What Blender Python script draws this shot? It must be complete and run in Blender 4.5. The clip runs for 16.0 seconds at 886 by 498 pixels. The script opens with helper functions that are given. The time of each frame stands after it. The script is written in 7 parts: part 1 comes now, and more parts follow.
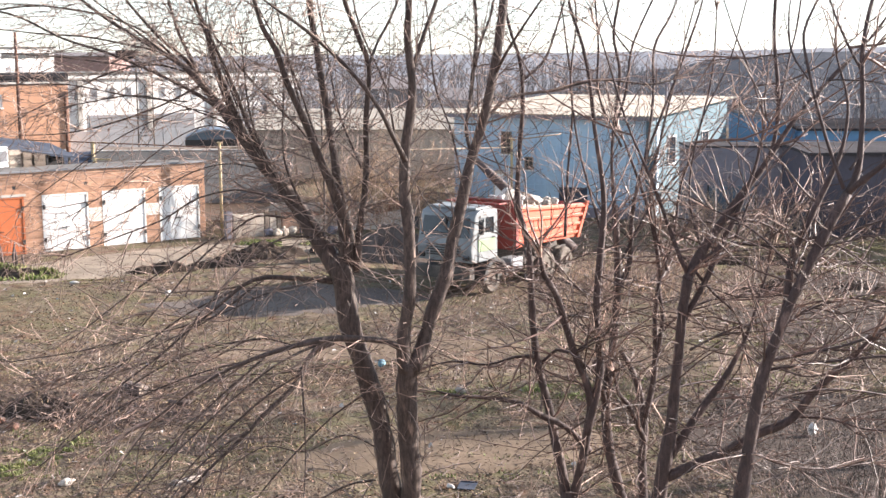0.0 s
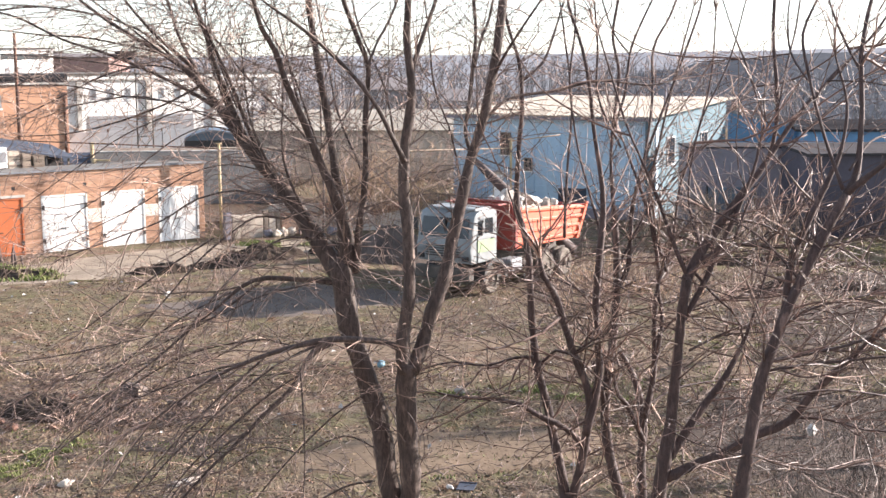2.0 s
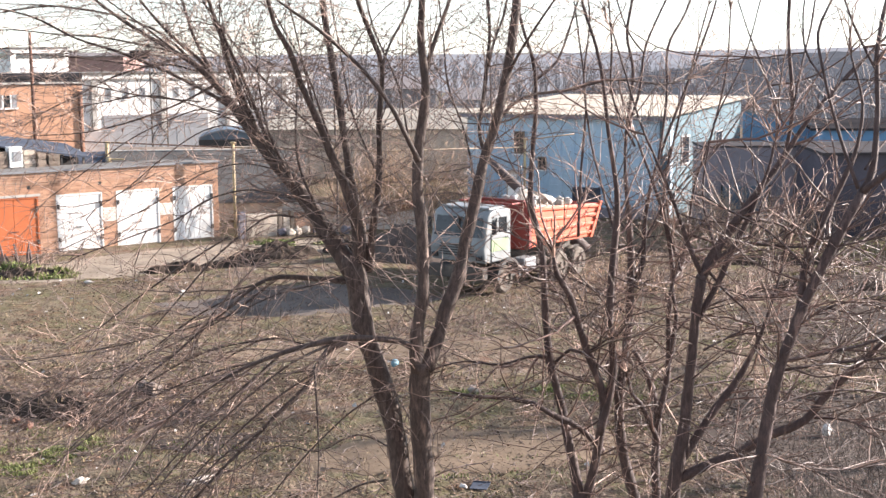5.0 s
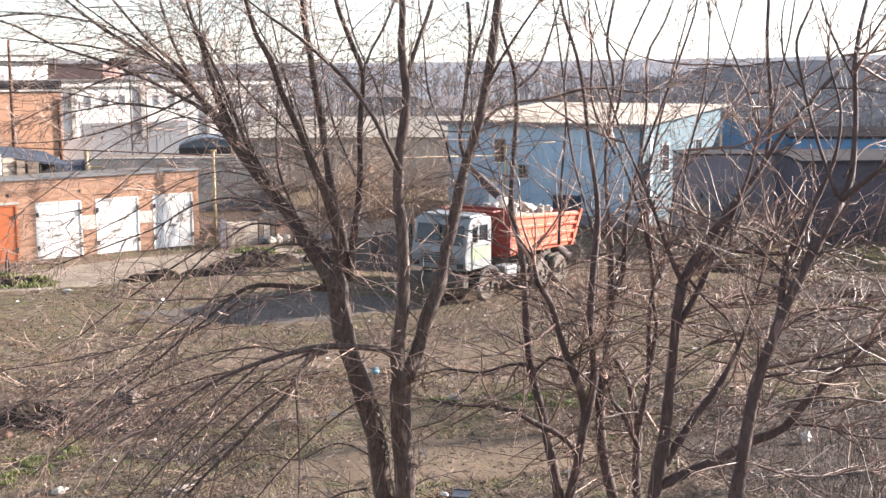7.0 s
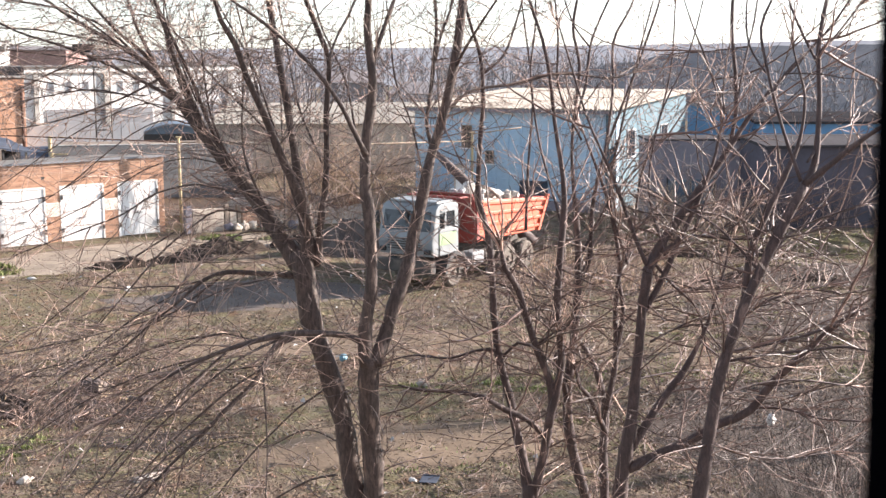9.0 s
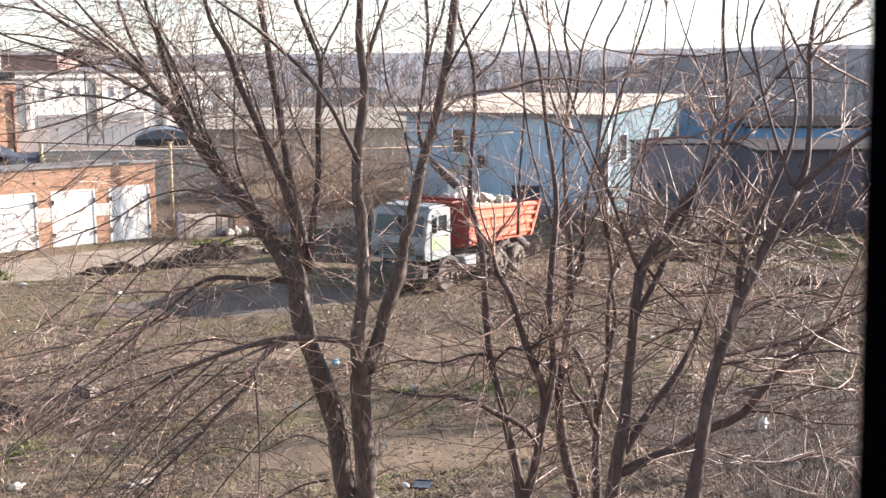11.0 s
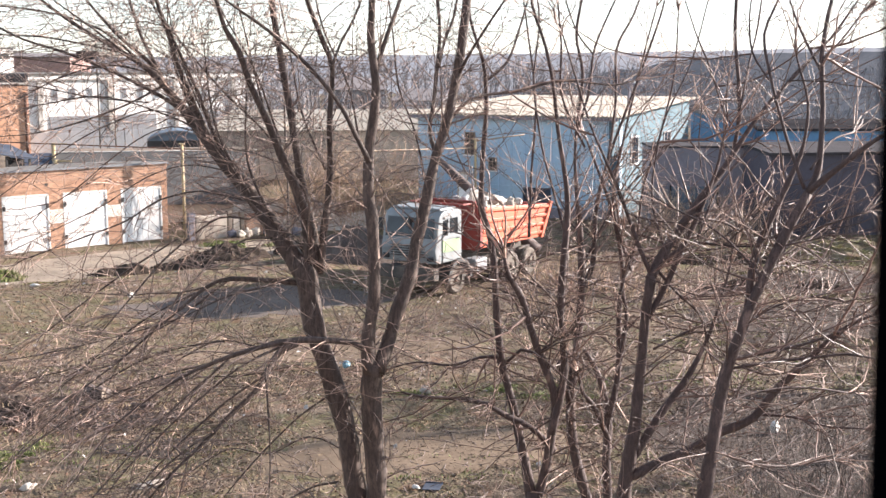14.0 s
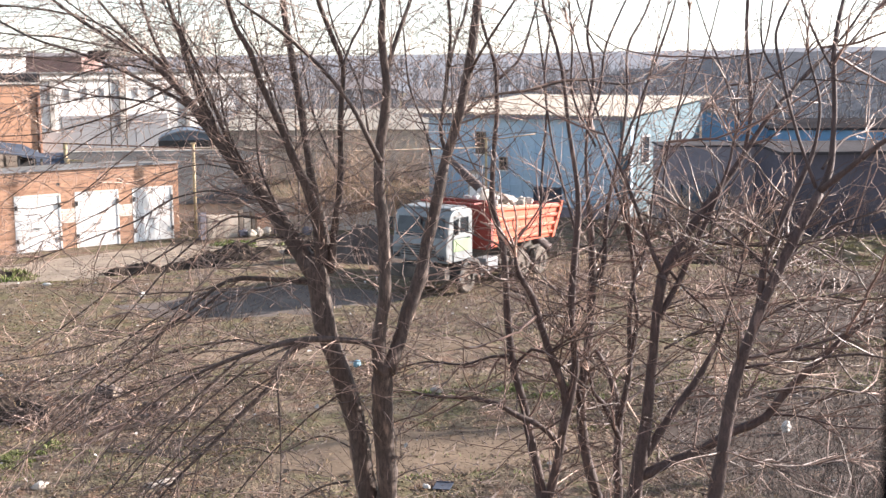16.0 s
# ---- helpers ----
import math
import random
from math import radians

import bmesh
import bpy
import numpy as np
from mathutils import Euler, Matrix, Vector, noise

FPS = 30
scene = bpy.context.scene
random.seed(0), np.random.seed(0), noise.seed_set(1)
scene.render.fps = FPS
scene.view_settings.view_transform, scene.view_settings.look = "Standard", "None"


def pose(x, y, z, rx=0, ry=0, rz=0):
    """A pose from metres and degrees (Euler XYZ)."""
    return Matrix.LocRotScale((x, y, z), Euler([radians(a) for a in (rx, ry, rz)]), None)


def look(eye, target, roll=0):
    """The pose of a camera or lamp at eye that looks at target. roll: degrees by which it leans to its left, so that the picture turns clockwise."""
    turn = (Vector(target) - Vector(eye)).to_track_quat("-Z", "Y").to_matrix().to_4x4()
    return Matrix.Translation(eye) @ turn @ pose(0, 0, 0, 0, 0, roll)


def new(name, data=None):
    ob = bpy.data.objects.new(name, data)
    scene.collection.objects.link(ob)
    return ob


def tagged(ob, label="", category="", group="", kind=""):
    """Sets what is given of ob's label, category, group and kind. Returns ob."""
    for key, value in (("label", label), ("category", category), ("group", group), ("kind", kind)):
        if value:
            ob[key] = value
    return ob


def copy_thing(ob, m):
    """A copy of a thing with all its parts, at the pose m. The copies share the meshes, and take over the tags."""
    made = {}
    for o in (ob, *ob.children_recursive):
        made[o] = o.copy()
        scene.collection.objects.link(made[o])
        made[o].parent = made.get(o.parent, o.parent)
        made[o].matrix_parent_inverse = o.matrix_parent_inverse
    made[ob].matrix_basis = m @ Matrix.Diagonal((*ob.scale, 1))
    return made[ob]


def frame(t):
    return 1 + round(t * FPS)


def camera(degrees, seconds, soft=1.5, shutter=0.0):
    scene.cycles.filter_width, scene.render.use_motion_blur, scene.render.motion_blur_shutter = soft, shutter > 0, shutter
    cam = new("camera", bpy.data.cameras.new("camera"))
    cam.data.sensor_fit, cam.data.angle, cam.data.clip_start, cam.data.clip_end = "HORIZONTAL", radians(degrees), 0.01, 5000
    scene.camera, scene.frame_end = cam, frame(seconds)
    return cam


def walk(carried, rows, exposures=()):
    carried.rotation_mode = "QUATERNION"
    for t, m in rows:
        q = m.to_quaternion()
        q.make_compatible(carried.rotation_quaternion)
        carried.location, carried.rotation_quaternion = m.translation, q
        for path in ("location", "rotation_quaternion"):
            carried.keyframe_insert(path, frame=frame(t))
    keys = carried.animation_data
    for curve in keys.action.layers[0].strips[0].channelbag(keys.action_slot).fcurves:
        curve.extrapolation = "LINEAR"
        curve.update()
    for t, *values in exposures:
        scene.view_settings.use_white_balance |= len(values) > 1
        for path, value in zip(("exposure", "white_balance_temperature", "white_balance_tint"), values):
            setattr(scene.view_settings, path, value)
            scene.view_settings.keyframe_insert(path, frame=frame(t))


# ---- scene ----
cam = camera(39.23, 16.0, soft=1.5)
cam.data.dof.use_dof, cam.data.dof.focus_distance, cam.data.dof.aperture_fstop = True, 30.0, 10.0
EYE = (0.0, 0.0, 8.1)
EXPOSURE = 2.0
ROWS = [
    (0.0, 81.320, 0.297, -0.045),
    (0.5, 81.320, 0.297, -0.045),
    (1.0, 81.320, 0.294, -0.047),
    (1.5, 81.321, 0.313, -0.048),
    (2.0, 81.359, 0.297, -0.080),
    (2.5, 81.350, 0.326, -0.057),
    (3.0, 81.390, 0.202, -0.259),
    (3.5, 81.341, 0.314, -0.301),
    (4.0, 81.289, 0.312, -0.006),
    (4.2, 81.285, 0.311, 0.239),
    (6.3, 81.870, 0.379, 0.881),
    (6.5, 82.102, 0.242, 1.270),
    (6.9, 81.818, 0.336, 0.053),
    (7.0, 81.678, 0.279, -0.328),
    (7.5, 81.420, 0.338, -2.076),
    (8.0, 81.210, 0.374, -2.041),
    (8.2, 81.132, 0.315, -1.836),
    (10.5, 80.986, 0.351, -1.995),
    (11.0, 81.242, 0.381, -2.240),
    (11.5, 81.453, 0.249, -2.946),
    (12.0, 81.611, 0.294, -2.673),
    (12.5, 81.576, 0.363, -2.079),
    (13.0, 81.372, 0.264, -1.827),
    (13.5, 81.356, 0.312, -1.730),
    (14.0, 81.346, 0.285, -1.712),
    (14.5, 81.338, 0.241, -1.703),
    (15.0, 81.318, 0.243, -1.703),
    (15.5, 81.310, 0.315, -1.380),
    (16.0, 81.322, 0.349, -1.222),
]
walk(cam, [(t, pose(*EYE, rx, ry, rz)) for t, rx, ry, rz in ROWS], exposures=[(0.0, EXPOSURE), (16.0, EXPOSURE)])

# ---- light: a low sun ahead and to the right, clear pale sky ----
SUN_ELEV, SUN_AHEAD = 18.5, 21.0
world = bpy.data.worlds.new("sky")
scene.world = world
world.use_nodes = True
wn, wl = world.node_tree.nodes, world.node_tree.links
sky = wn.new("ShaderNodeTexSky")
sky.sky_type, sky.sun_disc = "NISHITA", False
sky.sun_elevation, sky.sun_rotation = radians(SUN_ELEV), radians(90 - SUN_AHEAD)
sky.dust_density, sky.air_density, sky.ozone_density = 0.15, 1.0, 2.5
pale = wn.new("ShaderNodeHueSaturation")                   # thin haze takes colour out of the sky
pale.inputs["Saturation"].default_value = 0.45
wl.new(sky.outputs[0], pale.inputs["Color"])
cool = wn.new("ShaderNodeMix")
cool.data_type, cool.blend_type = "RGBA", "MULTIPLY"
cool.inputs["Factor"].default_value, cool.inputs["B"].default_value = 1.0, (0.90, 0.945, 1.01, 1)
wl.new(pale.outputs[0], cool.inputs["A"])
wl.new(cool.outputs["Result"], wn["Background"].inputs[0])
wn["Background"].inputs[1].default_value = 0.086
sun = new("sun", bpy.data.lights.new("sun", "SUN"))
sun.data.energy, sun.data.angle, sun.data.color = 4.95, radians(0.6), (1.0, 0.875, 0.81)
ce, ca, sa = math.cos(radians(SUN_ELEV)), math.cos(radians(SUN_AHEAD)), math.sin(radians(SUN_AHEAD))
SUN_AT = Vector((ce * ca, ce * sa, math.sin(radians(SUN_ELEV)))) * 200
sun.matrix_world = look(SUN_AT, (0, 0, 0))


# ---- materials ----
def mat(name, base, rough=0.8, metal=0.0, spots=None, fine=40.0, coarse=3.0, vary=0.25, bump=0.3, bump_scale=60.0, per_piece=0.0, spec=0.5, island=False):
    """A surface with grain at a fine and a coarse scale; spots: a second colour that the coarse scale brings out."""
    m = bpy.data.materials.new(name)
    m.use_nodes = True
    n, l = m.node_tree.nodes, m.node_tree.links
    b = n["Principled BSDF"]
    b.inputs["Roughness"].default_value, b.inputs["Metallic"].default_value = rough, metal
    b.inputs["Specular IOR Level"].default_value = spec
    co = n.new("ShaderNodeTexCoord")
    nf, nc = n.new("ShaderNodeTexNoise"), n.new("ShaderNodeTexNoise")
    nf.inputs["Scale"].default_value, nc.inputs["Scale"].default_value = fine, coarse
    nf.inputs["Detail"].default_value, nc.inputs["Detail"].default_value = 3.0, 4.0
    l.new(co.outputs["Object"], nf.inputs["Vector"]), l.new(co.outputs["Object"], nc.inputs["Vector"])
    ramp = n.new("ShaderNodeValToRGB")
    second = spots or tuple(c * (1 - vary) for c in base)
    ramp.color_ramp.elements[0].position, ramp.color_ramp.elements[1].position = 0.35, 0.68
    ramp.color_ramp.elements[0].color, ramp.color_ramp.elements[1].color = (*base, 1), (*second, 1)
    l.new(nc.outputs["Fac"], ramp.inputs["Fac"])
    hsv = n.new("ShaderNodeHueSaturation")
    mr = n.new("ShaderNodeMapRange")
    mr.inputs["To Min"].default_value, mr.inputs["To Max"].default_value = 1 - vary, 1 + vary
    l.new(nf.outputs["Fac"], mr.inputs["Value"])
    value = mr.outputs["Result"]
    if per_piece:
        oi = n.new("ShaderNodeNewGeometry") if island else n.new("ShaderNodeObjectInfo")
        pr = n.new("ShaderNodeMapRange")
        pr.inputs["To Min"].default_value, pr.inputs["To Max"].default_value = 1 - per_piece, 1 + per_piece
        l.new(oi.outputs["Random Per Island" if island else "Random"], pr.inputs["Value"])
        mul = n.new("ShaderNodeMath")
        mul.operation = "MULTIPLY"
        l.new(value, mul.inputs[0]), l.new(pr.outputs["Result"], mul.inputs[1])
        value = mul.outputs[0]
    l.new(value, hsv.inputs["Value"])
    l.new(ramp.outputs["Color"], hsv.inputs["Color"])
    l.new(hsv.outputs["Color"], b.inputs["Base Color"])
    if bump:
        nb = n.new("ShaderNodeTexNoise")
        nb.inputs["Scale"].default_value, nb.inputs["Detail"].default_value = bump_scale, 4.0
        l.new(co.outputs["Object"], nb.inputs["Vector"])
        bp = n.new("ShaderNodeBump")
        bp.inputs["Strength"].default_value, bp.inputs["Distance"].default_value = bump, 0.02
        l.new(nb.outputs["Fac"], bp.inputs["Height"]), l.new(bp.outputs["Normal"], b.inputs["Normal"])
    return m


def brick_mat(name, one, two, mortar, wide=0.25, high=0.075):
    """Brick bonding on upright walls whose local x runs along the wall."""
    m = mat(name, one, 0.9, vary=0.38, fine=4.0)
    n, l = m.node_tree.nodes, m.node_tree.links
    co, sep, com = n["Texture Coordinate"], n.new("ShaderNodeSeparateXYZ"), n.new("ShaderNodeCombineXYZ")
    l.new(co.outputs["Object"], sep.inputs[0])
    l.new(sep.outputs["X"], com.inputs["X"]), l.new(sep.outputs["Z"], com.inputs["Y"])
    br = n.new("ShaderNodeTexBrick")
    br.inputs["Scale"].default_value, br.inputs["Mortar Size"].default_value = 1.0, 0.009
    br.inputs["Brick Width"].default_value, br.inputs["Row Height"].default_value = wide, high
    br.inputs["Color1"].default_value, br.inputs["Color2"].default_value = (*one, 1), (*two, 1)
    br.inputs["Mortar"].default_value = (*mortar, 1)
    l.new(com.outputs[0], br.inputs["Vector"])
    l.new(br.outputs["Color"], n["Hue/Saturation/Value"].inputs["Color"])
    bp = n.new("ShaderNodeBump")
    bp.inputs["Strength"].default_value, bp.inputs["Distance"].default_value = 0.4, 0.01
    bp.invert = True
    l.new(br.outputs["Fac"], bp.inputs["Height"]), l.new(bp.outputs["Normal"], n["Principled BSDF"].inputs["Normal"])
    return m


def bark_mat(name, furrow, ridge, scrape):
    """Furrowed bark: dark cracks drawn out along the stem, paler ridges, a few scraped or lichened places."""
    m = mat(name, ridge, 0.75, fine=70, coarse=6, vary=0.4, spots=tuple(c * 0.55 for c in ridge), bump=0, spec=0.4)
    n, l = m.node_tree.nodes, m.node_tree.links
    co, last = n["Texture Coordinate"], n["Color Ramp"].outputs["Color"]
    stretch = n.new("ShaderNodeMapping")
    stretch.inputs["Scale"].default_value = (1.0, 1.0, 0.22)
    l.new(co.outputs["Object"], stretch.inputs["Vector"])
    cracks = n.new("ShaderNodeTexNoise")
    cracks.inputs["Scale"].default_value, cracks.inputs["Detail"].default_value, cracks.inputs["Roughness"].default_value = 42.0, 5.0, 0.65
    l.new(stretch.outputs[0], cracks.inputs["Vector"])
    scars = n.new("ShaderNodeTexNoise")
    scars.inputs["Scale"].default_value, scars.inputs["Detail"].default_value = 11.0, 6.0
    l.new(stretch.outputs[0], scars.inputs["Vector"])
    for tex, lo, hi, flip, tint in ((cracks, 0.42, 0.54, True, furrow), (scars, 0.62, 0.70, False, scrape)):
        rr = n.new("ShaderNodeMapRange")
        rr.inputs["From Min"].default_value, rr.inputs["From Max"].default_value = (hi, lo) if flip else (lo, hi)
        mx = n.new("ShaderNodeMix")
        mx.data_type = "RGBA"
        mx.inputs["B"].default_value = (*tint, 1)
        l.new(tex.outputs["Fac"], rr.inputs["Value"]), l.new(rr.outputs["Result"], mx.inputs["Factor"]), l.new(last, mx.inputs["A"])
        last = mx.outputs["Result"]
    l.new(last, n["Hue/Saturation/Value"].inputs["Color"])
    bp = n.new("ShaderNodeBump")
    bp.inputs["Strength"].default_value, bp.inputs["Distance"].default_value = 0.8, 0.010
    l.new(cracks.outputs["Fac"], bp.inputs["Height"]), l.new(bp.outputs["Normal"], n["Principled BSDF"].inputs["Normal"])
    return m


M_BARK = bark_mat("grey_brown_bark", (0.062, 0.048, 0.043), (0.145, 0.110, 0.094), (0.28, 0.205, 0.165))
M_BARK_DARK = bark_mat("dark_bark", (0.068, 0.051, 0.050), (0.125, 0.092, 0.085), (0.24, 0.175, 0.15))
M_TWIG = mat("smooth_twig_bark", (0.158, 0.115, 0.098), 0.6, spots=(0.19, 0.14, 0.118), fine=30, coarse=1.5, vary=0.3, bump=0, spec=0.5, per_piece=0.35, island=True)
M_SHOOT = mat("pale_dry_shoots", (0.46, 0.35, 0.25), 0.7, spots=(0.33, 0.245, 0.175), fine=30, coarse=0.8, vary=0.3, bump=0, per_piece=0.4, island=True)
M_THICKET = mat("brown_thicket_shoots", (0.46, 0.315, 0.205), 0.7, spots=(0.28, 0.19, 0.13), fine=30, coarse=0.8, vary=0.3, bump=0, per_piece=0.5, island=True)
M_TWIG_RED = mat("reddish_twig_bark", (0.096, 0.065, 0.056), 0.5, spots=(0.20, 0.130, 0.106), fine=30, coarse=1.5, vary=0.3, bump=0, spec=0.5, per_piece=0.6, island=True)
M_TWIG_DARK = mat("blackish_twig_bark", (0.036, 0.030, 0.027), 0.7, spots=(0.075, 0.055, 0.048), fine=30, coarse=1.5, vary=0.3, bump=0, spec=0.4, per_piece=0.4, island=True)
# pale copy of the twig bark, with the sun's glints in its colour
M_TWIG_PALE = mat("pale_sunlit_twig_bark", (0.52, 0.39, 0.32), 0.65, spots=(0.34, 0.235, 0.19), fine=30, coarse=1.5, vary=0.3, bump=0, spec=0.35, per_piece=0.4, island=True)
M_BRICK = brick_mat("orange_brick", (0.47, 0.282, 0.185), (0.35, 0.19, 0.125), (0.45, 0.34, 0.26))
M_BRICK_RED = brick_mat("dark_red_brick", (0.27, 0.12, 0.085), (0.22, 0.10, 0.075), (0.3, 0.24, 0.2))
M_BRICK_PIECE = mat("orange_brick_piece", (0.47, 0.282, 0.185), 0.9, spots=(0.38, 0.212, 0.138), fine=30, coarse=1.2, vary=0.2, bump=0.2, per_piece=0.28)
M_BRICK_REST = mat("orange_brick_rest", (0.47, 0.282, 0.185), 0.9, spots=(0.38, 0.212, 0.138), fine=30, coarse=1.2, vary=0.2, bump=0.2, per_piece=0.28, island=True)
M_BRICK_LIMED = mat("limewashed_brick_piece", (0.74, 0.70, 0.64), 0.9, spots=(0.60, 0.52, 0.44), fine=20, coarse=4.0, vary=0.15, bump=0.2, per_piece=0.12)
M_WHITE_METAL = mat("white_painted_steel", (0.80, 0.80, 0.78), 0.5, spots=(0.72, 0.70, 0.66), fine=14, coarse=1.2, vary=0.06, bump=0.1, bump_scale=8)
M_ORANGE_METAL = mat("orange_red_painted_steel", (0.46, 0.135, 0.05), 0.5, spots=(0.42, 0.11, 0.035), fine=12, coarse=1.4, vary=0.15, bump=0.1, bump_scale=8)
M_FELT = mat("grey_roofing_felt", (0.105, 0.10, 0.09), 0.9, spots=(0.15, 0.142, 0.127), fine=6, coarse=0.6, vary=0.2, bump=0.3, bump_scale=20)
M_ROOF_DARK = mat("dark_roofing_felt", (0.032, 0.031, 0.034), 1.0, spots=(0.048, 0.046, 0.048), fine=6, coarse=0.6, vary=0.2, bump=0.3, bump_scale=20, spec=0.0)
M_SLATE = mat("weathered_corrugated_slate", (0.060, 0.058, 0.056), 0.95, spots=(0.10, 0.096, 0.09), fine=14, coarse=0.8, vary=0.3, bump=0.3)
M_SLAB = mat("stained_roof_slab", (0.068, 0.064, 0.067), 1.0, spots=(0.050, 0.047, 0.050), fine=6, coarse=0.7, vary=0.25, bump=0.3, spec=0.05)
M_CREAM_ROOF = mat("cream_corrugated_sheet", (0.29, 0.265, 0.22), 0.85, spots=(0.24, 0.22, 0.185), fine=5, coarse=0.5, vary=0.1, bump=0.1)
# front sheet's blue is raised to make up for its shade and haze
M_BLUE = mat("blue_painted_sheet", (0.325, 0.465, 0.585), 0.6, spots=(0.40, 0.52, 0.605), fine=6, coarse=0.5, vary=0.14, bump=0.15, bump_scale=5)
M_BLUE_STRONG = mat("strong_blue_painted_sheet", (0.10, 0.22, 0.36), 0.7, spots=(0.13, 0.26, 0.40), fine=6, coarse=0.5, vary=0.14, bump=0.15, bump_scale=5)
# side wall's blue is held dark because the sun falls on it
M_BLUE_SUNSIDE = mat("sunside_blue_plaster", (0.066, 0.118, 0.146), 0.9, spots=(0.098, 0.158, 0.185), fine=6, coarse=0.6, vary=0.12, bump=0.2)
M_BLUE_DARK = mat("dark_blue_roof_sheet", (0.040, 0.050, 0.072), 0.8, spots=(0.075, 0.085, 0.105), fine=4, coarse=0.7, vary=0.25, bump=0.2, spec=0.12)
M_BLUE_GREY = mat("blue_grey_sheet", (0.075, 0.105, 0.14), 0.5, spots=(0.13, 0.17, 0.21), fine=6, coarse=1.2, vary=0.2, bump=0.1)
M_CONCRETE = mat("grey_concrete", (0.225, 0.21, 0.235), 0.9, spots=(0.165, 0.155, 0.175), fine=5, coarse=0.6, vary=0.18, bump=0.4, bump_scale=25)
M_CONCRETE_DARK = mat("dark_concrete", (0.086, 0.080, 0.100), 0.9, spots=(0.060, 0.056, 0.070), fine=5, coarse=0.6, vary=0.2, bump=0.4, bump_scale=25)
M_CONCRETE_LIGHT = mat("pale_concrete", (0.46, 0.44, 0.40), 0.9, spots=(0.36, 0.34, 0.31), fine=7, coarse=0.9, vary=0.2, bump=0.5, bump_scale=20)
M_WHITE_WALL = mat("white_rendered_wall", (0.74, 0.73, 0.70), 0.9, spots=(0.62, 0.61, 0.58), fine=3, coarse=0.35, vary=0.08, bump=0.1)
M_ORANGE_WALL = mat("orange_rendered_wall", (0.46, 0.255, 0.16), 0.9, spots=(0.41, 0.23, 0.145), fine=4, coarse=0.5, vary=0.1, bump=0.15)
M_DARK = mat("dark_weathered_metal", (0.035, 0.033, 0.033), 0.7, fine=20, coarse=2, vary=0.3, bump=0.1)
M_RUST = mat("rusty_steel", (0.16, 0.075, 0.045), 0.85, spots=(0.09, 0.05, 0.04), fine=25, coarse=3, vary=0.3, bump=0.3)
M_GALV = mat("grey_sheet_metal", (0.25, 0.255, 0.265), 0.6, spots=(0.19, 0.195, 0.205), fine=5, coarse=0.7, vary=0.15, bump=0.15)
M_PALE_SHEET = mat("pale_grey_sheet", (0.36, 0.365, 0.37), 0.7, spots=(0.29, 0.295, 0.30), fine=5, coarse=0.7, vary=0.15, bump=0.15)
M_YELLOW = mat("faded_yellow_paint", (0.47, 0.36, 0.18), 0.65, spots=(0.38, 0.29, 0.18), fine=15, coarse=3, vary=0.2, bump=0.1)
M_PIPE = mat("pale_cream_pipe_paint", (0.31, 0.255, 0.18), 0.65, spots=(0.27, 0.19, 0.13), fine=15, coarse=3, vary=0.2, bump=0.1)
# far houses: haze is painted in as a pale grey colour
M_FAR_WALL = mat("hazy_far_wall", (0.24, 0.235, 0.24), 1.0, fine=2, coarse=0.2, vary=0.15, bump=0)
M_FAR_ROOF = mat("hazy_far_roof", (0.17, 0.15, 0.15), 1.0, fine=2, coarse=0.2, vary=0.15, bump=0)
M_WOOD = mat("weathered_boards", (0.24, 0.19, 0.145), 0.9, spots=(0.17, 0.14, 0.115), fine=20, coarse=2, vary=0.3, bump=0.4)
M_GLASS = mat("window_glass", (0.03, 0.035, 0.04), 0.08, vary=0.1, bump=0, spec=0.8)
M_FRAME_WHITE = mat("white_frame", (0.78, 0.78, 0.76), 0.5, vary=0.05, bump=0)
M_CAB = mat("grey_white_cab_paint", (0.215, 0.235, 0.24), 0.5, spots=(0.15, 0.16, 0.165), fine=9, coarse=1.6, vary=0.1, bump=0.05)
M_CAB_GREEN = mat("pale_green_door_paint", (0.21, 0.31, 0.155), 0.5, spots=(0.25, 0.31, 0.21), fine=9, coarse=2.5, vary=0.12, bump=0.05)
M_BED = mat("orange_dump_body_paint", (0.62, 0.115, 0.045), 0.55, spots=(0.52, 0.105, 0.05), fine=8, coarse=1.2, vary=0.12, bump=0.15, bump_scale=12)
M_BED_RED = mat("dark_red_dump_body_paint", (0.26, 0.040, 0.030), 0.6, spots=(0.19, 0.036, 0.028), fine=8, coarse=1.2, vary=0.15, bump=0.15, bump_scale=12)
M_TYRE = mat("dusty_tyre_rubber", (0.17, 0.145, 0.12), 0.95, spots=(0.09, 0.078, 0.066), fine=20, coarse=4, vary=0.3, bump=0.4)
M_RIM = mat("dusty_wheel_disc", (0.16, 0.135, 0.11), 0.85, spots=(0.09, 0.077, 0.065), fine=15, coarse=4, vary=0.2, bump=0.2)
M_CHASSIS = mat("dirty_black_chassis", (0.045, 0.04, 0.037), 0.8, spots=(0.10, 0.085, 0.07), fine=10, coarse=2, vary=0.3, bump=0.2)
M_SACK = mat("white_plastic_sack", (0.52, 0.50, 0.47), 0.6, spots=(0.38, 0.36, 0.33), fine=9, coarse=3, vary=0.1, bump=0.6, bump_scale=12)
M_RUBBLE = mat("pale_rubble", (0.48, 0.43, 0.37), 0.9, spots=(0.33, 0.29, 0.25), fine=20, coarse=5, vary=0.3, bump=0.6, per_piece=0.3)
M_SOIL = mat("dark_dug_soil", (0.04, 0.031, 0.025), 1.0, spots=(0.065, 0.05, 0.04), fine=18, coarse=2.5, vary=0.4, bump=0.8, bump_scale=20, spec=0.1)
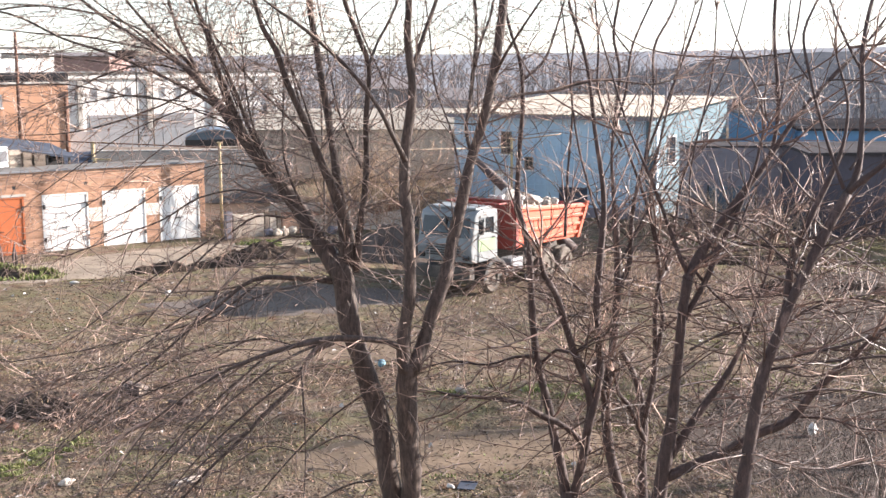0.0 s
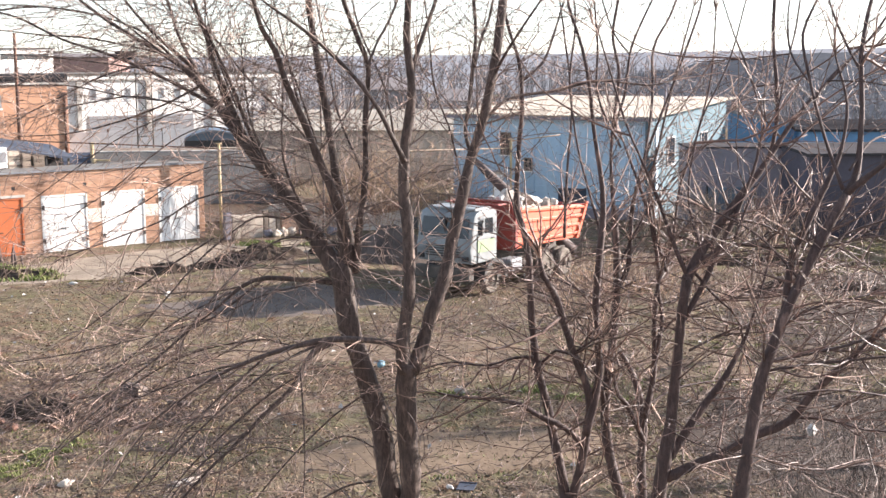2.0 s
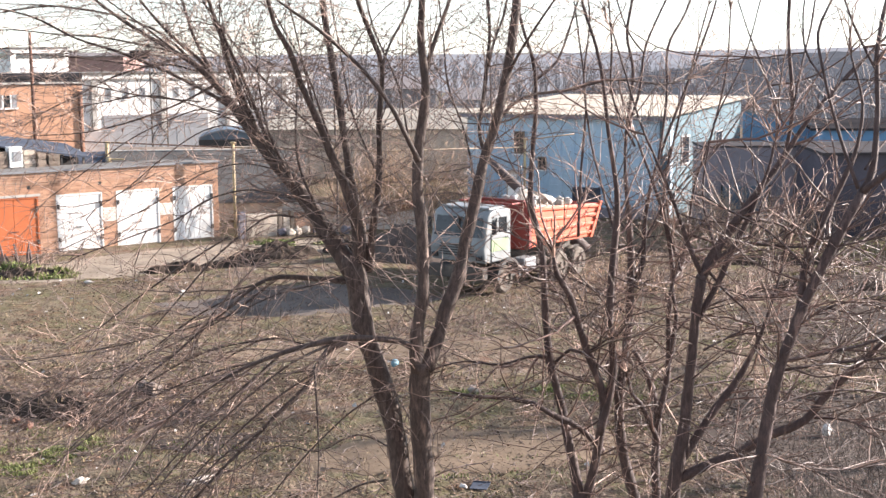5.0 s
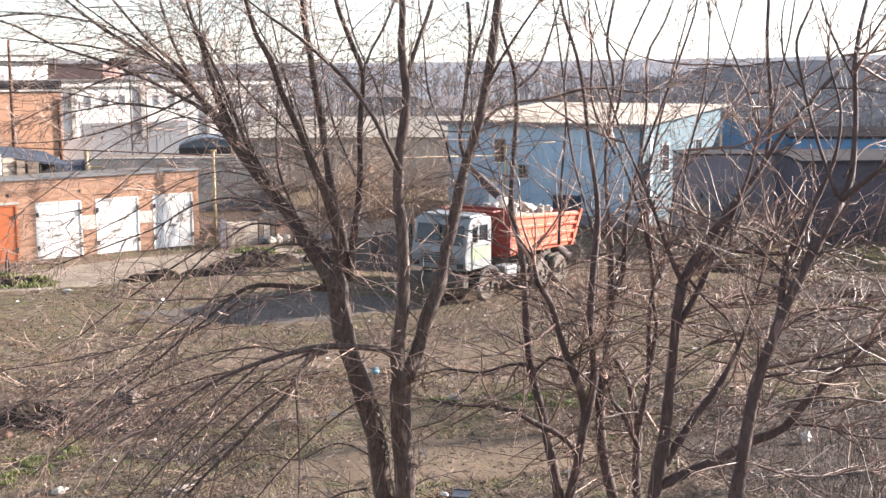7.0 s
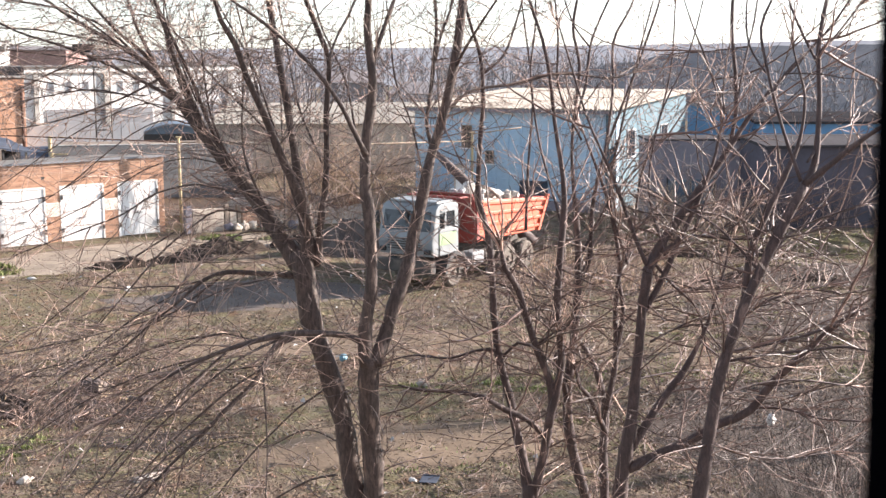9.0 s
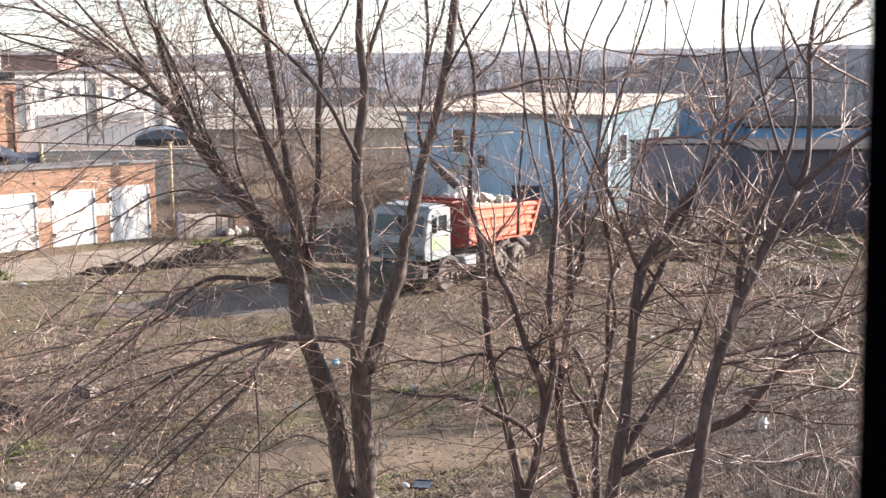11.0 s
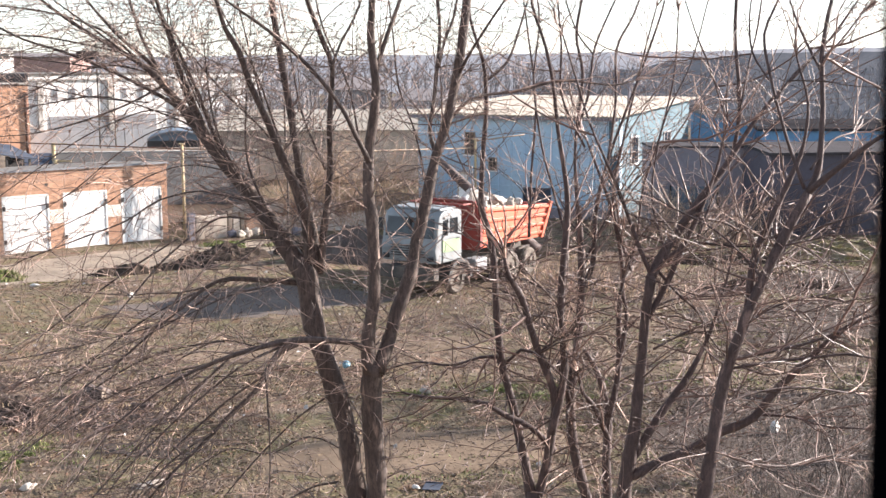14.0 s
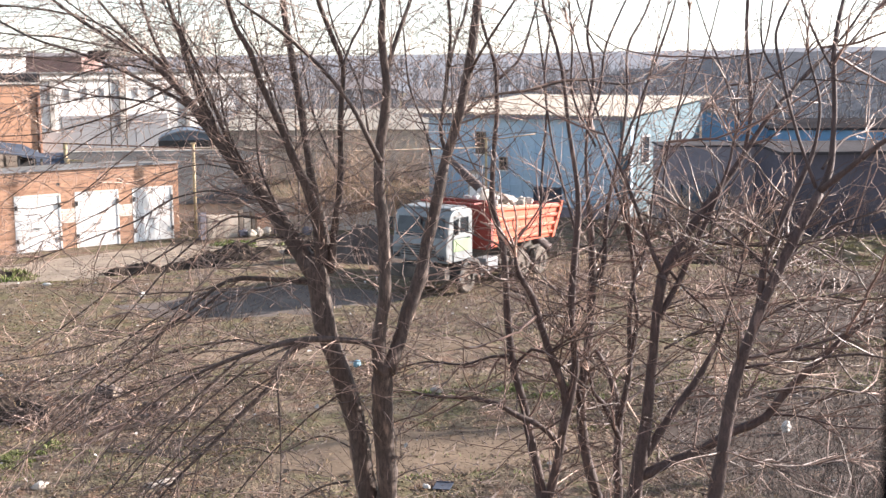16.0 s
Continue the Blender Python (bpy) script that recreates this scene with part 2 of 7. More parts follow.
M_SOIL_DRY = mat("grey_dug_soil", (0.125, 0.105, 0.094), 1.0, spots=(0.085, 0.07, 0.062), fine=18, coarse=2.0, vary=0.4, bump=0.8, bump_scale=20, spec=0.1)
M_GRASS = mat("fresh_green_grass", (0.125, 0.17, 0.04), 0.7, spots=(0.20, 0.21, 0.07), fine=5, coarse=1.0, vary=0.25, bump=0, per_piece=0.35, island=True)
M_MOSS = mat("olive_moss_and_short_grass", (0.15, 0.15, 0.05), 0.8, spots=(0.20, 0.165, 0.075), fine=5, coarse=0.7, vary=0.25, bump=0, per_piece=0.35, island=True)
M_STRAW = mat("dry_straw_grass", (0.36, 0.27, 0.16), 0.8, spots=(0.26, 0.19, 0.12), fine=5, coarse=1.0, vary=0.25, bump=0, per_piece=0.35, island=True)
M_LEAF = mat("fallen_brown_leaves", (0.092, 0.060, 0.041), 0.8, spots=(0.18, 0.12, 0.082), fine=5, coarse=0.8, vary=0.25, bump=0, per_piece=0.5, island=True)
M_LEAF_RED = mat("rotted_reddish_leaves", (0.14, 0.066, 0.044), 0.8, spots=(0.20, 0.12, 0.08), fine=5, coarse=0.8, vary=0.25, bump=0, per_piece=0.5, island=True)
# far brick, woods and hills: distance haze is mixed into these colours
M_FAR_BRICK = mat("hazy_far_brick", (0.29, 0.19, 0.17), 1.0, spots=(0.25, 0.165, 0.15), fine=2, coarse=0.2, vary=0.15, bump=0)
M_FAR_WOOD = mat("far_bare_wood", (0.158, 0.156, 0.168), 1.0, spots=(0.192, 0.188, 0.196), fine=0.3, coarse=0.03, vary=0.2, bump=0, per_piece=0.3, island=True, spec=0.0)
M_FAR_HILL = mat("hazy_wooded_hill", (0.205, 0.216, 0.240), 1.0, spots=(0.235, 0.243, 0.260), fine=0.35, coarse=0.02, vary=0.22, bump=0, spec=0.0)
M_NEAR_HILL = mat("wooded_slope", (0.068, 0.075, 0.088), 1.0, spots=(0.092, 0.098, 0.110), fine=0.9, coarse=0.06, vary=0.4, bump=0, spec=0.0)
M_BLACK_FRAME = mat("black_window_gasket", (0.002, 0.002, 0.003), 1.0, vary=0.1, bump=0, spec=0.0)
M_FRAME_DARK = mat("dark_grey_window_frame", (0.010, 0.010, 0.012), 0.9, vary=0.15, bump=0, spec=0.05)
M_ROOM = mat("dim_room_plaster", (0.3, 0.29, 0.28), 0.9, vary=0.1, bump=0.1)
M_CREAM = mat("stained_cream_plaster", (0.52, 0.45, 0.37), 0.9, spots=(0.38, 0.32, 0.26), fine=9, coarse=1.6, vary=0.3, bump=0.6, bump_scale=18)
M_BLUE_TRASH = mat("blue_plastic_film", (0.05, 0.15, 0.22), 0.5, spots=(0.16, 0.27, 0.31), fine=30, coarse=10, vary=0.2, bump=0.5)


def ground_mat():
    """Trodden earth: litter-brown with paler tracks, greyer hard standing, damp dark spots."""
    m = mat("trodden_earth", (0.138, 0.100, 0.072), 0.95, fine=22, coarse=0.35, vary=0.4, spots=(0.080, 0.056, 0.041), bump=0.8, bump_scale=14, spec=0.15)
    n, l = m.node_tree.nodes, m.node_tree.links
    co = n["Texture Coordinate"]
    ramp = n["Color Ramp"]
    mid = n.new("ShaderNodeTexNoise")
    mid.inputs["Scale"].default_value, mid.inputs["Detail"].default_value = 2.6, 6.0
    l.new(co.outputs["Object"], mid.inputs["Vector"])
    r2 = n.new("ShaderNodeValToRGB")
    r2.color_ramp.elements[0].position, r2.color_ramp.elements[1].position = 0.42, 0.66
    r2.color_ramp.elements[0].color, r2.color_ramp.elements[1].color = (0, 0, 0, 1), (1, 1, 1, 1)
    l.new(mid.outputs["Fac"], r2.inputs["Fac"])
    mix = n.new("ShaderNodeMix")
    mix.data_type = "RGBA"
    mix.inputs["B"].default_value = (0.22, 0.172, 0.128, 1)
    l.new(r2.outputs["Color"], mix.inputs["Factor"]), l.new(ramp.outputs["Color"], mix.inputs["A"])
    n["Bump"].inputs["Distance"].default_value = 0.06
    # thin moss and reddish rotted leaves
    last = mix
    for scale, lo, hi, tint, shift in ((0.9, 0.47, 0.62, (0.118, 0.118, 0.046, 1), 3.7), (0.16, 0.46, 0.60, (0.105, 0.098, 0.052, 1), 5.1), (1.7, 0.54, 0.66, (0.155, 0.078, 0.05, 1), 9.1), (9.0, 0.55, 0.68, (0.05, 0.037, 0.03, 1), 1.3)):
        tex = n.new("ShaderNodeTexNoise")
        tex.inputs["Scale"].default_value, tex.inputs["Detail"].default_value = scale, 8.0
        tex.inputs["Distortion"].default_value = shift * 0.1
        rr = n.new("ShaderNodeValToRGB")
        rr.color_ramp.elements[0].position, rr.color_ramp.elements[1].position = lo, hi
        rr.color_ramp.elements[0].color, rr.color_ramp.elements[1].color = (0, 0, 0, 1), (0.5, 0.5, 0.5, 1)
        mx = n.new("ShaderNodeMix")
        mx.data_type = "RGBA"
        mx.inputs["B"].default_value = tint
        l.new(co.outputs["Object"], tex.inputs["Vector"]), l.new(tex.outputs["Fac"], rr.inputs["Fac"])
        l.new(rr.outputs["Color"], mx.inputs["Factor"]), l.new(last.outputs["Result"], mx.inputs["A"])
        last = mx
    l.new(last.outputs["Result"], n["Hue/Saturation/Value"].inputs["Color"])
    return m


M_GROUND = ground_mat()
M_ASPHALT = mat("worn_pale_asphalt", (0.30, 0.25, 0.195), 0.95, spots=(0.20, 0.165, 0.13), fine=9, coarse=0.9, vary=0.35, bump=0.8, bump_scale=10, spec=0.15)
# darker earth; under the trees its colour also carries their shade
M_DARKER_EARTH = mat("darker_and_shaded_earth", (0.082, 0.064, 0.053), 0.9, spots=(0.055, 0.044, 0.038), fine=22, coarse=0.7, vary=0.35, bump=0.8, bump_scale=16, spec=0.1)
# grey earth that holds the tint of the lorry's shadow
M_SHADOW_EARTH = mat("grey_shadow_earth", (0.150, 0.126, 0.110), 0.95, spots=(0.105, 0.086, 0.075), fine=16, coarse=0.6, vary=0.35, bump=0.6, bump_scale=14, spec=0.15)
M_TRACK = mat("pale_beaten_track", (0.185, 0.138, 0.096), 0.95, spots=(0.125, 0.093, 0.066), fine=12, coarse=0.6, vary=0.25, bump=0.5, bump_scale=14, spec=0.15)


# ---- building blocks ----
def mesh_of(name, verts, faces, material, smooth=False):
    me = bpy.data.meshes.new(name)
    me.from_pydata(verts, [], faces)
    me.materials.append(material)
    if smooth:
        me.polygons.foreach_set("use_smooth", [True] * len(me.polygons))
    me.update()
    return me


def part(name, bm, material, parent, label="", smooth=False):
    me = bpy.data.meshes.new(name)
    bm.to_mesh(me)
    bm.free()
    me.materials.append(material)
    if smooth:
        me.polygons.foreach_set("use_smooth", [True] * len(me.polygons))
    ob = new(name, me)
    ob.parent = parent
    return tagged(ob, label)


def thing(name, at, label, category, turn=0.0, group="", kind=""):
    ob = new(name)
    ob.matrix_basis = pose(at[0], at[1], at[2] if len(at) > 2 else 0.0, 0, 0, turn)
    return tagged(ob, label, category, group, kind)


def box(bm, x0, x1, y0, y1, z0, z1, bevel=0.0):
    made = bmesh.ops.create_cube(bm, size=1.0, matrix=Matrix.LocRotScale(((x0 + x1) / 2, (y0 + y1) / 2, (z0 + z1) / 2), None, (x1 - x0, y1 - y0, z1 - z0)))
    if bevel:
        edges = {e for v in made["verts"] for e in v.link_edges}
        bmesh.ops.bevel(bm, geom=list(edges), offset=bevel, segments=2, affect="EDGES", profile=0.6)
    return bm


def boxes(*rows, bevel=0.0):
    bm = bmesh.new()
    for r in rows:
        box(bm, *r, bevel=bevel)
    return bm


def prism(profile, axis, a, b, bevel=0.0):
    """A closed outline, drawn in the two axes other than `axis`, carried from a to b along it."""
    bm = bmesh.new()
    def spot(u, v, w):
        return (w, u, v) if axis == "x" else (u, w, v) if axis == "y" else (u, v, w)
    ends = [[bm.verts.new(spot(u, v, w)) for u, v in profile] for w in (a, b)]
    n = len(profile)
    bm.faces.new(ends[0]), bm.faces.new(list(reversed(ends[1])))
    for i in range(n):
        bm.faces.new((ends[0][i], ends[0][(i + 1) % n], ends[1][(i + 1) % n], ends[1][i]))
    bmesh.ops.recalc_face_normals(bm, faces=bm.faces)
    if bevel:
        bmesh.ops.bevel(bm, geom=list(bm.edges), offset=bevel, segments=2, affect="EDGES", profile=0.6)
    return bm


def tube(verts, faces, pts, radii, sides, cap=True):
    """A round, tapered sweep along pts, added to verts and faces."""
    start = len(verts)
    ref = Vector((0.31, 0.85, 0.42)).normalized()
    for i, p in enumerate(pts):
        d = (pts[min(i + 1, len(pts) - 1)] - pts[max(i - 1, 0)])
        if d.length < 1e-6:
            d = Vector((0, 0, 1))
        d.normalize()
        u = d.cross(ref)
        if u.length < 1e-3:
            u = d.cross(Vector((1, 0, 0)))
        u.normalize()
        w = d.cross(u)
        for k in range(sides):
            a = 2 * math.pi * k / sides
            verts.append(tuple(p + (u * math.cos(a) + w * math.sin(a)) * radii[i]))
    for i in range(len(pts) - 1):
        a, b = start + i * sides, start + (i + 1) * sides
        for k in range(sides):
            j = (k + 1) % sides
            faces.append((a + k, a + j, b + j, b + k))
    if cap:
        faces.append(tuple(start + (len(pts) - 1) * sides + k for k in range(sides)))
        faces.append(tuple(start + sides - 1 - k for k in range(sides)))


def pipe(name, pts, r, material, parent, label="", sides=10):
    v, f = [], []
    tube(v, f, [Vector(p) for p in pts], [r] * len(pts), sides)
    ob = new(name, mesh_of(name, v, f, material, True))
    ob.parent = parent
    return tagged(ob, label)


def spline(pts, step):
    """Catmull-Rom through (x, y, z, r) points, in even small steps."""
    P = [Vector(p) for p in pts]
    P = [P[0] * 2 - P[1]] + P + [P[-1] * 2 - P[-2]]
    out = []
    for i in range(1, len(P) - 2):
        a, b, c, d = P[i - 1:i + 3]
        n = max(2, int((c.to_3d() - b.to_3d()).length / step))
        for k in range(n):
            t = k / n
            out.append(0.5 * ((2 * b) + (c - a) * t + (2 * a - 5 * b + 4 * c - d) * t * t + (3 * b - a - 3 * c + d) * t ** 3))
    out.append(P[-2])
    return out


def corrugated(name, width, length, wave, depth, material, parent, m, label="", thick=0.01):
    """A wavy sheet, width along x, its waves running along y; m lays it in its thing's space."""
    n = int(width / wave * 6)
    v, f = [], []
    for side in (0, 1):
        for i in range(n + 1):
            x = width * i / n
            z = depth * math.sin(2 * math.pi * x / wave) - side * thick
            for y in (0.0, length):
                v.append(tuple(m @ Vector((x, y, z))))
    off = 2 * (n + 1)
    for i in range(n):
        f.append((2 * i, 2 * i + 2, 2 * i + 3, 2 * i + 1))
        f.append((off + 2 * i, off + 2 * i + 1, off + 2 * i + 3, off + 2 * i + 2))
        f.append((2 * i, off + 2 * i, off + 2 * i + 2, 2 * i + 2))
        f.append((2 * i + 1, 2 * i + 3, off + 2 * i + 3, off + 2 * i + 1))
    f.append((0, 1, off + 1, off)), f.append((2 * n, off + 2 * n, off + 2 * n + 1, 2 * n + 1))
    ob = new(name, mesh_of(name, v, f, material, False))
    ob.parent = parent
    return tagged(ob, label)


# ---- ground ----
def rise(x, y):
    """Height of the earth: gentle unevenness, spoil ridges, a bank by the fence."""
    z = 0.05 * noise.noise((x * 0.35, y * 0.35, 1.0)) + 0.03 * noise.noise((x * 1.1, y * 1.1, 4.0)) + 0.028 * noise.noise((x * 2.3, y * 2.3, 7.0)) - 0.40 * math.exp(-((x + 5.5) / 6) ** 2 - ((y - 38.5) / 4.5) ** 2) - 0.34 * math.exp(-((x - 2.6) / 5) ** 4 - ((y - 46.5) / 5.5) ** 4)
    fade = min(1.0, max(0.0, (y - 2) / 6))
    return z * fade * (1.0 if y < 90 else max(0.0, 1 - (y - 90) / 40))


def graded(lo, hi, near_lo, near_hi, step):
    out = [near_lo + step * i for i in range(int((near_hi - near_lo) / step) + 1)]
    s, x = step, near_hi
    while x < hi:
        s *= 1.35
        x = min(hi, x + s)
        out.append(x)
    s, x = step, near_lo
    while x > lo:
        s *= 1.35
        x = max(lo, x - s)
        out.insert(0, x)
    return out


def make_ground():
    xs, ys = graded(-2600, 2600, -20, 20, 0.16), graded(-300, 3600, 18, 60, 0.16)
    v = [(x, y, rise(x, y)) for y in ys for x in xs]
    w = len(xs)
    f = [(j * w + i, j * w + i + 1, (j + 1) * w + i + 1, (j + 1) * w + i) for j in range(len(ys) - 1) for i in range(w - 1)]
    return tagged(new("ground", mesh_of("ground", v, f, M_GROUND, True)), "bare trodden brown earth littered with leaves and twigs", "ground", kind="structure")


make_ground()


def patch(name, cx, cy, rx, ry, material, label, category, lift=0.012, turn=0.0, ragged=0.25, seed=1.0, kind="structure"):
    """A ragged-edged sheet that follows the earth, a finger's breadth above it."""
    rings, n = 10, 48
    v, f = [], []
    ct, st = math.cos(turn), math.sin(turn)
    for k in range(rings + 1):
        for i in range(n):
            a = 2 * math.pi * i / n
            r = (k / rings) * (1 + ragged * noise.noise((math.cos(a) * 2.2 + seed, math.sin(a) * 2.2, seed)) + ragged * 0.6 * noise.noise((math.cos(a) * 6 + seed, math.sin(a) * 6, seed)))
            px, py = rx * r * math.cos(a), ry * r * math.sin(a)
            x, y = cx + px * ct - py * st, cy + px * st + py * ct
            edge = lift if k < rings else -0.03
            v.append((x, y, rise(x, y) + edge))
    for k in range(rings):
        for i in range(n):
            j = (i + 1) % n
            f.append((k * n + i, (k + 1) * n + i, (k + 1) * n + j, k * n + j))
    return tagged(new(name, mesh_of(name, v, f, material, True)), label, category, kind=kind)


patch("road", -11.5, 50.6, 9.5, 2.9, M_ASPHALT, "pale worn hard standing before the garage doors", "road", lift=0.03, turn=radians(37), ragged=0.12, seed=3.1)
patch("path", 0.2, 25.0, 3.6, 1.7, M_TRACK, "pale beaten earth track between the trees", "path", lift=0.03, turn=radians(10), seed=5.3)
patch("path", -2.6, 35.0, 5.0, 1.6, M_TRACK, "pale beaten earth where vehicles turn", "path", lift=0.025, turn=radians(8), seed=8.3)
# the tree shade on this ground is painted as a darker patch
patch("darker_earth", 9.6, 25.6, 4.8, 4.6, M_DARKER_EARTH, "earth coloured darker under the trees", "earth", lift=0.018, ragged=0.3, seed=6.6)
patch("darker_earth", 13.2, 37.5, 5.0, 3.2, M_DARKER_EARTH, "earth coloured darker under the trees", "earth", lift=0.018, ragged=0.35, seed=7.9)
patch("darker_earth", -7.2, 27.9, 2.3, 0.8, M_DARKER_EARTH, "darker patch of earth under the drooping twigs", "earth", lift=0.014, turn=radians(-8), ragged=0.6, seed=9.2)
patch("darker_earth", -5.0, 25.6, 1.6, 0.6, M_DARKER_EARTH, "darker patch of earth under the drooping twigs", "earth", lift=0.014, turn=radians(10), ragged=0.6, seed=3.6)
patch("darker_earth", 15.6, 44.2, 3.6, 3.0, M_DARKER_EARTH, "darker patch of earth before the concrete shed", "earth", lift=0.015, ragged=0.4, seed=1.7)
# patch laid under the lorry's shadow to paint its grey tone
patch("path", -5.2, 42.6, 4.6, 2.1, M_SHADOW_EARTH, "grey earth patch tinting the lorry's shadow", "path", lift=0.02, turn=radians(12), ragged=0.4, seed=2.8)
patch("path", 6.8, 31.9, 4.2, 1.1, M_TRACK, "pale beaten earth under the trees", "path", lift=0.022, turn=radians(-6), ragged=0.45, seed=4.4)


BANKS = []


def heap_top(bank, x, y):
    """How far a bank stands over the earth at a place."""
    cx, cy, rx, ry, h, turn, seed, rough = bank
    ct, st = math.cos(turn), math.sin(turn)
    u, w = ((x - cx) * ct + (y - cy) * st) / rx, (-(x - cx) * st + (y - cy) * ct) / ry
    a = math.atan2(w, u)
    q = math.hypot(u, w) / (1 + 0.25 * noise.noise((math.cos(a) * 2 + seed, math.sin(a) * 2, seed)))
    if q > 0.97:
        return 0.0
    top = h * (1 - q * q) * (1 + rough * 1.6 * noise.noise((x * 1.4, y * 1.4, seed))) + rough * 0.25 * h * noise.noise((x * 5, y * 5, seed))
    return max(0.0, top + 0.10 * noise.noise((x * 3.1, y * 3.1, seed)) + 0.07 * noise.noise((x * 7.3, y * 7.3, seed)))


def mound(name, cx, cy, rx, ry, h, material, label, category, turn=0.0, seed=1.0, rough=0.35):
    """A heap of loose stuff with a broken outline."""
    BANKS.append((cx, cy, rx, ry, h, turn, seed, rough))
    rings, n = 20, 72
    v, f = [], []
    ct, st = math.cos(turn), math.sin(turn)
    for k in range(rings + 1):
        q = k / rings
        for i in range(n):
            a = 2 * math.pi * i / n
            r = q * (1 + 0.25 * noise.noise((math.cos(a) * 2 + seed, math.sin(a) * 2, seed)))
            px, py = rx * r * math.cos(a), ry * r * math.sin(a)
            x, y = cx + px * ct - py * st, cy + px * st + py * ct
            top = h * (1 - q * q) * (1 + rough * 1.6 * noise.noise((x * 1.4, y * 1.4, seed))) + rough * 0.25 * h * noise.noise((x * 5, y * 5, seed))
            clod = 0.10 * noise.noise((x * 3.1, y * 3.1, seed)) + 0.07 * noise.noise((x * 7.3, y * 7.3, seed))
            v.append((x, y, rise(x, y) + max(top + clod, 0.0) if k < rings else rise(x, y) - 0.05))
    for k in range(rings):
        for i in range(n):
            j = (i + 1) % n
            f.append((k * n + i, (k + 1) * n + i, (k + 1) * n + j, k * n + j))
    return tagged(new(name, mesh_of(name, v, f, material, False)), label, category)


# ---- the house the camera looks out of ----
def make_house():
    """A window reveal, its dark frame and a plain room round the camera."""
    y0, y1 = 0.42, 0.80
    L, R, B, T = -1.5, 0.56, 7.0, 9.1
    wall = boxes((-14, L, y0, y1, 0, 14), (R, 12, y0, y1, 0, 14), (L, R, y0, y1, 0, B), (L, R, y0, y1, T, 14))
    tagged(part("wall_south", wall, M_CONCRETE, None), "plain house wall round a window", "wall", kind="structure")
    room = boxes((-2.2, -2.0, -3.0, y0, 5.2, 9.6), (2.0, 2.2, -3.0, y0, 5.2, 9.6), (-2.2, 2.2, -3.2, -3.0, 5.2, 9.6))
    tagged(part("wall_room", room, M_ROOM, None), "dim plain plastered room wall", "wall", kind="structure")
    tagged(part("floor_room", boxes((-2.0, 2.0, -3.0, y0, 6.3, 6.5)), M_WOOD, None), "plain board floor of the room", "floor", kind="structure")
    tagged(part("ceiling", boxes((-2.0, 2.0, -3.0, y0, 9.3, 9.5)), M_ROOM, None), "plain plastered room ceiling", "ceiling", kind="structure")
    win = tagged(new("window_1"), "dark window frame of an opened casement", "window", kind="structure")
    lean = [0.1795 + (8.12 - z) * 0.018 for z in (B - 0.05, T + 0.05)]
    part("gasket", prism([(lean[0], B - 0.05), (lean[0] + 0.010, B - 0.05), (lean[1] + 0.010, T + 0.05), (lean[1], T + 0.05)], "y", y0 + 0.01, y0 + 0.05), M_BLACK_FRAME, win, "black rubber gasket")
    part("window_frame", prism([(lean[0] + 0.0105, B - 0.05), (R + 0.03, B - 0.05), (R + 0.03, T + 0.05), (lean[1] + 0.0105, T + 0.05)], "y", y0 - 0.03, y0 + 0.05), M_FRAME_DARK, win)
    part("window_frame", boxes((L - 0.03, L + 0.05, y0 - 0.03, y0 + 0.05, B - 0.05, T + 0.05), bevel=0.006), M_BLACK_FRAME, win)
    part("window_sill", boxes((L, R, y0 - 0.12, y1 + 0.06, B - 0.06, B - 0.005), bevel=0.006), M_FRAME_WHITE, win)
    tagged(part("roof_slab", boxes((-14, 12, -12, y1 + 0.4, 14, 14.25)), M_FELT, None), "flat roof slab of the house", "roof", kind="structure")


make_house()


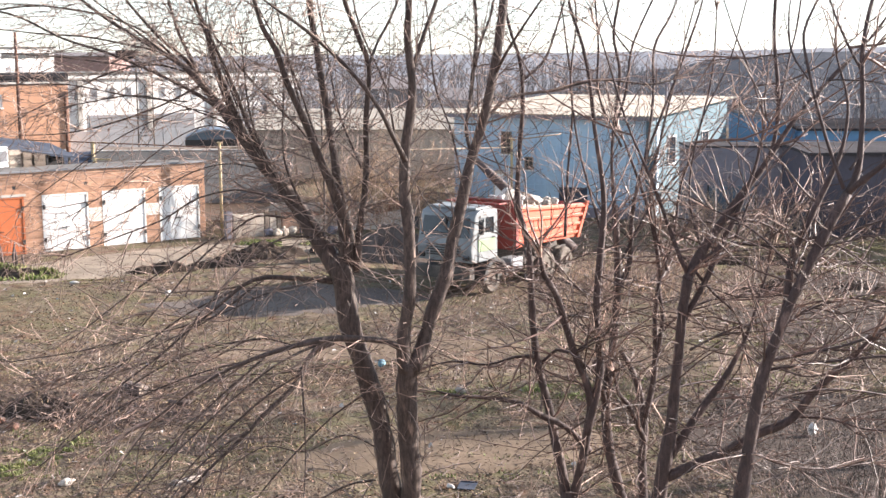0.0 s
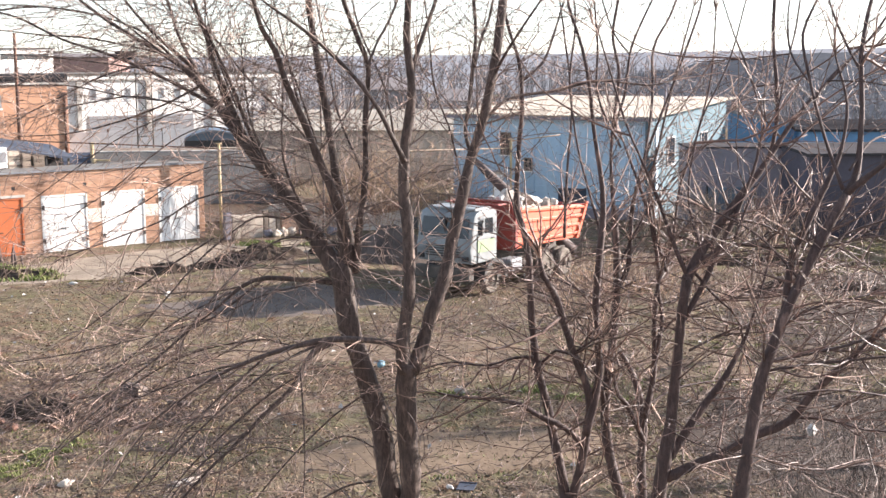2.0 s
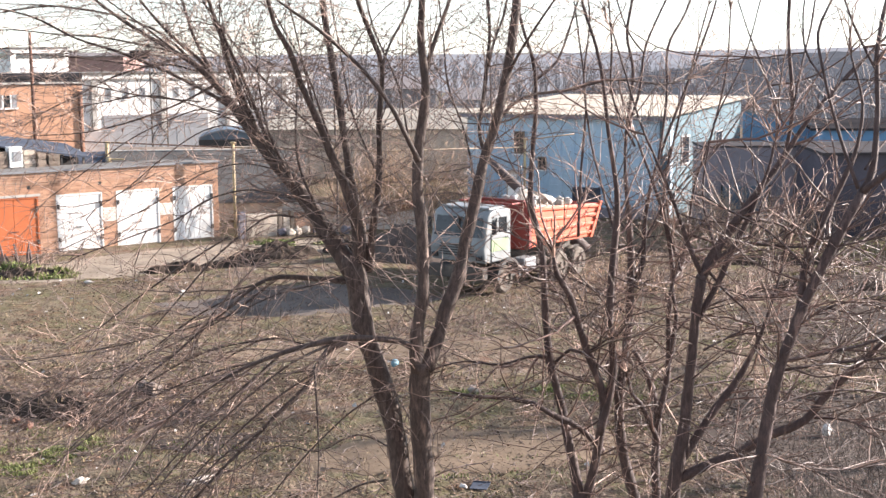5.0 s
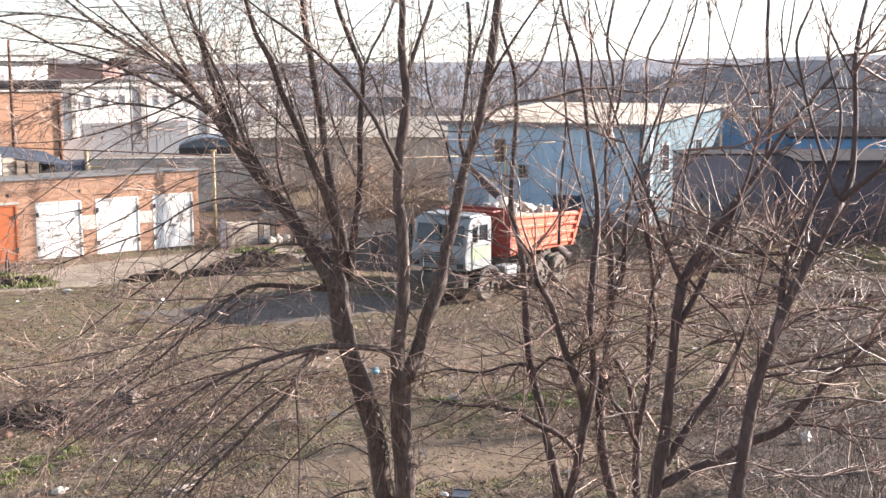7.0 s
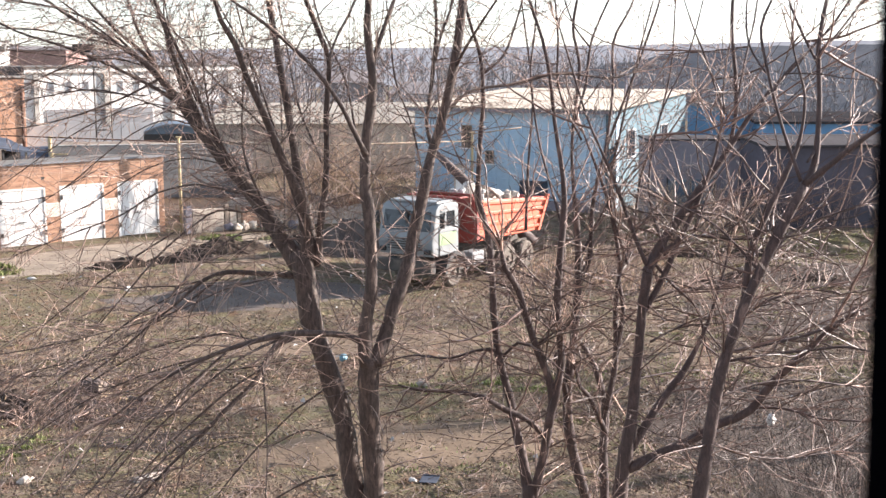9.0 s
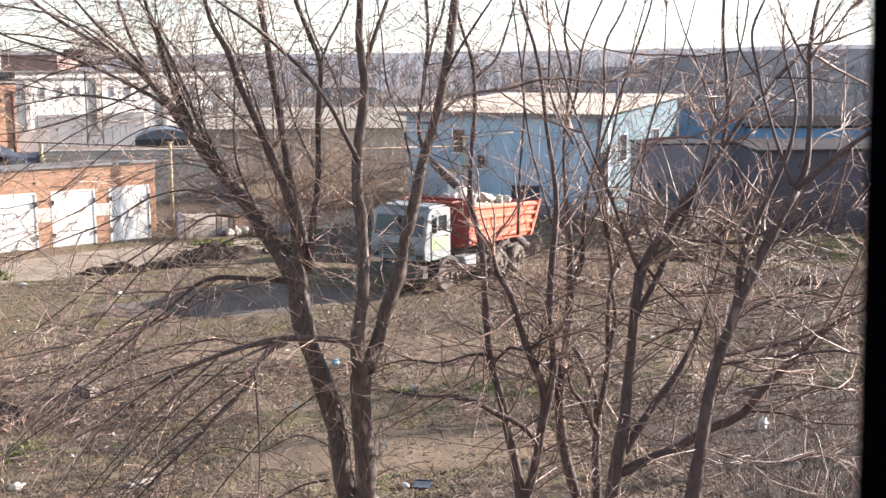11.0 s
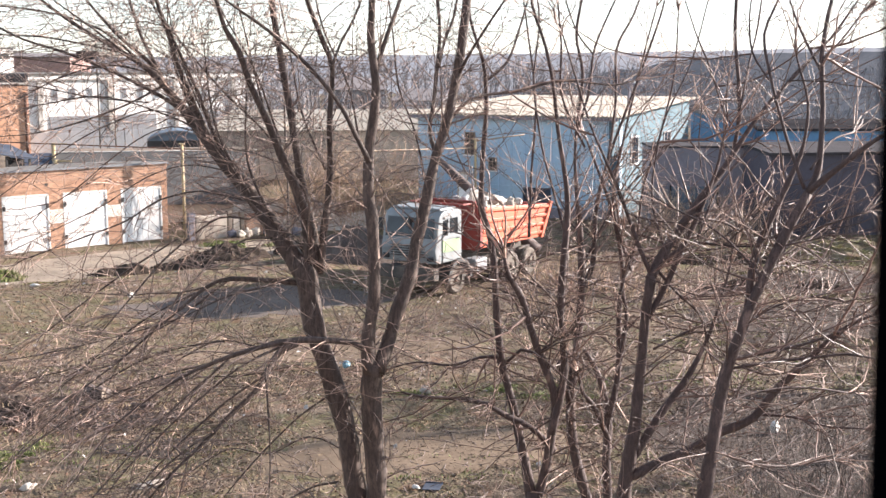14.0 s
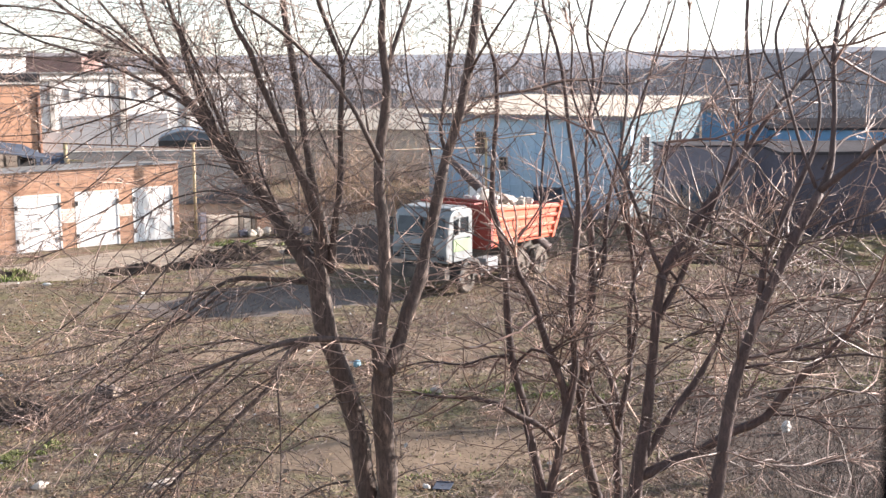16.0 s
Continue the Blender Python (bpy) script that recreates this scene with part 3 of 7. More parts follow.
# ---- the row of brick garages ----
def make_garages():
    g = thing("garage_row", (-17.11, 52.69), "low orange brick garages with flat felt roof and steel doors", "garage", turn=36.85)
    HW, HD, END, START, DEEP = 3.46, 2.46, 7.62, -13.5, 6.2
    spans = [(-12.2, -10.15), (-9.5, -7.45), (-6.15, -4.1), (-2.85, -0.75), (0.02, 2.05), (2.69, 4.70), (5.36, 7.33)]
    bm, x = bmesh.new(), START
    for a, b in spans:
        box(bm, x, a, 0, 0.38, -0.1, HD)
        x = b
    box(bm, x, END, 0, 0.38, -0.1, HD)
    box(bm, START, END, 0, 0.38, HD, HW)
    box(bm, START, START + 0.38, 0.38, DEEP, -0.1, HW - 0.4), box(bm, END - 0.38, END, 0.38, DEEP, -0.1, HW - 0.4)
    box(bm, START + 0.38, END - 0.38, DEEP - 0.38, DEEP, -0.1, HW - 0.4)
    part("wall", bm, M_BRICK, g, "orange-brown brickwork")
    part("brick_course", boxes((START, END + 0.02, -0.025, -0.002, HW - 0.42, HW - 0.34), (START, END + 0.02, -0.03, -0.002, HW - 0.16, HW - 0.002)), M_BRICK, g)
    roof = part("roof", prism([(-0.10, HW + 0.004), (DEEP + 0.2, HW - 0.36), (DEEP + 0.2, HW - 0.27), (-0.10, HW + 0.085)], "x", START - 0.2, END + 0.14), M_FELT, g, "grey felt roof with a worn edge")
    part("edge_strip", boxes((START - 0.2, END + 0.14, -0.12, -0.102, HW + 0.01, HW + 0.095)), M_GALV, roof)
    for i, (a, b) in enumerate(spans):
        orange = i in (0, 3)
        material = M_ORANGE_METAL if orange else M_WHITE_METAL
        mid, d = (a + b) / 2, 0.03
        door = new("garage_door")
        door.parent = g
        tagged(door, "orange-red steel double garage door" if orange else "white steel double garage door")
        part("frame", boxes((a, a + 0.07, d - 0.05, d + 0.05, 0, HD), (b - 0.07, b, d - 0.05, d + 0.05, 0, HD), (a, b, d - 0.05, d + 0.05, HD - 0.08, HD - 0.001)), material, door)
        for s, (u, w) in enumerate(((a + 0.08, mid - 0.006), (mid + 0.006, b - 0.08))):
            leaf = boxes((u, w, d - 0.02, d + 0.03, 0.015, HD - 0.09), bevel=0.008)
            box(leaf, u + 0.02, w - 0.02, d - 0.032, d - 0.0205, 1.22, 1.28)
            part("door_leaf", leaf, material, door)
            hx = a + 0.07 if s == 0 else b - 0.07
            for hz in (0.42, 1.85):
                part("hinge", boxes((hx - 0.06, hx + 0.06, d - 0.085, d - 0.051, hz, hz + 0.2), bevel=0.01), M_DARK, door, "dark steel strap hinge")
        part("lock_bar", boxes((mid - 0.2, mid + 0.16, d - 0.07, d - 0.034, 1.0, 1.035), bevel=0.004), M_DARK, door, "dark lock bar")
        if orange:
            part("lintel", boxes((a - 0.1, b + 0.1, -0.03, -0.002, HD + 0.004, HD + 0.11)), M_CONCRETE_LIGHT, g, "pale concrete lintel")
    for vx in (-1.2, 1.9, 4.8):
        part("vent", boxes((vx, vx + 0.14, -0.012, -0.001, 2.78, 2.92)), M_DARK, g, "dark vent hole")
    return g


garages = make_garages()


# ---- sheds behind the garages ----
def make_slate_shed():
    s = thing("slate_shed", (-18.6, 62.6), "low shed with a weathered grey corrugated slate roof", "shed", turn=4)
    part("wall", boxes((0.1, 10.6, 0.1, 7.5, -0.1, 0.95)), M_CONCRETE_LIGHT, s, "pale crumbling rubble wall")
    slope = math.atan2(2.25, 6.2)
    corrugated("roof", 10.9, 6.7, 0.10, 0.0028, M_SLATE, s, pose(-0.1, -0.2, 0.92, math.degrees(slope), 0, 0))
    part("wall_back", prism([(0.2, 0.95), (7.4, 0.95), (7.4, 3.3), (6.3, 3.1)], "x", 0.12, 10.5), M_WOOD, s, "grey board gable")
    part("ridge", boxes((-0.1, 10.8, 5.95, 6.3, 3.1, 3.22), bevel=0.03), M_CONCRETE_LIGHT, s, "pale ridge capping")


make_slate_shed()


def shed(name, x, y, wide, deep, high, wall_m, roof_m, label, category="shed", turn=0.0, fall=0.5, over=0.2, wave=0.0):
    """A plain lean-to: walls and a roof that rises to the back by `fall`."""
    s = thing(name, (x, y), label, category, turn=turn)
    part("wall", prism([(0, -0.1), (deep, -0.1), (deep, high + fall), (0, high)], "x", 0, wide), wall_m, s)
    ang = math.degrees(math.atan2(fall, deep))
    if wave:
        corrugated("roof", wide + 2 * over, math.hypot(deep, fall) + 2 * over, wave, wave * 0.07, roof_m, s, pose(-over, -over, high + 0.05 - over * fall / deep, ang, 0, 0), thick=0.05)
    else:
        part("roof", prism([(-over, high + 0.004 - over * fall / deep), (deep + over, high + fall + 0.004 + over * fall / deep), (deep + over, high + fall + 0.14 + over * fall / deep), (-over, high + 0.14 - over * fall / deep)], "x", -over, wide + over), roof_m, s)
    return s


def windows(s, xs, z0, z1, wide, y=0.0, material=None, glazing=None):
    for x in xs:
        w = new("window")
        w.parent = s
        part("pane", boxes((x + 0.05, x + wide - 0.05, y - 0.03, y - 0.012, z0 + 0.05, z1 - 0.05)), glazing or M_GLASS, w)
        part("frame", boxes((x, x + 0.06, y - 0.06, y - 0.004, z0, z1), (x + wide - 0.06, x + wide, y - 0.06, y - 0.004, z0, z1), (x + 0.06, x + wide - 0.06, y - 0.06, y - 0.004, z0, z0 + 0.06), (x + 0.06, x + wide - 0.06, y - 0.06, y - 0.004, z1 - 0.06, z1), (x + wide / 2 - 0.03, x + wide / 2 + 0.03, y - 0.055, y - 0.004, z0 + 0.06, z1 - 0.06)), material or M_FRAME_WHITE, w)
        part("sill", boxes((x - 0.05, x + wide + 0.05, y - 0.14, y - 0.004, z0 - 0.06, z0 - 0.004)), M_FRAME_WHITE, w)


# the orange rendered building with its downpipe
ob = shed("orange_building", -38.2, 70.2, 17.6, 12, 6.80, M_ORANGE_WALL, M_ROOF_DARK, "tall orange rendered building with a dark roof", "building", turn=36.85, fall=0.02, over=0.05)
part("parapet", boxes((-0.05, 17.65, -0.12, 0.35, 6.97, 7.38), bevel=0.12), M_ROOF_DARK, ob, "dark sheet parapet")
part("cornice", boxes((-0.04, 17.64, -0.10, -0.004, 6.66, 6.82), bevel=0.02), M_CONCRETE_LIGHT, ob, "pale cornice")
pipe("downpipe", [(17.4, -0.03, 0.0), (17.4, -0.03, 6.2)], 0.11, M_RUST, ob, "brown downpipe")
ow = new("window")
ow.parent = ob
part("pane", boxes((12.35, 13.25, -0.03, -0.012, 5.30, 6.02)), M_GLASS, ow)
part("shutter", boxes((12.12, 12.42, -0.06, -0.034, 5.26, 6.06), bevel=0.01), M_GALV, ow, "grey side panel")
part("shutter", boxes((13.06, 13.36, -0.06, -0.034, 5.26, 6.06), bevel=0.01), M_GALV, ow, "grey side panel")
part("frame", boxes((12.43, 12.53, -0.07, -0.034, 5.26, 6.06), (12.93, 13.03, -0.07, -0.034, 5.26, 6.06)), M_FRAME_WHITE, ow)
part("sill", boxes((12.1, 13.4, -0.14, -0.004, 5.16, 5.25)), M_FRAME_WHITE, ow)
windows(ob, (5.0, 8.0), 4.3, 5.25, 1.25, material=M_DARK)

# dark blue sheet roofs between garages and orange building
lean_to = thing("blue_roofed_shed", (-21.2, 58.1), "open board shed under a sagging dark blue sheet roof", "shed", turn=36.85)
part("wall", prism([(-4.0, -0.1), (4.0, -0.1), (4.0, 3.78), (-4.0, 5.10)], "y", 3.2, 3.4), M_WOOD, lean_to, "weathered board back wall")
# dark panel paints the shaded inside under the eave
part("wall", prism([(-3.9, -0.1), (3.9, -0.1), (3.9, 3.42), (-3.9, 4.70)], "y", 0.9, 1.0), M_DARK, lean_to, "dark panel for the shade inside the open front")
roof = part("roof", prism([(-4.2, 4.83), (4.2, 3.45), (4.2, 3.51), (-4.2, 4.89)], "y", -0.1, 3.5), M_BLUE_DARK, lean_to, "dark blue sheet roof")
for vert in roof.data.vertices:
    vert.co.z += 0.128 * vert.co.y + (0.012 if vert.co.y > 3 else 0.0)
for i in range(8):
    x = -3.9 + 1.1 * i
    part("post", boxes((x, x + 0.09, 0.0, 0.09, -0.1, 4.78 - 0.164 * (x + 4.2))), M_WOOD if i % 2 else M_DARK, lean_to)
shed("blue_roofed_shed", -22.2, 66.0, 5.2, 2.6, 2.5, M_WOOD, M_BLUE_DARK, "board shed under a sagging dark blue sheet roof", turn=24, fall=0.4)


def arched_cover(x, y, wide, deep, high, turn, label):
    """A low store under a bowed blue sheet."""
    s = thing("arched_cover", (x, y), label, "shed", turn=turn)
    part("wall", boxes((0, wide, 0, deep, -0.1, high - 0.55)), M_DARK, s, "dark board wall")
    arc = [(wide * k / 14, high - 0.55 + 0.62 * math.sin(math.pi * (0.08 + 0.84 * k / 14))) for k in range(15)]
    part("sheet", prism(arc + [(u, w - 0.05) for u, w in reversed(arc)], "y", -0.12, deep + 0.1), M_BLUE_GREY, s, "bowed blue-grey sheet")
    part("gable", prism([(0.03, high - 0.56)] + [(min(max(u, 0.04), wide - 0.04), w - 0.055) for u, w in arc] + [(wide - 0.03, high - 0.56)], "y", 0.0, 0.04), M_BLUE_GREY, s, "blue-grey sheet gable")
    part("rim", prism(arc + [(u, w - 0.09) for u, w in reversed(arc)], "y", -0.16, -0.122), M_GALV, s, "pale sheet rim")


arched_cover(-15.6, 75.5, 3.6, 4.0, 3.9, 8, "low dark store under a bowed blue sheet behind the garages")

# crates and an old stove stacked on the rear of the garage roof
rng = random.Random(88)
for i, (u, wide, high) in enumerate(((-1.35, 0.60, 0.86), (-0.66, 0.42, 0.78), (-0.18, 0.62, 0.98), (0.50, 0.55, 0.80), (1.12, 0.40, 0.66), (1.62, 0.52, 0.55))):
    w = 5.35 + 0.12 * rng.random()
    at = Vector((-17.11, 52.69, 0.0)) + Vector((0.8, 0.6, 0.0)) * u + Vector((-0.6, 0.8, 0.0)) * w
    old = i == 2
    c = thing("stove" if old else "crate", (at.x, at.y, 3.545 - 0.0546 * (w + 0.1)), "old white enamelled stove standing on the garage roof" if old else "weathered wooden crate standing on the garage roof", "stove" if old else "crate", turn=34 + 8 * rng.random(), group="" if old else "crates on the garage roof")
    if old:
        part("body", boxes((0, wide, 0, 0.5, 0.03, high), bevel=0.02), M_WHITE_METAL, c)
        part("oven_door", boxes((0.16, wide - 0.06, -0.03, -0.003, 0.3, high - 0.2), bevel=0.01), M_GALV, c, "grey oven door")
        continue
    for z in (0.0, high * 0.52):
        top = z + high * 0.47
        for x0, x1, y0, y1 in ((0, wide, 0.02, 0.05), (0, wide, 0.45, 0.48), (0, 0.03, 0.051, 0.449), (wide - 0.03, wide, 0.051, 0.449)):
            part("side", boxes((x0, x1, y0, y1, z, top)), M_CREAM if i == 3 else M_WOOD, c)
        part("slat", boxes((0.02, wide - 0.02, -0.01, 0.017, z + 0.08, z + 0.17)), M_WOOD, c)
        part("bottom", boxes((0.031, wide - 0.031, 0.051, 0.449, z + 0.01, z + 0.03)), M_WOOD, c)


def fence(name, x, y, turn, count, wide, high, material, label, group=""):
    """Upright sheets side by side between posts."""
    s = thing(name, (x, y), label, "fence", turn=turn)
    me = boxes((0, wide - 0.02, 0, 0.03, 0.05, high), bevel=0.006)
    first = part("panel", me, material, s)
    for i in range(1, count):
        o = new("panel", first.data)
        o.parent = s
        o.matrix_basis = pose(i * wide, 0.012 * (i % 2), -0.06 * (i % 3), 0, 0, 0)
    posts = part("post", boxes((-0.05, 0.05, 0.035, 0.12, -0.1, high + 0.08)), M_RUST, s)
    for i in range(3, count + 1, 3):
        o = new("post", posts.data)
        o.parent = s
        o.matrix_basis = pose(i * wide - 0.01, 0, 0, 0, 0, 0)
    return s


fence("sheet_fence", -25.8, 82.5, 30, 10, 1.25, 3.5, M_PALE_SHEET, "pale grey sheet-metal yard fence with uneven panels")
fence("board_fence", -27.6, 68.5, 36, 14, 0.5, 3.1, M_PALE_SHEET, "weathered pale grey sheet fence")


# ---- white two-storey works building and others behind ----
wb = shed("white_building", -37.0, 106.0, 28.5, 12, 6.95, M_WHITE_WALL, M_FELT, "long white rendered two-storey building with small windows", "building", turn=36, fall=0.02, over=0.1)
windows(wb, [1.2 + 1.6 * i for i in range(17)], 4.75, 5.75, 0.40, material=M_GALV, glazing=M_PALE_SHEET)
for x, w in ((1.8, 2.6), (7.2, 5.4), (13.4, 3.8), (21.2, 4.4)):
    part("gate", boxes((x, x + w, -0.07, -0.004, 0.0, 3.35), bevel=0.02), M_GALV, wb, "grey steel gate")
for x in (0.1, 6.2, 12.6, 19.0, 25.0):
    part("pier", boxes((x, x + 0.4, -0.2, -0.004, 0.0, 6.45)), M_CONCRETE_LIGHT, wb, "grey concrete pier")
part("cornice", boxes((-0.2, 27.7, -0.2, -0.004, 6.5, 6.62)), M_CONCRETE_LIGHT, wb, "pale cornice")
wt = shed("white_annex", -51.7, 129.1, 11.0, 6.4, 9.35, M_WHITE_WALL, M_DARK, "tall white rendered tower with a dark window band", "building", turn=-40, fall=0.05, over=0.15)
part("window_band", boxes((11.004, 11.05, 0.6, 5.9, 8.4, 8.95)), M_GLASS, wt, "dark strip of windows")
part("window_band", boxes((0.6, 10.4, -0.05, -0.004, 8.4, 8.95)), M_GLASS, wt, "dark strip of windows")
for y in (1.0, 2.4):
    part("window", boxes((11.004, 11.04, y, y + 0.5, 6.6, 7.6)), M_GALV, wt, "narrow grey window")
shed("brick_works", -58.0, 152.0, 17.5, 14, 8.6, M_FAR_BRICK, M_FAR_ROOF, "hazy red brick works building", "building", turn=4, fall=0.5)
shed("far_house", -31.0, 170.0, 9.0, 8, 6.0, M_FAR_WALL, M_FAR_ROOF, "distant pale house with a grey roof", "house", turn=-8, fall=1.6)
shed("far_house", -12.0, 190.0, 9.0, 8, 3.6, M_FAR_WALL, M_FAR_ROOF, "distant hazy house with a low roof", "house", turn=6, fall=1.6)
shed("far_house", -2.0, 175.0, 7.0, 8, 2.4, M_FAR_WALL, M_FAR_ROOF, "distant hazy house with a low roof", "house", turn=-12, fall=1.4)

# the long low building with the pale roof
shed("long_low_building", -13.2, 86.0, 17.8, 9, 3.35, M_CREAM, M_CREAM_ROOF, "long low building with a pale corrugated roof", "building", turn=-2, fall=1.0, over=0.3, wave=0.12)


# ---- the blue building ----
def make_blue_building():
    b = thing("blue_building", (10.35, 62.2), "large blue painted sheet-metal building with a cream corrugated roof", "building", turn=-30)
    W, D, E, R = 11.2, 12.6, 5.18, 5.74
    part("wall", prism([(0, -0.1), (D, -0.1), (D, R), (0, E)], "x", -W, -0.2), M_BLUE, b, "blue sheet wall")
    part("wall_side", prism([(0, -0.1), (D, -0.1), (D, R + 0.01), (0, E + 0.01)], "x", -0.198, 0.0), M_BLUE_SUNSIDE, b, "sunlit blue side wall, colour lowered against the sun")
    ang = math.degrees(math.atan2(R - E, D))
    corrugated("roof", W + 0.9, D + 1.0, 0.22, 0.03, M_CREAM_ROOF, b, pose(-W - 0.45, -0.45, E + 0.08, ang, 0, 0), "cream corrugated roof", thick=0.06)
    part("fascia", boxes((-W - 0.4, 0.4, -0.42, -0.36, E - 0.16, E + 0.0)), M_CONCRETE, b, "grey eaves board")
    for i in range(15):
        x = -W + 0.3 + i * 0.75
        part("rib", boxes((x, x + 0.08, -0.05, -0.003, 0.0, E - 0.02)), M_BLUE, b)
    part("plinth", boxes((-W, -0.2, -0.09, -0.055, -0.1, 0.5)), M_CONCRETE, b, "grey concrete plinth")
    part("gate", boxes((-4.9, -3.3, -0.1, -0.055, 0.1, 1.5), bevel=0.02), M_BLUE_DARK, b, "low dark blue steel gate")
    windows(b, (-8.3,), 3.1, 4.3, 0.62, y=-0.05, material=M_WOOD)
    windows(b, (-6.9,), 2.3, 3.0, 0.5, y=-0.05, material=M_WOOD)
    for z in (0.9, 1.5, 2.1):
        part("siding_lap", boxes((-W + 0.1, -0.3, -0.045, -0.003, z, z + 0.05)), M_BLUE, b)
    for y0 in (2.6, 8.0):
        w = new("window")
        w.parent = b
        part("pane", boxes((0.012, 0.03, y0 + 0.08, y0 + 1.12, 2.68, 4.02)), M_GLASS, w)
        part("frame", boxes((0.003, 0.06, y0, y0 + 0.08, 2.6, 4.1), (0.003, 0.06, y0 + 1.12, y0 + 1.2, 2.6, 4.1), (0.003, 0.06, y0 + 0.08, y0 + 1.12, 2.6, 2.68), (0.003, 0.06, y0 + 0.08, y0 + 1.12, 4.02, 4.1)), M_PALE_SHEET, w)
    part("pilaster", boxes((-0.15, 0.04, -0.12, -0.005, 0, E)), M_BLUE_SUNSIDE, b, "blue corner post, colour lowered against the sun")
    part("pilaster", boxes((0.004, 0.05, 0.9, 1.3, 0, E - 0.1)), M_BLUE, b, "blue panel strip")


make_blue_building()
an = thing("blue_annex", (17.0, 74.0), "lower blue annex whose roof falls away from the building", "building", turn=-14)
part("wall", prism([(0, -0.1), (10, -0.1), (10, 3.8), (4.6, 4.0), (0, 4.95)], "y", 0, 8), M_BLUE_STRONG, an, "strong blue sheet wall")
part("roof", prism([(-0.2, 5.0), (4.6, 4.01), (10.2, 3.81), (10.2, 3.93), (4.6, 4.14), (-0.2, 5.13)], "y", -0.25, 8.2), M_ROOF_DARK, an, "dark felt roof")
part("roof_edge", prism([(-0.22, 5.0), (4.6, 4.01), (10.2, 3.81), (10.2, 3.93), (4.6, 4.14), (-0.22, 5.13)], "y", -0.29, -0.253), M_GALV, an, "pale sheet roof edge")
shed("blue_annex", 20.5, 71.5, 17.0, 5, 3.95, M_BLUE_STRONG, M_ROOF_DARK, "long blue sheet hall with a grey roof", "building", turn=-6, fall=0.3, over=0.2)


def make_block_row():
    """Grey concrete garage block on the shaded side of the yard."""
    g = thing("concrete_garages", (12.0, 60.5), "shaded grey concrete garage block with a flat roof", "garage", turn=-2)
    part("wall", boxes((0, 18, 0, 3.0, -0.1, 3.78)), M_CONCRETE, g, "grey concrete panels")
    part("roof", boxes((-0.04, 18.1, -0.06, 3.1, 3.784, 3.87), bevel=0.02), M_SLAB, g, "grey flat roof")
    for i in range(7):
        part("panel_joint", boxes((2.55 * i + 0.1, 2.55 * i + 0.14, -0.02, -0.003, 0, 3.76)), M_CONCRETE_LIGHT, g)
    for x in (1.0,):
        d = new("garage_gate")
        d.parent = g
        tagged(d, "faded blue steel gate")
        for u in (x, x + 1.12):
            part("gate_leaf", boxes((u, u + 1.1, -0.06, -0.004, 0.05, 1.9), bevel=0.01), M_BLUE_GREY, d)
        for u in (x - 0.08, x + 2.228):
            part("jamb", boxes((u, u + 0.072, -0.08, -0.004, 0, 1.97)), M_DARK, d)


make_block_row()
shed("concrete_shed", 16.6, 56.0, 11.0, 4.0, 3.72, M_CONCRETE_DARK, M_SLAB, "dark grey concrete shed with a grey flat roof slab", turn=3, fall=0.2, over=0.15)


# ---- posts, pipes and the lattice mast ----
def make_gas_pipe():
    g = thing("gas_pipe", (0, 0), "faded yellow gas pipe carried on tall posts", "pipe")
    posts = ((-10.21, 57.0, 4.35), (3.45, 62.0, 4.15))
    for x, y, h in posts:
        pipe("post", [(x, y, -0.1), (x, y, h)], 0.068, M_YELLOW, g)
        part("cap", boxes((x - 0.12, x + 0.12, y - 0.12, y + 0.12, h, h + 0.05)), M_YELLOW, g)
    pipe("pipe", [(-10.21, 57.0, 4.15), (-3.4, 59.8, 3.75), (3.45, 62.0, 3.75)], 0.035, M_PIPE, g)
    pipe("pipe", [(3.45, 62.0, 3.75), (3.5, 62.0, 4.1), (5.9, 61.9, 4.4)], 0.035, M_PIPE, g)
    pipe("pipe", [(-10.21, 57.0, 4.15), (-18.5, 63.8, 4.0), (-22.5, 66.0, 4.0)], 0.03, M_RUST, g)


make_gas_pipe()
for x, y, h in ((-19.1, 68.0, 3.75), (-17.0, 60.8, 3.4)):
    p = thing("yellow_post", (x, y), "faded yellow steel post behind the garages", "post")
    pipe("shaft", [(0, 0, -0.1), (0, 0, h)], 0.1, M_YELLOW, p)
    part("arm", boxes((-0.1, 0.75, -0.04, 0.04, h - 0.1, h - 0.02)), M_YELLOW, p)


def utility_pole(x, y, h, label, material, r=0.11, arms=2):
    p = thing("utility_pole", (x, y), label, "pole")
    v, f = [], []
    tube(v, f, [Vector((0, 0, -0.2)), Vector((0, 0, h * 0.5)), Vector((0, 0, h))], [r * 1.2, r, r * 0.75], 10)
    o = new("shaft", mesh_of("shaft", v, f, material, True))
    o.parent = p
    for i in range(arms):
        z = h - 0.3 - 0.55 * i
        arm = part("crossarm", boxes((-0.75, 0.75, -0.05, 0.05, z, z + 0.1)), material, p)
        for x1 in (-0.65, -0.3, 0.3, 0.65):
            part("insulator", boxes((x1 - 0.04, x1 + 0.04, -0.04, 0.04, z + 0.102, z + 0.24), bevel=0.02), M_WHITE_WALL, arm)
    return p


up = utility_pole(-22.0, 65.0, 9.6, "dark steel utility pole with climbing rungs", M_RUST, 0.1, 0)
for i in range(12):
    part("rung", boxes((-0.02, 0.3, -0.02, 0.02, 3.6 + 0.42 * i, 3.64 + 0.42 * i)), M_DARK, up)
utility_pole(11.9, 66.5, 7.0, "slim grey concrete utility pole by the blue building", M_CONCRETE, 0.1, 1)


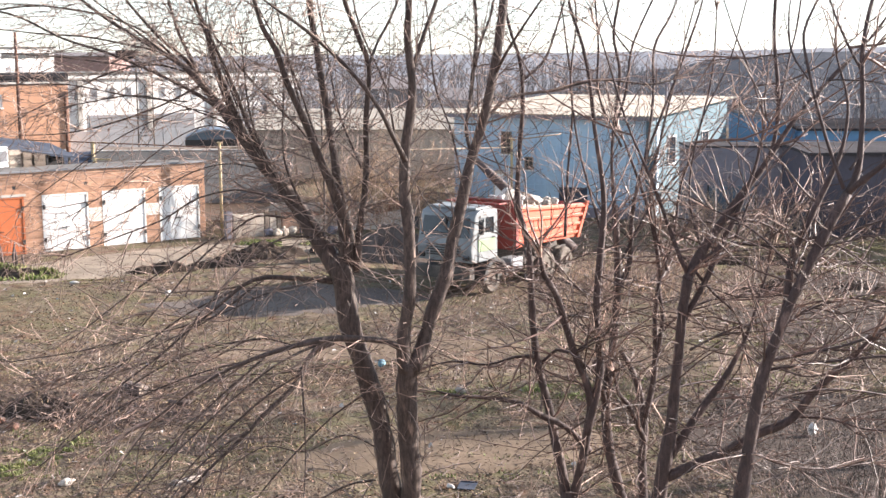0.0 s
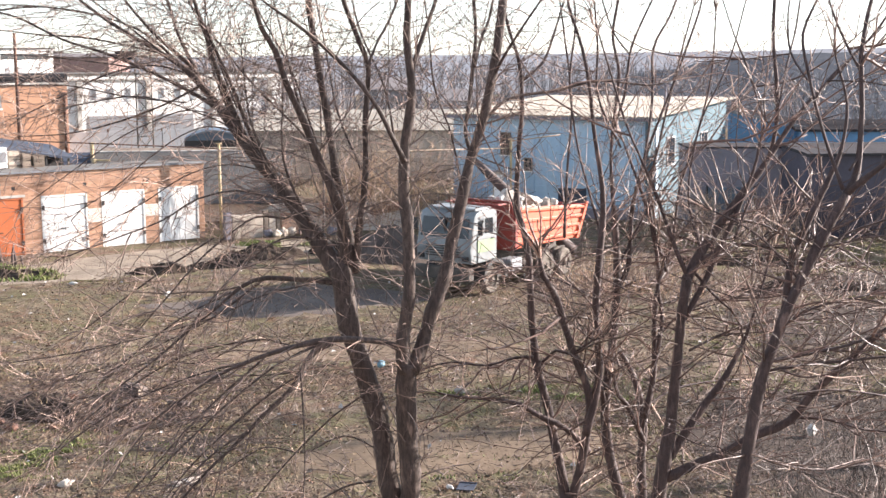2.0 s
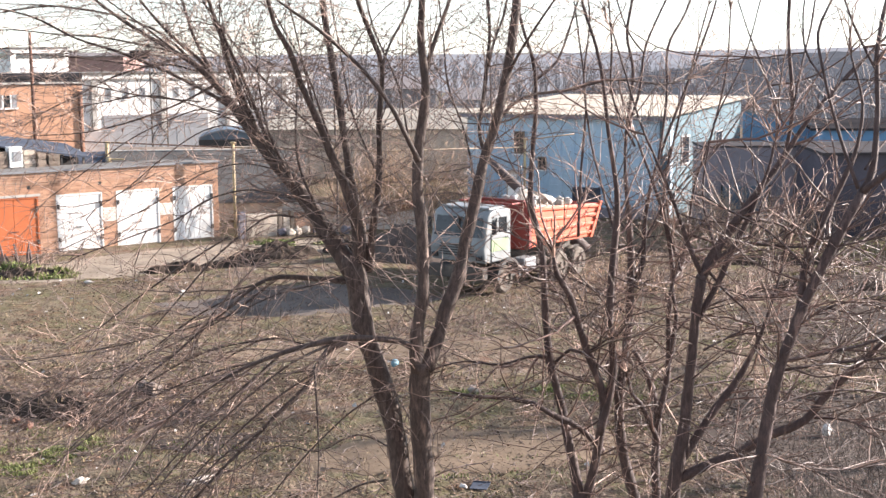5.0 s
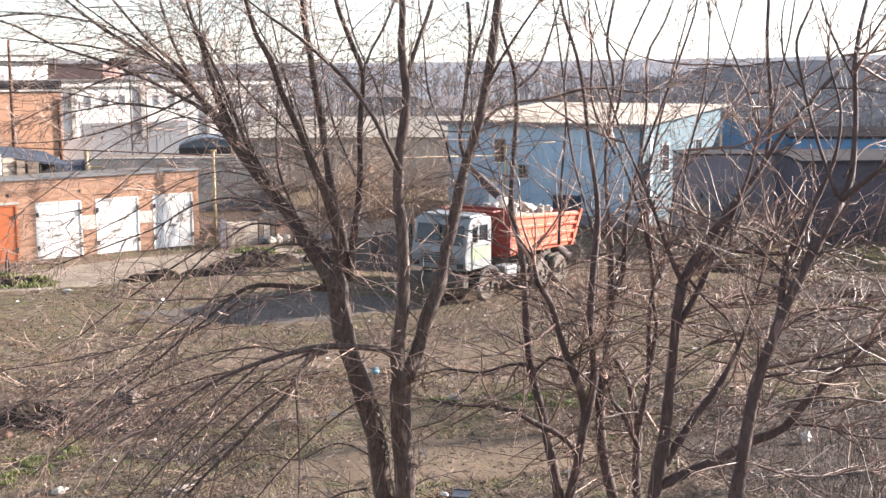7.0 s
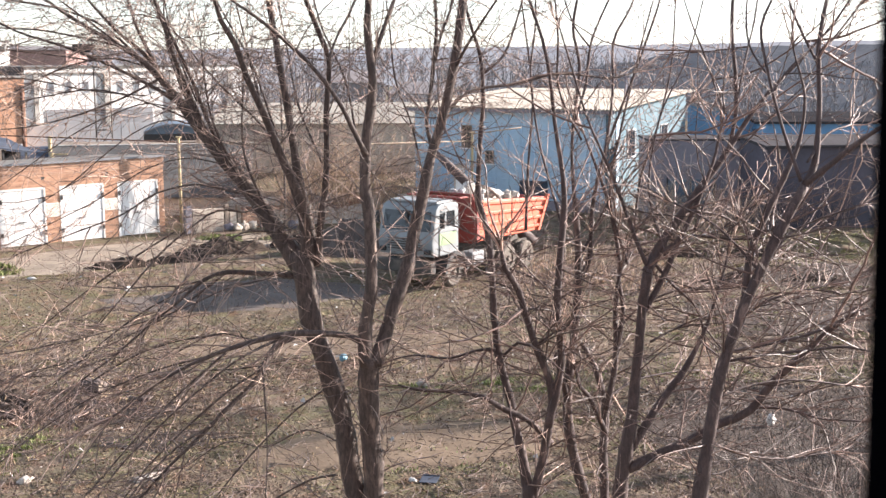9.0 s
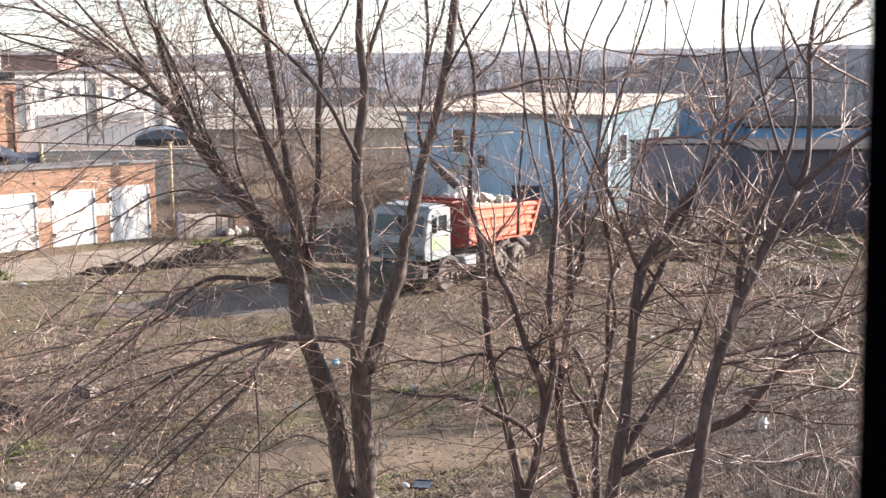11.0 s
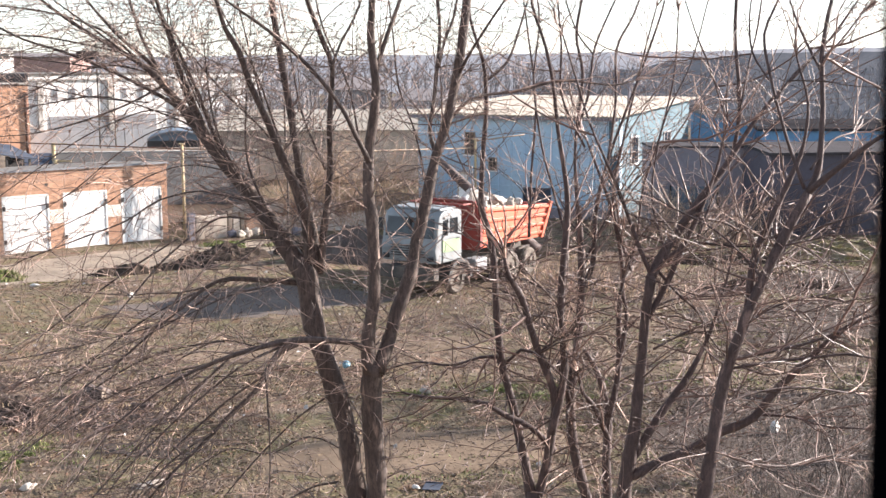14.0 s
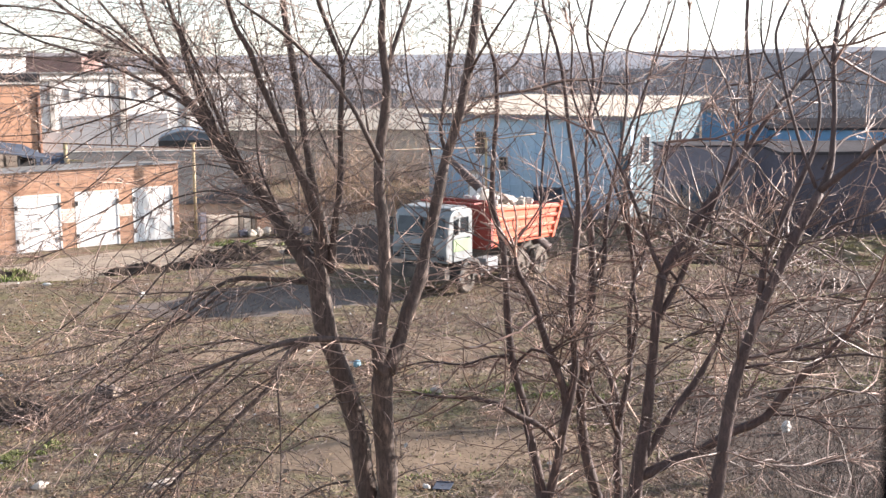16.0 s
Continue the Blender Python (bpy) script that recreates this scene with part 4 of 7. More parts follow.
def make_mast():
    m = thing("lattice_mast", (-18.05, 76.0), "dark steel lattice mast with cross braces", "mast", turn=12)
    h, w = 9.6, 0.46
    for sx in (-w, w):
        for sy in (-w, w):
            pipe("leg", [(sx, sy, -0.1), (sx, sy, h)], 0.036, M_CHASSIS, m, sides=6)
    n = 8
    for i in range(n):
        z0, z1 = h * i / n, h * (i + 1) / n
        for a, b in (((-w, -w), (w, -w)), ((w, -w), (w, w)), ((w, w), (-w, w)), ((-w, w), (-w, -w))):
            pipe("brace", [(*a, z0), (*b, z1)], 0.016, M_CHASSIS, m, sides=5)
            pipe("brace", [(*b, z0), (*a, z1)], 0.016, M_CHASSIS, m, sides=5)
            pipe("tie", [(*a, z1), (*b, z1)], 0.016, M_CHASSIS, m, sides=5)
    part("tank", boxes((-1.6, -0.42, -0.4, 0.4, 8.2, 8.75), bevel=0.08), M_DARK, m, "dark box at the top")


make_mast()


# ---- the tipper lorry ----
def make_lorry():
    """x runs forward, y to its left, the origin under the left front wheel."""
    t = thing("tipper_lorry", (1.76, 44.55, -0.34), "old tipper lorry with a grey-white cab and orange dump body", "lorry", turn=-127.0)
    C, W = -1.12, 2.42                                     # centre line, width
    yl, yr = C + W / 2, C - W / 2
    # cab
    cab = new("cab")
    cab.parent = t
    tagged(cab, "grey-white flat-fronted cab")
    cab.matrix_basis = pose(0, 0, 0.36)
    side = [(1.32, 0.90), (1.40, 1.40), (1.32, 1.70), (1.14, 2.55), (1.02, 2.68), (0.80, 2.76), (-0.12, 2.78), (-0.22, 2.72), (-0.26, 2.6), (-0.26, 1.05), (-0.22, 0.90)]
    part("shell", prism(side, "y", yr, yl, bevel=0.05), M_CAB, cab)
    part("roof", boxes((-0.12, 0.9, yr + 0.14, yl - 0.14, 2.74, 2.84), bevel=0.045), M_CAB, cab)
    def on_front(z):
        return 1.32 - (z - 1.75) * 0.2 / 0.97 if z > 1.75 else 1.36
    glass = bmesh.new()
    q = [glass.verts.new(p) for p in ((on_front(1.8) + 0.02, yl - 0.14, 1.8), (on_front(1.8) + 0.02, yr + 0.14, 1.8), (on_front(2.5) + 0.02, yr + 0.18, 2.5), (on_front(2.5) + 0.02, yl - 0.18, 2.5))]
    glass.faces.new(q)
    bmesh.ops.solidify(glass, geom=list(glass.faces), thickness=0.02)
    part("windscreen", glass, M_GLASS, cab, "dark tinted windscreen")
    part("windscreen_pillar", boxes((1.19, 1.29, C - 0.03, C + 0.03, 1.82, 2.5)), M_DARK, cab)
    grille = new("grille")
    grille.parent = cab
    for i in range(5):
        z = 1.12 + 0.09 * i
        part("grille_bar", boxes((1.37, 1.43, yr + 0.45, yl - 0.45, z, z + 0.035), bevel=0.008), M_DARK, grille)
    for y in (yr + 0.1, yl - 0.35):
        part("headlight", boxes((1.34, 1.44, y, y + 0.25, 1.0, 1.18), bevel=0.03), M_GLASS, cab, "round-cornered headlight")
    part("bumper", boxes((1.2, 1.52, yr - 0.02, yl + 0.02, 0.66, 1.10), bevel=0.05), M_CHASSIS, t, "dirty dark bumper")
    for s, y in ((1, yl), (-1, yr)):
        d = new("door")
        d.parent = cab
        tagged(d, "pale cab door with a green lower panel")
        a, b = sorted((y + s * 0.003, y + s * 0.035))
        part("door_panel", boxes((-0.06, 0.98, a, b, 1.28, 1.72), bevel=0.012), M_CAB_GREEN, d, "pale green lower panel")
        part("door_panel", boxes((0.72, 0.98, a, b, 0.95, 1.265), bevel=0.012), M_CAB, d)
        part("door_panel", boxes((-0.06, 0.98, a, b, 1.735, 1.85), bevel=0.012), M_CAB, d)
        part("window_frame", boxes((-0.06, 0.98, a, b, 1.86, 1.93), (-0.06, 0.04, a, b, 1.93, 2.48), (0.56, 0.64, a, b, 1.93, 2.48), (-0.06, 0.86, a, b, 2.48, 2.56)), M_CAB, d)
        part("side_window", boxes((0.04, 0.56, y + s * 0.006 - 0.004, y + s * 0.006 + 0.004, 1.93, 2.48)), M_GLASS, d, "dark side window")
        part("side_window", boxes((0.64, 0.92, y + s * 0.006 - 0.004, y + s * 0.006 + 0.004, 1.93, 2.42)), M_GLASS, d, "dark quarter window")
        part("handle", boxes((0.0, 0.14, min(b, y + s * 0.07), max(b, y + s * 0.07), 1.72, 1.76)), M_DARK, d)
        part("mirror", boxes((1.1, 1.16, y + s * 0.25 - 0.1, y + s * 0.25 + 0.1, 1.95, 2.4), bevel=0.02), M_DARK, cab, "dark wing mirror")
        part("mirror_arm", boxes((1.1, 1.13, min(y, y + s * 0.25), max(y, y + s * 0.25), 2.35, 2.38)), M_DARK, cab)
        # wheel arch
        arch = bmesh.new()
        ring = []
        for i in range(11):
            a2 = math.pi * i / 10
            ring.append([arch.verts.new((math.cos(a2) * r, yy, 0.58 + math.sin(a2) * r)) for r in (0.62, 0.76) for yy in (y - s * 0.42, y + s * 0.13)])
        for p, n2 in zip(ring, ring[1:]):
            for i, j in ((0, 1), (1, 3), (3, 2), (2, 0)):
                arch.faces.new((p[i], p[j], n2[j], n2[i]))
        for e in (ring[0], ring[-1]):
            arch.faces.new((e[0], e[1], e[3], e[2]))
        bmesh.ops.recalc_face_normals(arch, faces=arch.faces)
        part("mudguard", arch, M_DARK, t, "dark rounded mudguard")
        part("step", boxes((-0.75, -0.2, min(y, y + s * 0.05), max(y, y + s * 0.05), 0.62, 0.7)), M_CHASSIS, t)
        part("fuel_tank", boxes((-2.0, -1.2, min(y - s * 0.02, y - s * 0.6), max(y - s * 0.02, y - s * 0.6), 0.62, 1.12), bevel=0.08), M_GALV, t, "grey steel tank")
        part("air_tank", boxes((-3.0, -2.2, min(y - s * 0.15, y - s * 0.4), max(y - s * 0.15, y - s * 0.4), 0.75, 1.0), bevel=0.1), M_CHASSIS, t, "dirty air tank")
    # chassis
    part("chassis_rail", boxes((-6.3, 1.2, C + 0.32, C + 0.42, 0.72, 0.98)), M_CHASSIS, t)
    part("chassis_rail", boxes((-6.3, 1.2, C - 0.42, C - 0.32, 0.72, 0.98)), M_CHASSIS, t)
    part("engine", boxes((-0.5, 1.1, C - 0.6, C + 0.6, 0.55, 1.30), bevel=0.06), M_CHASSIS, t)
    for x in (0.0, -3.75, -5.08):
        pipe("axle", [(x, yl - 0.2, 0.52), (x, yr + 0.2, 0.52)], 0.09, M_CHASSIS, t)
    # wheels
    def wheel(x, y0, y1):
        w = new("wheel")
        w.parent = t
        w.matrix_basis = pose(x, 0, 0.55)
        v, f = [], []
        ya, yb = min(y0, y1), max(y0, y1)
        prof = [(0.29, ya), (0.46, ya - 0.01), (0.54, ya + 0.05), (0.56, (ya + yb) / 2), (0.54, yb - 0.05), (0.46, yb + 0.01), (0.29, yb)]
        n = 28
        for i in range(n):
            a = 2 * math.pi * i / n
            lug = 1.0 if i % 2 else 0.975
            for k, (r, y) in enumerate(prof):
                rr = r * (lug if 2 <= k <= 4 else 1)
                v.append((rr * math.cos(a), y, rr * math.sin(a)))
        m = len(prof)
        for i in range(n):
            j = (i + 1) % n
            for k in range(m - 1):
                f.append((i * m + k, j * m + k, j * m + k + 1, i * m + k + 1))
        o = new("tyre", mesh_of("tyre", v, f, M_TYRE))
        o.parent = w
        outer = yb if y1 > y0 else ya
        s = 1 if y1 > y0 else -1
        bm = bmesh.new()
        bmesh.ops.create_cone(bm, cap_ends=True, segments=24, radius1=0.30, radius2=0.30, depth=0.12, matrix=Matrix.LocRotScale((0, outer - s * 0.10, 0), Euler((math.pi / 2, 0, 0)), None))
        bmesh.ops.create_cone(bm, cap_ends=True, segments=16, radius1=0.13, radius2=0.10, depth=0.16, matrix=Matrix.LocRotScale((0, outer - s * 0.05, 0), Euler((-s * math.pi / 2, 0, 0)), None))
        part("rim", bm, M_RIM, w)
    for y, s in ((yl, 1), (yr, -1)):
        wheel(0.0, y - s * 0.30, y - s * 0.02)
        for x in (-3.75, -5.08):
            wheel(x, y - s * 0.30, y - s * 0.02)
            wheel(x, y - s * 0.62, y - s * 0.34)
    # dump body
    bed = new("dump_body")
    bed.parent = t
    tagged(bed, "orange steel dump body with ribbed sides")
    bed.matrix_basis = pose(0, 0, 0.34)
    xf, xb = -1.3, -6.45
    for s, y in ((1, yl + 0.02), (-1, yr - 0.02)):
        a, b = sorted((y, y - s * 0.07))
        part("side_board", prism([(xf, 1.16), (xb + 0.62, 1.10), (xb - 0.12, 2.36), (xf, 2.68)], "y", a, b, bevel=0.015), M_BED, bed)
        for k in range(4):
            u = 0.10 + 0.27 * k
            z0, z1, xe = 1.16 + u * 1.5, 1.12 + u * 1.22, xb + 0.66 - 0.70 * u
            c, d = sorted((y + s * 0.003, y + s * 0.075))
            part("rib", prism([(xf - 0.05, z0), (xe + 0.1, z1), (xe + 0.04, z1 + 0.10), (xf - 0.05, z0 + 0.12)], "y", c, d, bevel=0.015), M_BED, bed)
        c, d = sorted((y + s * 0.003, y + s * 0.10))
        part("post", prism([(xb + 0.76, 1.08), (xb + 0.60, 1.08), (xb - 0.16, 2.46), (xb + 0.02, 2.46)], "y", c, d, bevel=0.01), M_BED, bed)
        part("post", prism([(xf, 1.14), (xf - 0.16, 1.16), (xf - 0.16, 2.74), (xf, 2.76)], "y", c, d, bevel=0.01), M_BED_RED, bed)
    part("front_board", prism([(xf + 0.10, 1.1), (xf, 1.1), (xf - 0.02, 2.75), (xf + 0.22, 2.98), (xf + 0.30, 2.95), (xf + 0.10, 2.72)], "y", yr - 0.05, yl + 0.05, bevel=0.012), M_BED_RED, bed, "dark red front board leaning over the cab")
    part("tailgate", prism([(xb + 0.60, 1.12), (xb + 0.66, 1.12), (xb - 0.06, 2.36), (xb - 0.12, 2.36)], "y", yr, yl, bevel=0.012), M_BED_RED, bed)
    part("floor", prism([(xf, 1.12), (xb + 0.6, 1.08), (xb + 0.58, 1.16), (xf, 1.24)], "y", yr + 0.06, yl - 0.06), M_BED_RED, bed)
    part("subframe", prism([(xf, 0.985), (xb + 0.9, 0.985), (xb + 0.9, 1.42), (xf, 1.44)], "y", C - 0.45, C + 0.45), M_CHASSIS, t)
    part("guard_rail", boxes((xf + 0.86, xf + 0.95, yr, yl, 2.86, 2.92), bevel=0.01), M_BED_RED, bed, "red guard rail over the cab")
    for y in (yr + 0.02, yl - 0.10):
        part("guard_arm", boxes((xf + 0.24, xf + 0.87, y, y + 0.08, 2.85, 2.91), bevel=0.01), M_BED_RED, bed)
    return t, C


lorry, LORRY_C = make_lorry()
LORRY_M = pose(1.76, 44.55, 0.0, 0, 0, -127.0)


def lump(name, at, size, material, label, category, seed, group=""):
    """A crumpled lump: a sack, a stone, a clod."""
    bm = bmesh.new()
    bmesh.ops.create_icosphere(bm, subdivisions=3, radius=1.0)
    for v in bm.verts:
        k = 1 + 0.45 * noise.noise(v.co * 1.5 + Vector((seed, 0, 0))) + 0.28 * noise.noise(v.co * 3.4 + Vector((0, seed, 0))) + 0.12 * noise.noise(v.co * 8.0 + Vector((0, 0, seed)))
        v.co = Vector((v.co.x * size[0], v.co.y * size[1], v.co.z * size[2])) * k
    o = part(name, bm, material, None, smooth=True)
    o.matrix_basis = Matrix.Translation(at) @ pose(0, 0, 0, 0, 0, seed * 77 % 360)
    return tagged(o, label, category, group)


rng = random.Random(11)
for i in range(44):
    x, y = -2.3 - 2.9 * rng.random(), LORRY_C + 1.5 * (rng.random() - 0.5)
    top = 2.75 - 0.066 * (-x) + 0.36 * math.exp(-((x + 2.95) / 0.75) ** 2 - ((y - LORRY_C) / 0.7) ** 2)
    p = LORRY_M @ Vector((x, y, top - 0.02 + 0.2 * rng.random()))
    r = 0.10 + 0.12 * rng.random()
    white = x > -3.4 and rng.random() < 0.7
    lump("rubbish_sack" if white else "rubble_piece", p, (r, r * 0.9, r * 0.8), M_SACK if white else M_RUBBLE, "bulging white plastic rubbish sack on the lorry's load" if white else "pale broken rubble on the lorry's load", "sack" if white else "rubble", i * 1.7, "load of the lorry")
load = lump("rubble_heap", LORRY_M @ Vector((-3.4, LORRY_C, 2.0)), (2.1, 1.0, 0.75), M_RUBBLE, "heap of pale rubble and scrap filling the dump body", "rubble", 5.1)
load.matrix_basis = LORRY_M @ pose(-3.4, LORRY_C, 1.95)
peak = lump("rubble_heap", (0, 0, 0), (0.85, 0.75, 0.8), M_RUBBLE, "pale rubble piled high in the front of the dump body", "rubble", 7.3)
peak.matrix_basis = LORRY_M @ pose(-2.95, LORRY_C, 2.2)

# ---- spoil, rubble and litter on the yard ----
mound("soil_ridge", -8.9, 48.9, 1.6, 0.45, 0.36, M_SOIL, "small ridge of dark dug soil", "soil", turn=radians(24), seed=1.2)
mound("soil_ridge", -10.9, 47.6, 1.5, 0.4, 0.32, M_SOIL, "ridge of dark dug soil along the hard standing", "soil", turn=radians(20), seed=2.2)
mound("soil_ridge", 11.6, 43.0, 1.1, 0.45, 0.42, M_SOIL, "small heap of dark dug soil under the trees", "soil", turn=radians(-6), seed=2.7)
mound("soil_ridge", 14.5, 43.2, 1.2, 0.4, 0.36, M_SOIL, "small heap of dark dug soil under the trees", "soil", turn=radians(4), seed=5.7)
mound("soil_mound", -7.4, 51.2, 1.8, 0.9, 0.5, M_SOIL, "heap of dark dug soil with rubbish", "soil", turn=radians(15), seed=6.2)
mound("soil_mound", -4.2, 52.5, 1.6, 0.9, 0.6, M_SOIL, "heap of dark dug soil behind the lorry", "soil", turn=radians(-10), seed=9.4)
mound("soil_mound", -2.0, 51.2, 2.5, 1.3, 1.15, M_SOIL_DRY, "tall heap of dark dug soil behind the lorry", "soil", turn=radians(8), seed=3.3)
mound("soil_ridge", -9.9, 28.4, 2.0, 0.8, 0.40, M_SOIL, "ridge of dark earth full of brush", "soil", turn=radians(-15), seed=4.4)
mound("rubble_bank", -4.4, 60.6, 4.6, 1.3, 0.75, M_RUBBLE, "bank of pale broken masonry and rubbish", "rubble", turn=radians(6), seed=8.8)
mound("grass_bank", -16.6, 46.6, 1.9, 1.0, 0.35, M_SOIL, "low bank grown with fresh grass", "bank", turn=radians(10), seed=7.7)
mound("earth_bank", 17.5, 51.5, 7.0, 3.0, 0.45, M_GROUND, "low earth bank with patches of grass", "bank", turn=radians(-5), seed=1.3)
mound("soil_ridge", 13.0, 49.0, 4.5, 0.7, 0.3, M_SOIL, "dark soil ridge across the yard", "soil", turn=radians(-4), seed=3.9)


# ---- bare trees ----
class Tree:
    def __init__(self, root, at):
        self.root, self.at, self.paths = root, at, []


def tree(name, at, label):
    return Tree(thing(name, (at[0], at[1], 0.0), label, "tree"), at)


def limb(t, kind, pts):
    """One tapering stem or limb of a tree, a little knotty, and kept as a path for its twigs."""
    s = spline(pts, 0.10 if kind == "trunk" else 0.09)
    out, radii = [], []
    for i, p in enumerate(s):
        q = p.to_3d()
        k = noise.noise_vector(q * 2.3 + Vector((t.at[0], 0, 0)))
        wob = min(0.02, 0.35 * p.w)
        out.append(q + k * wob)
        radii.append(max(0.004, p.w * (1 + 0.16 * noise.noise(q * 7.0))))
    sides = 12 if max(radii) > 0.05 else 8 if max(radii) > 0.02 else 6
    v, f = [], []
    tube(v, f, out, radii, sides)
    if max(radii) > 0.03:                                  # furrowed bark
        for i in range(len(v)):
            c = out[i // sides]
            d = Vector(v[i]) - c
            n = noise.noise((v[i][0] * 28, v[i][1] * 28, v[i][2] * 5))
            v[i] = tuple(c + d * (1 + 0.10 * n))
    o = new(kind, mesh_of(kind, v, f, M_BARK if t.root.name.startswith(("forked", "young")) else M_BARK_DARK, True))
    o.parent = t.root
    t.paths.append((kind, out, radii))


def grow(v, f, p, d, length, r, depth, pull, rnd, spread=0.75, kink=0.2):
    """A crooked shoot: nearly straight from node to node, a sharp swerve at each node, side shoots there."""
    n = max(3, min(14, int(length / 0.085)))
    step = length / n
    pts, radii, nodes = [p.copy()], [r], []
    d = d.normalized()
    for i in range(n):
        j = kink * 0.28
        if rnd.random() < 0.46:
            j = kink * 1.25
            nodes.append(i)
        d = (d + Vector((rnd.gauss(0, j), rnd.gauss(0, j), rnd.gauss(0, j))) + pull * step).normalized()
        p = p + d * step
        pts.append(p.copy())
        radii.append(max(0.0026, r * (1 - 0.62 * (i + 1) / n)))
    tube(v, f, pts, radii, 4 if r > 0.006 else 3, cap=False)
    if depth <= 0:
        return
    for i in nodes:
        if i == 0 or rnd.random() < 0.18:
            continue
        side = Vector((rnd.gauss(0, 1), rnd.gauss(0, 1), rnd.gauss(0, 1)))
        dd = (pts[i] - pts[i - 1]).normalized()
        side = (side - dd * side.dot(dd)).normalized()
        reach = 0.10 + 0.22 * rnd.random() if rnd.random() < 0.6 else 0.3 + 0.25 * rnd.random()
        grow(v, f, pts[i], dd * 0.8 + side * spread * (0.8 + 0.8 * rnd.random()), length * reach, max(0.0026, radii[i] * 0.64), depth - 1, pull, rnd, spread, kink)


def twigs(t, seed, density, material, longest=1.2, lift=0.5, droop=-0.9, lean=(0, 0), stout=1.0, high_gaps=0.4, wild=1.0):
    """All the fine shoots of one tree: denser on thin limbs, hanging where the limb hangs."""
    rnd = random.Random(seed)
    v, f = [], []
    for kind, pts, radii in t.paths:
        total = sum((b - a).length for a, b in zip(pts, pts[1:]))
        n = int(total * density * (0.45 if kind == "trunk" else 1.0))
        for _ in range(n):
            i = min(len(pts) - 2, int(len(pts) * (0.06 + 0.94 * rnd.random() ** 0.8)))
            if pts[i].z < 2.6:
                continue
            d = (pts[i + 1] - pts[i]).normalized()
            side = Vector((rnd.gauss(0, 1), rnd.gauss(0, 0.8), rnd.gauss(0, 1)))
            side = (side - d * side.dot(d)).normalized()
            hang = d.z < 0.12 and radii[0] < 0.05
            if (hang and rnd.random() < 0.52) or (not hang and rnd.random() < min(high_gaps, (pts[i].z - 6.4) * 0.5)):
                continue
            pull = Vector((lean[0], lean[1], droop if hang else lift))
            r = min(0.0105, 0.4 * radii[i] + 0.003) * (0.55 + 0.6 * rnd.random()) * stout
            length = longest * (0.25 + 0.75 * rnd.random()) * (0.6 + 0.4 * min(1.0, radii[i] / 0.02))
            if pts[i].z > 6.6:
                r, length = r * 0.6 / stout ** 0.7, length * 1.3
            if hang:
                grow(v, f, pts[i] + side * radii[i] * 0.6, d + side * (0.3 + 0.5 * rnd.random()), length * 1.1, r * 1.15, 2 if length > 1.1 else 1, pull, rnd, 0.65, 0.125 * wild)
            else:
                grow(v, f, pts[i] + side * radii[i] * 0.6, d * 0.75 + side * (0.6 + 0.7 * rnd.random()), length, r, 2 if length > 1.1 and pts[i].z < 7.0 else 1, pull, rnd, 0.8, (0.115 if pts[i].z < 7.0 else 0.085) * wild)
        if kind == "limb" and radii[-1] < 0.018:
            d = (pts[-1] - pts[-2]).normalized()
            for _ in range(3):
                grow(v, f, pts[-1], d + Vector((rnd.gauss(0, 0.25), rnd.gauss(0, 0.25), rnd.gauss(0, 0.25))), longest * 0.8, max(0.003, radii[-1] * 0.8), 2, Vector((0, 0, droop * 0.5 if d.z < 0 else lift)), rnd)
    o = new("crown", mesh_of("crown", v, f, material, True))
    o.parent = t.root
    tagged(o, "fine bare twigs", kind="stuff")
    return len(f)


def spray(t, seed, density, material, low, high, longest=1.3, r=0.007, drift=(0.15, 0.0, 0.05), wild=0.2):
    """Thin shoots that run out level from stems and limbs between two heights."""
    rnd = random.Random(seed)
    v, f = [], []
    for kind, pts, radii in t.paths:
        for a, b in zip(pts, pts[1:]):
            if not low < a.z < high or rnd.random() > density * (b - a).length:
                continue
            w = rnd.random() * 6.283
            d = Vector((math.cos(w), math.sin(w) * 0.7, rnd.gauss(0.12, 0.3)))
            n = longest * (0.3 + 0.7 * rnd.random())
            grow(v, f, a, d, n, r * (0.6 + 0.6 * rnd.random()), 2 if n > 0.8 else 1, Vector(drift), rnd, 0.85, wild)
    o = new("crown", mesh_of("crown", v, f, material, True))
    o.parent = t.root
    tagged(o, "level crooked twigs", kind="stuff")


BROAD_LABEL = "bare forked tree with long drooping twigs and furrowed grey bark"
SLIM_LABEL = "slender bare tree with an upright crooked stem"
BUNDLE_LABEL = "bare many-stemmed young tree with one cut-off stem"
LEAN_LABEL = "bare tree whose upper stem leans towards the sun"
EDGE_LABEL = "dark-barked bare tree leaning beside the window"
# ---- forked tree ----
broad = tree('forked_tree', (-0.46, 12.00), BROAD_LABEL)
limb(broad, 'trunk', [(0.00, 0.00, -0.15, 0.267), (0.01, 0.00, 0.54, 0.215), (0.02, 0.00, 1.92, 0.195), (0.01, 0.00, 2.96, 0.185), (0.00, 0.00, 3.45, 0.159)])
limb(broad, 'trunk', [(0.01, 0.00, 3.27, 0.128), (-0.07, 0.03, 3.79, 0.103), (-0.17, 0.06, 4.43, 0.103), (-0.32, 0.09, 5.01, 0.108), (-0.44, 0.11, 5.38, 0.104), (-0.50, 0.14, 5.69, 0.104), (-0.55, 0.17, 6.03, 0.114), (-0.63, 0.20, 6.16, 0.099)])
limb(broad, 'trunk', [(0.05, 0.00, 3.27, 0.118), (0.13, -0.07, 3.83, 0.104), (0.11, -0.15, 4.49, 0.099), (0.09, -0.22, 4.92, 0.101), (0.12, -0.30, 5.22, 0.100)])
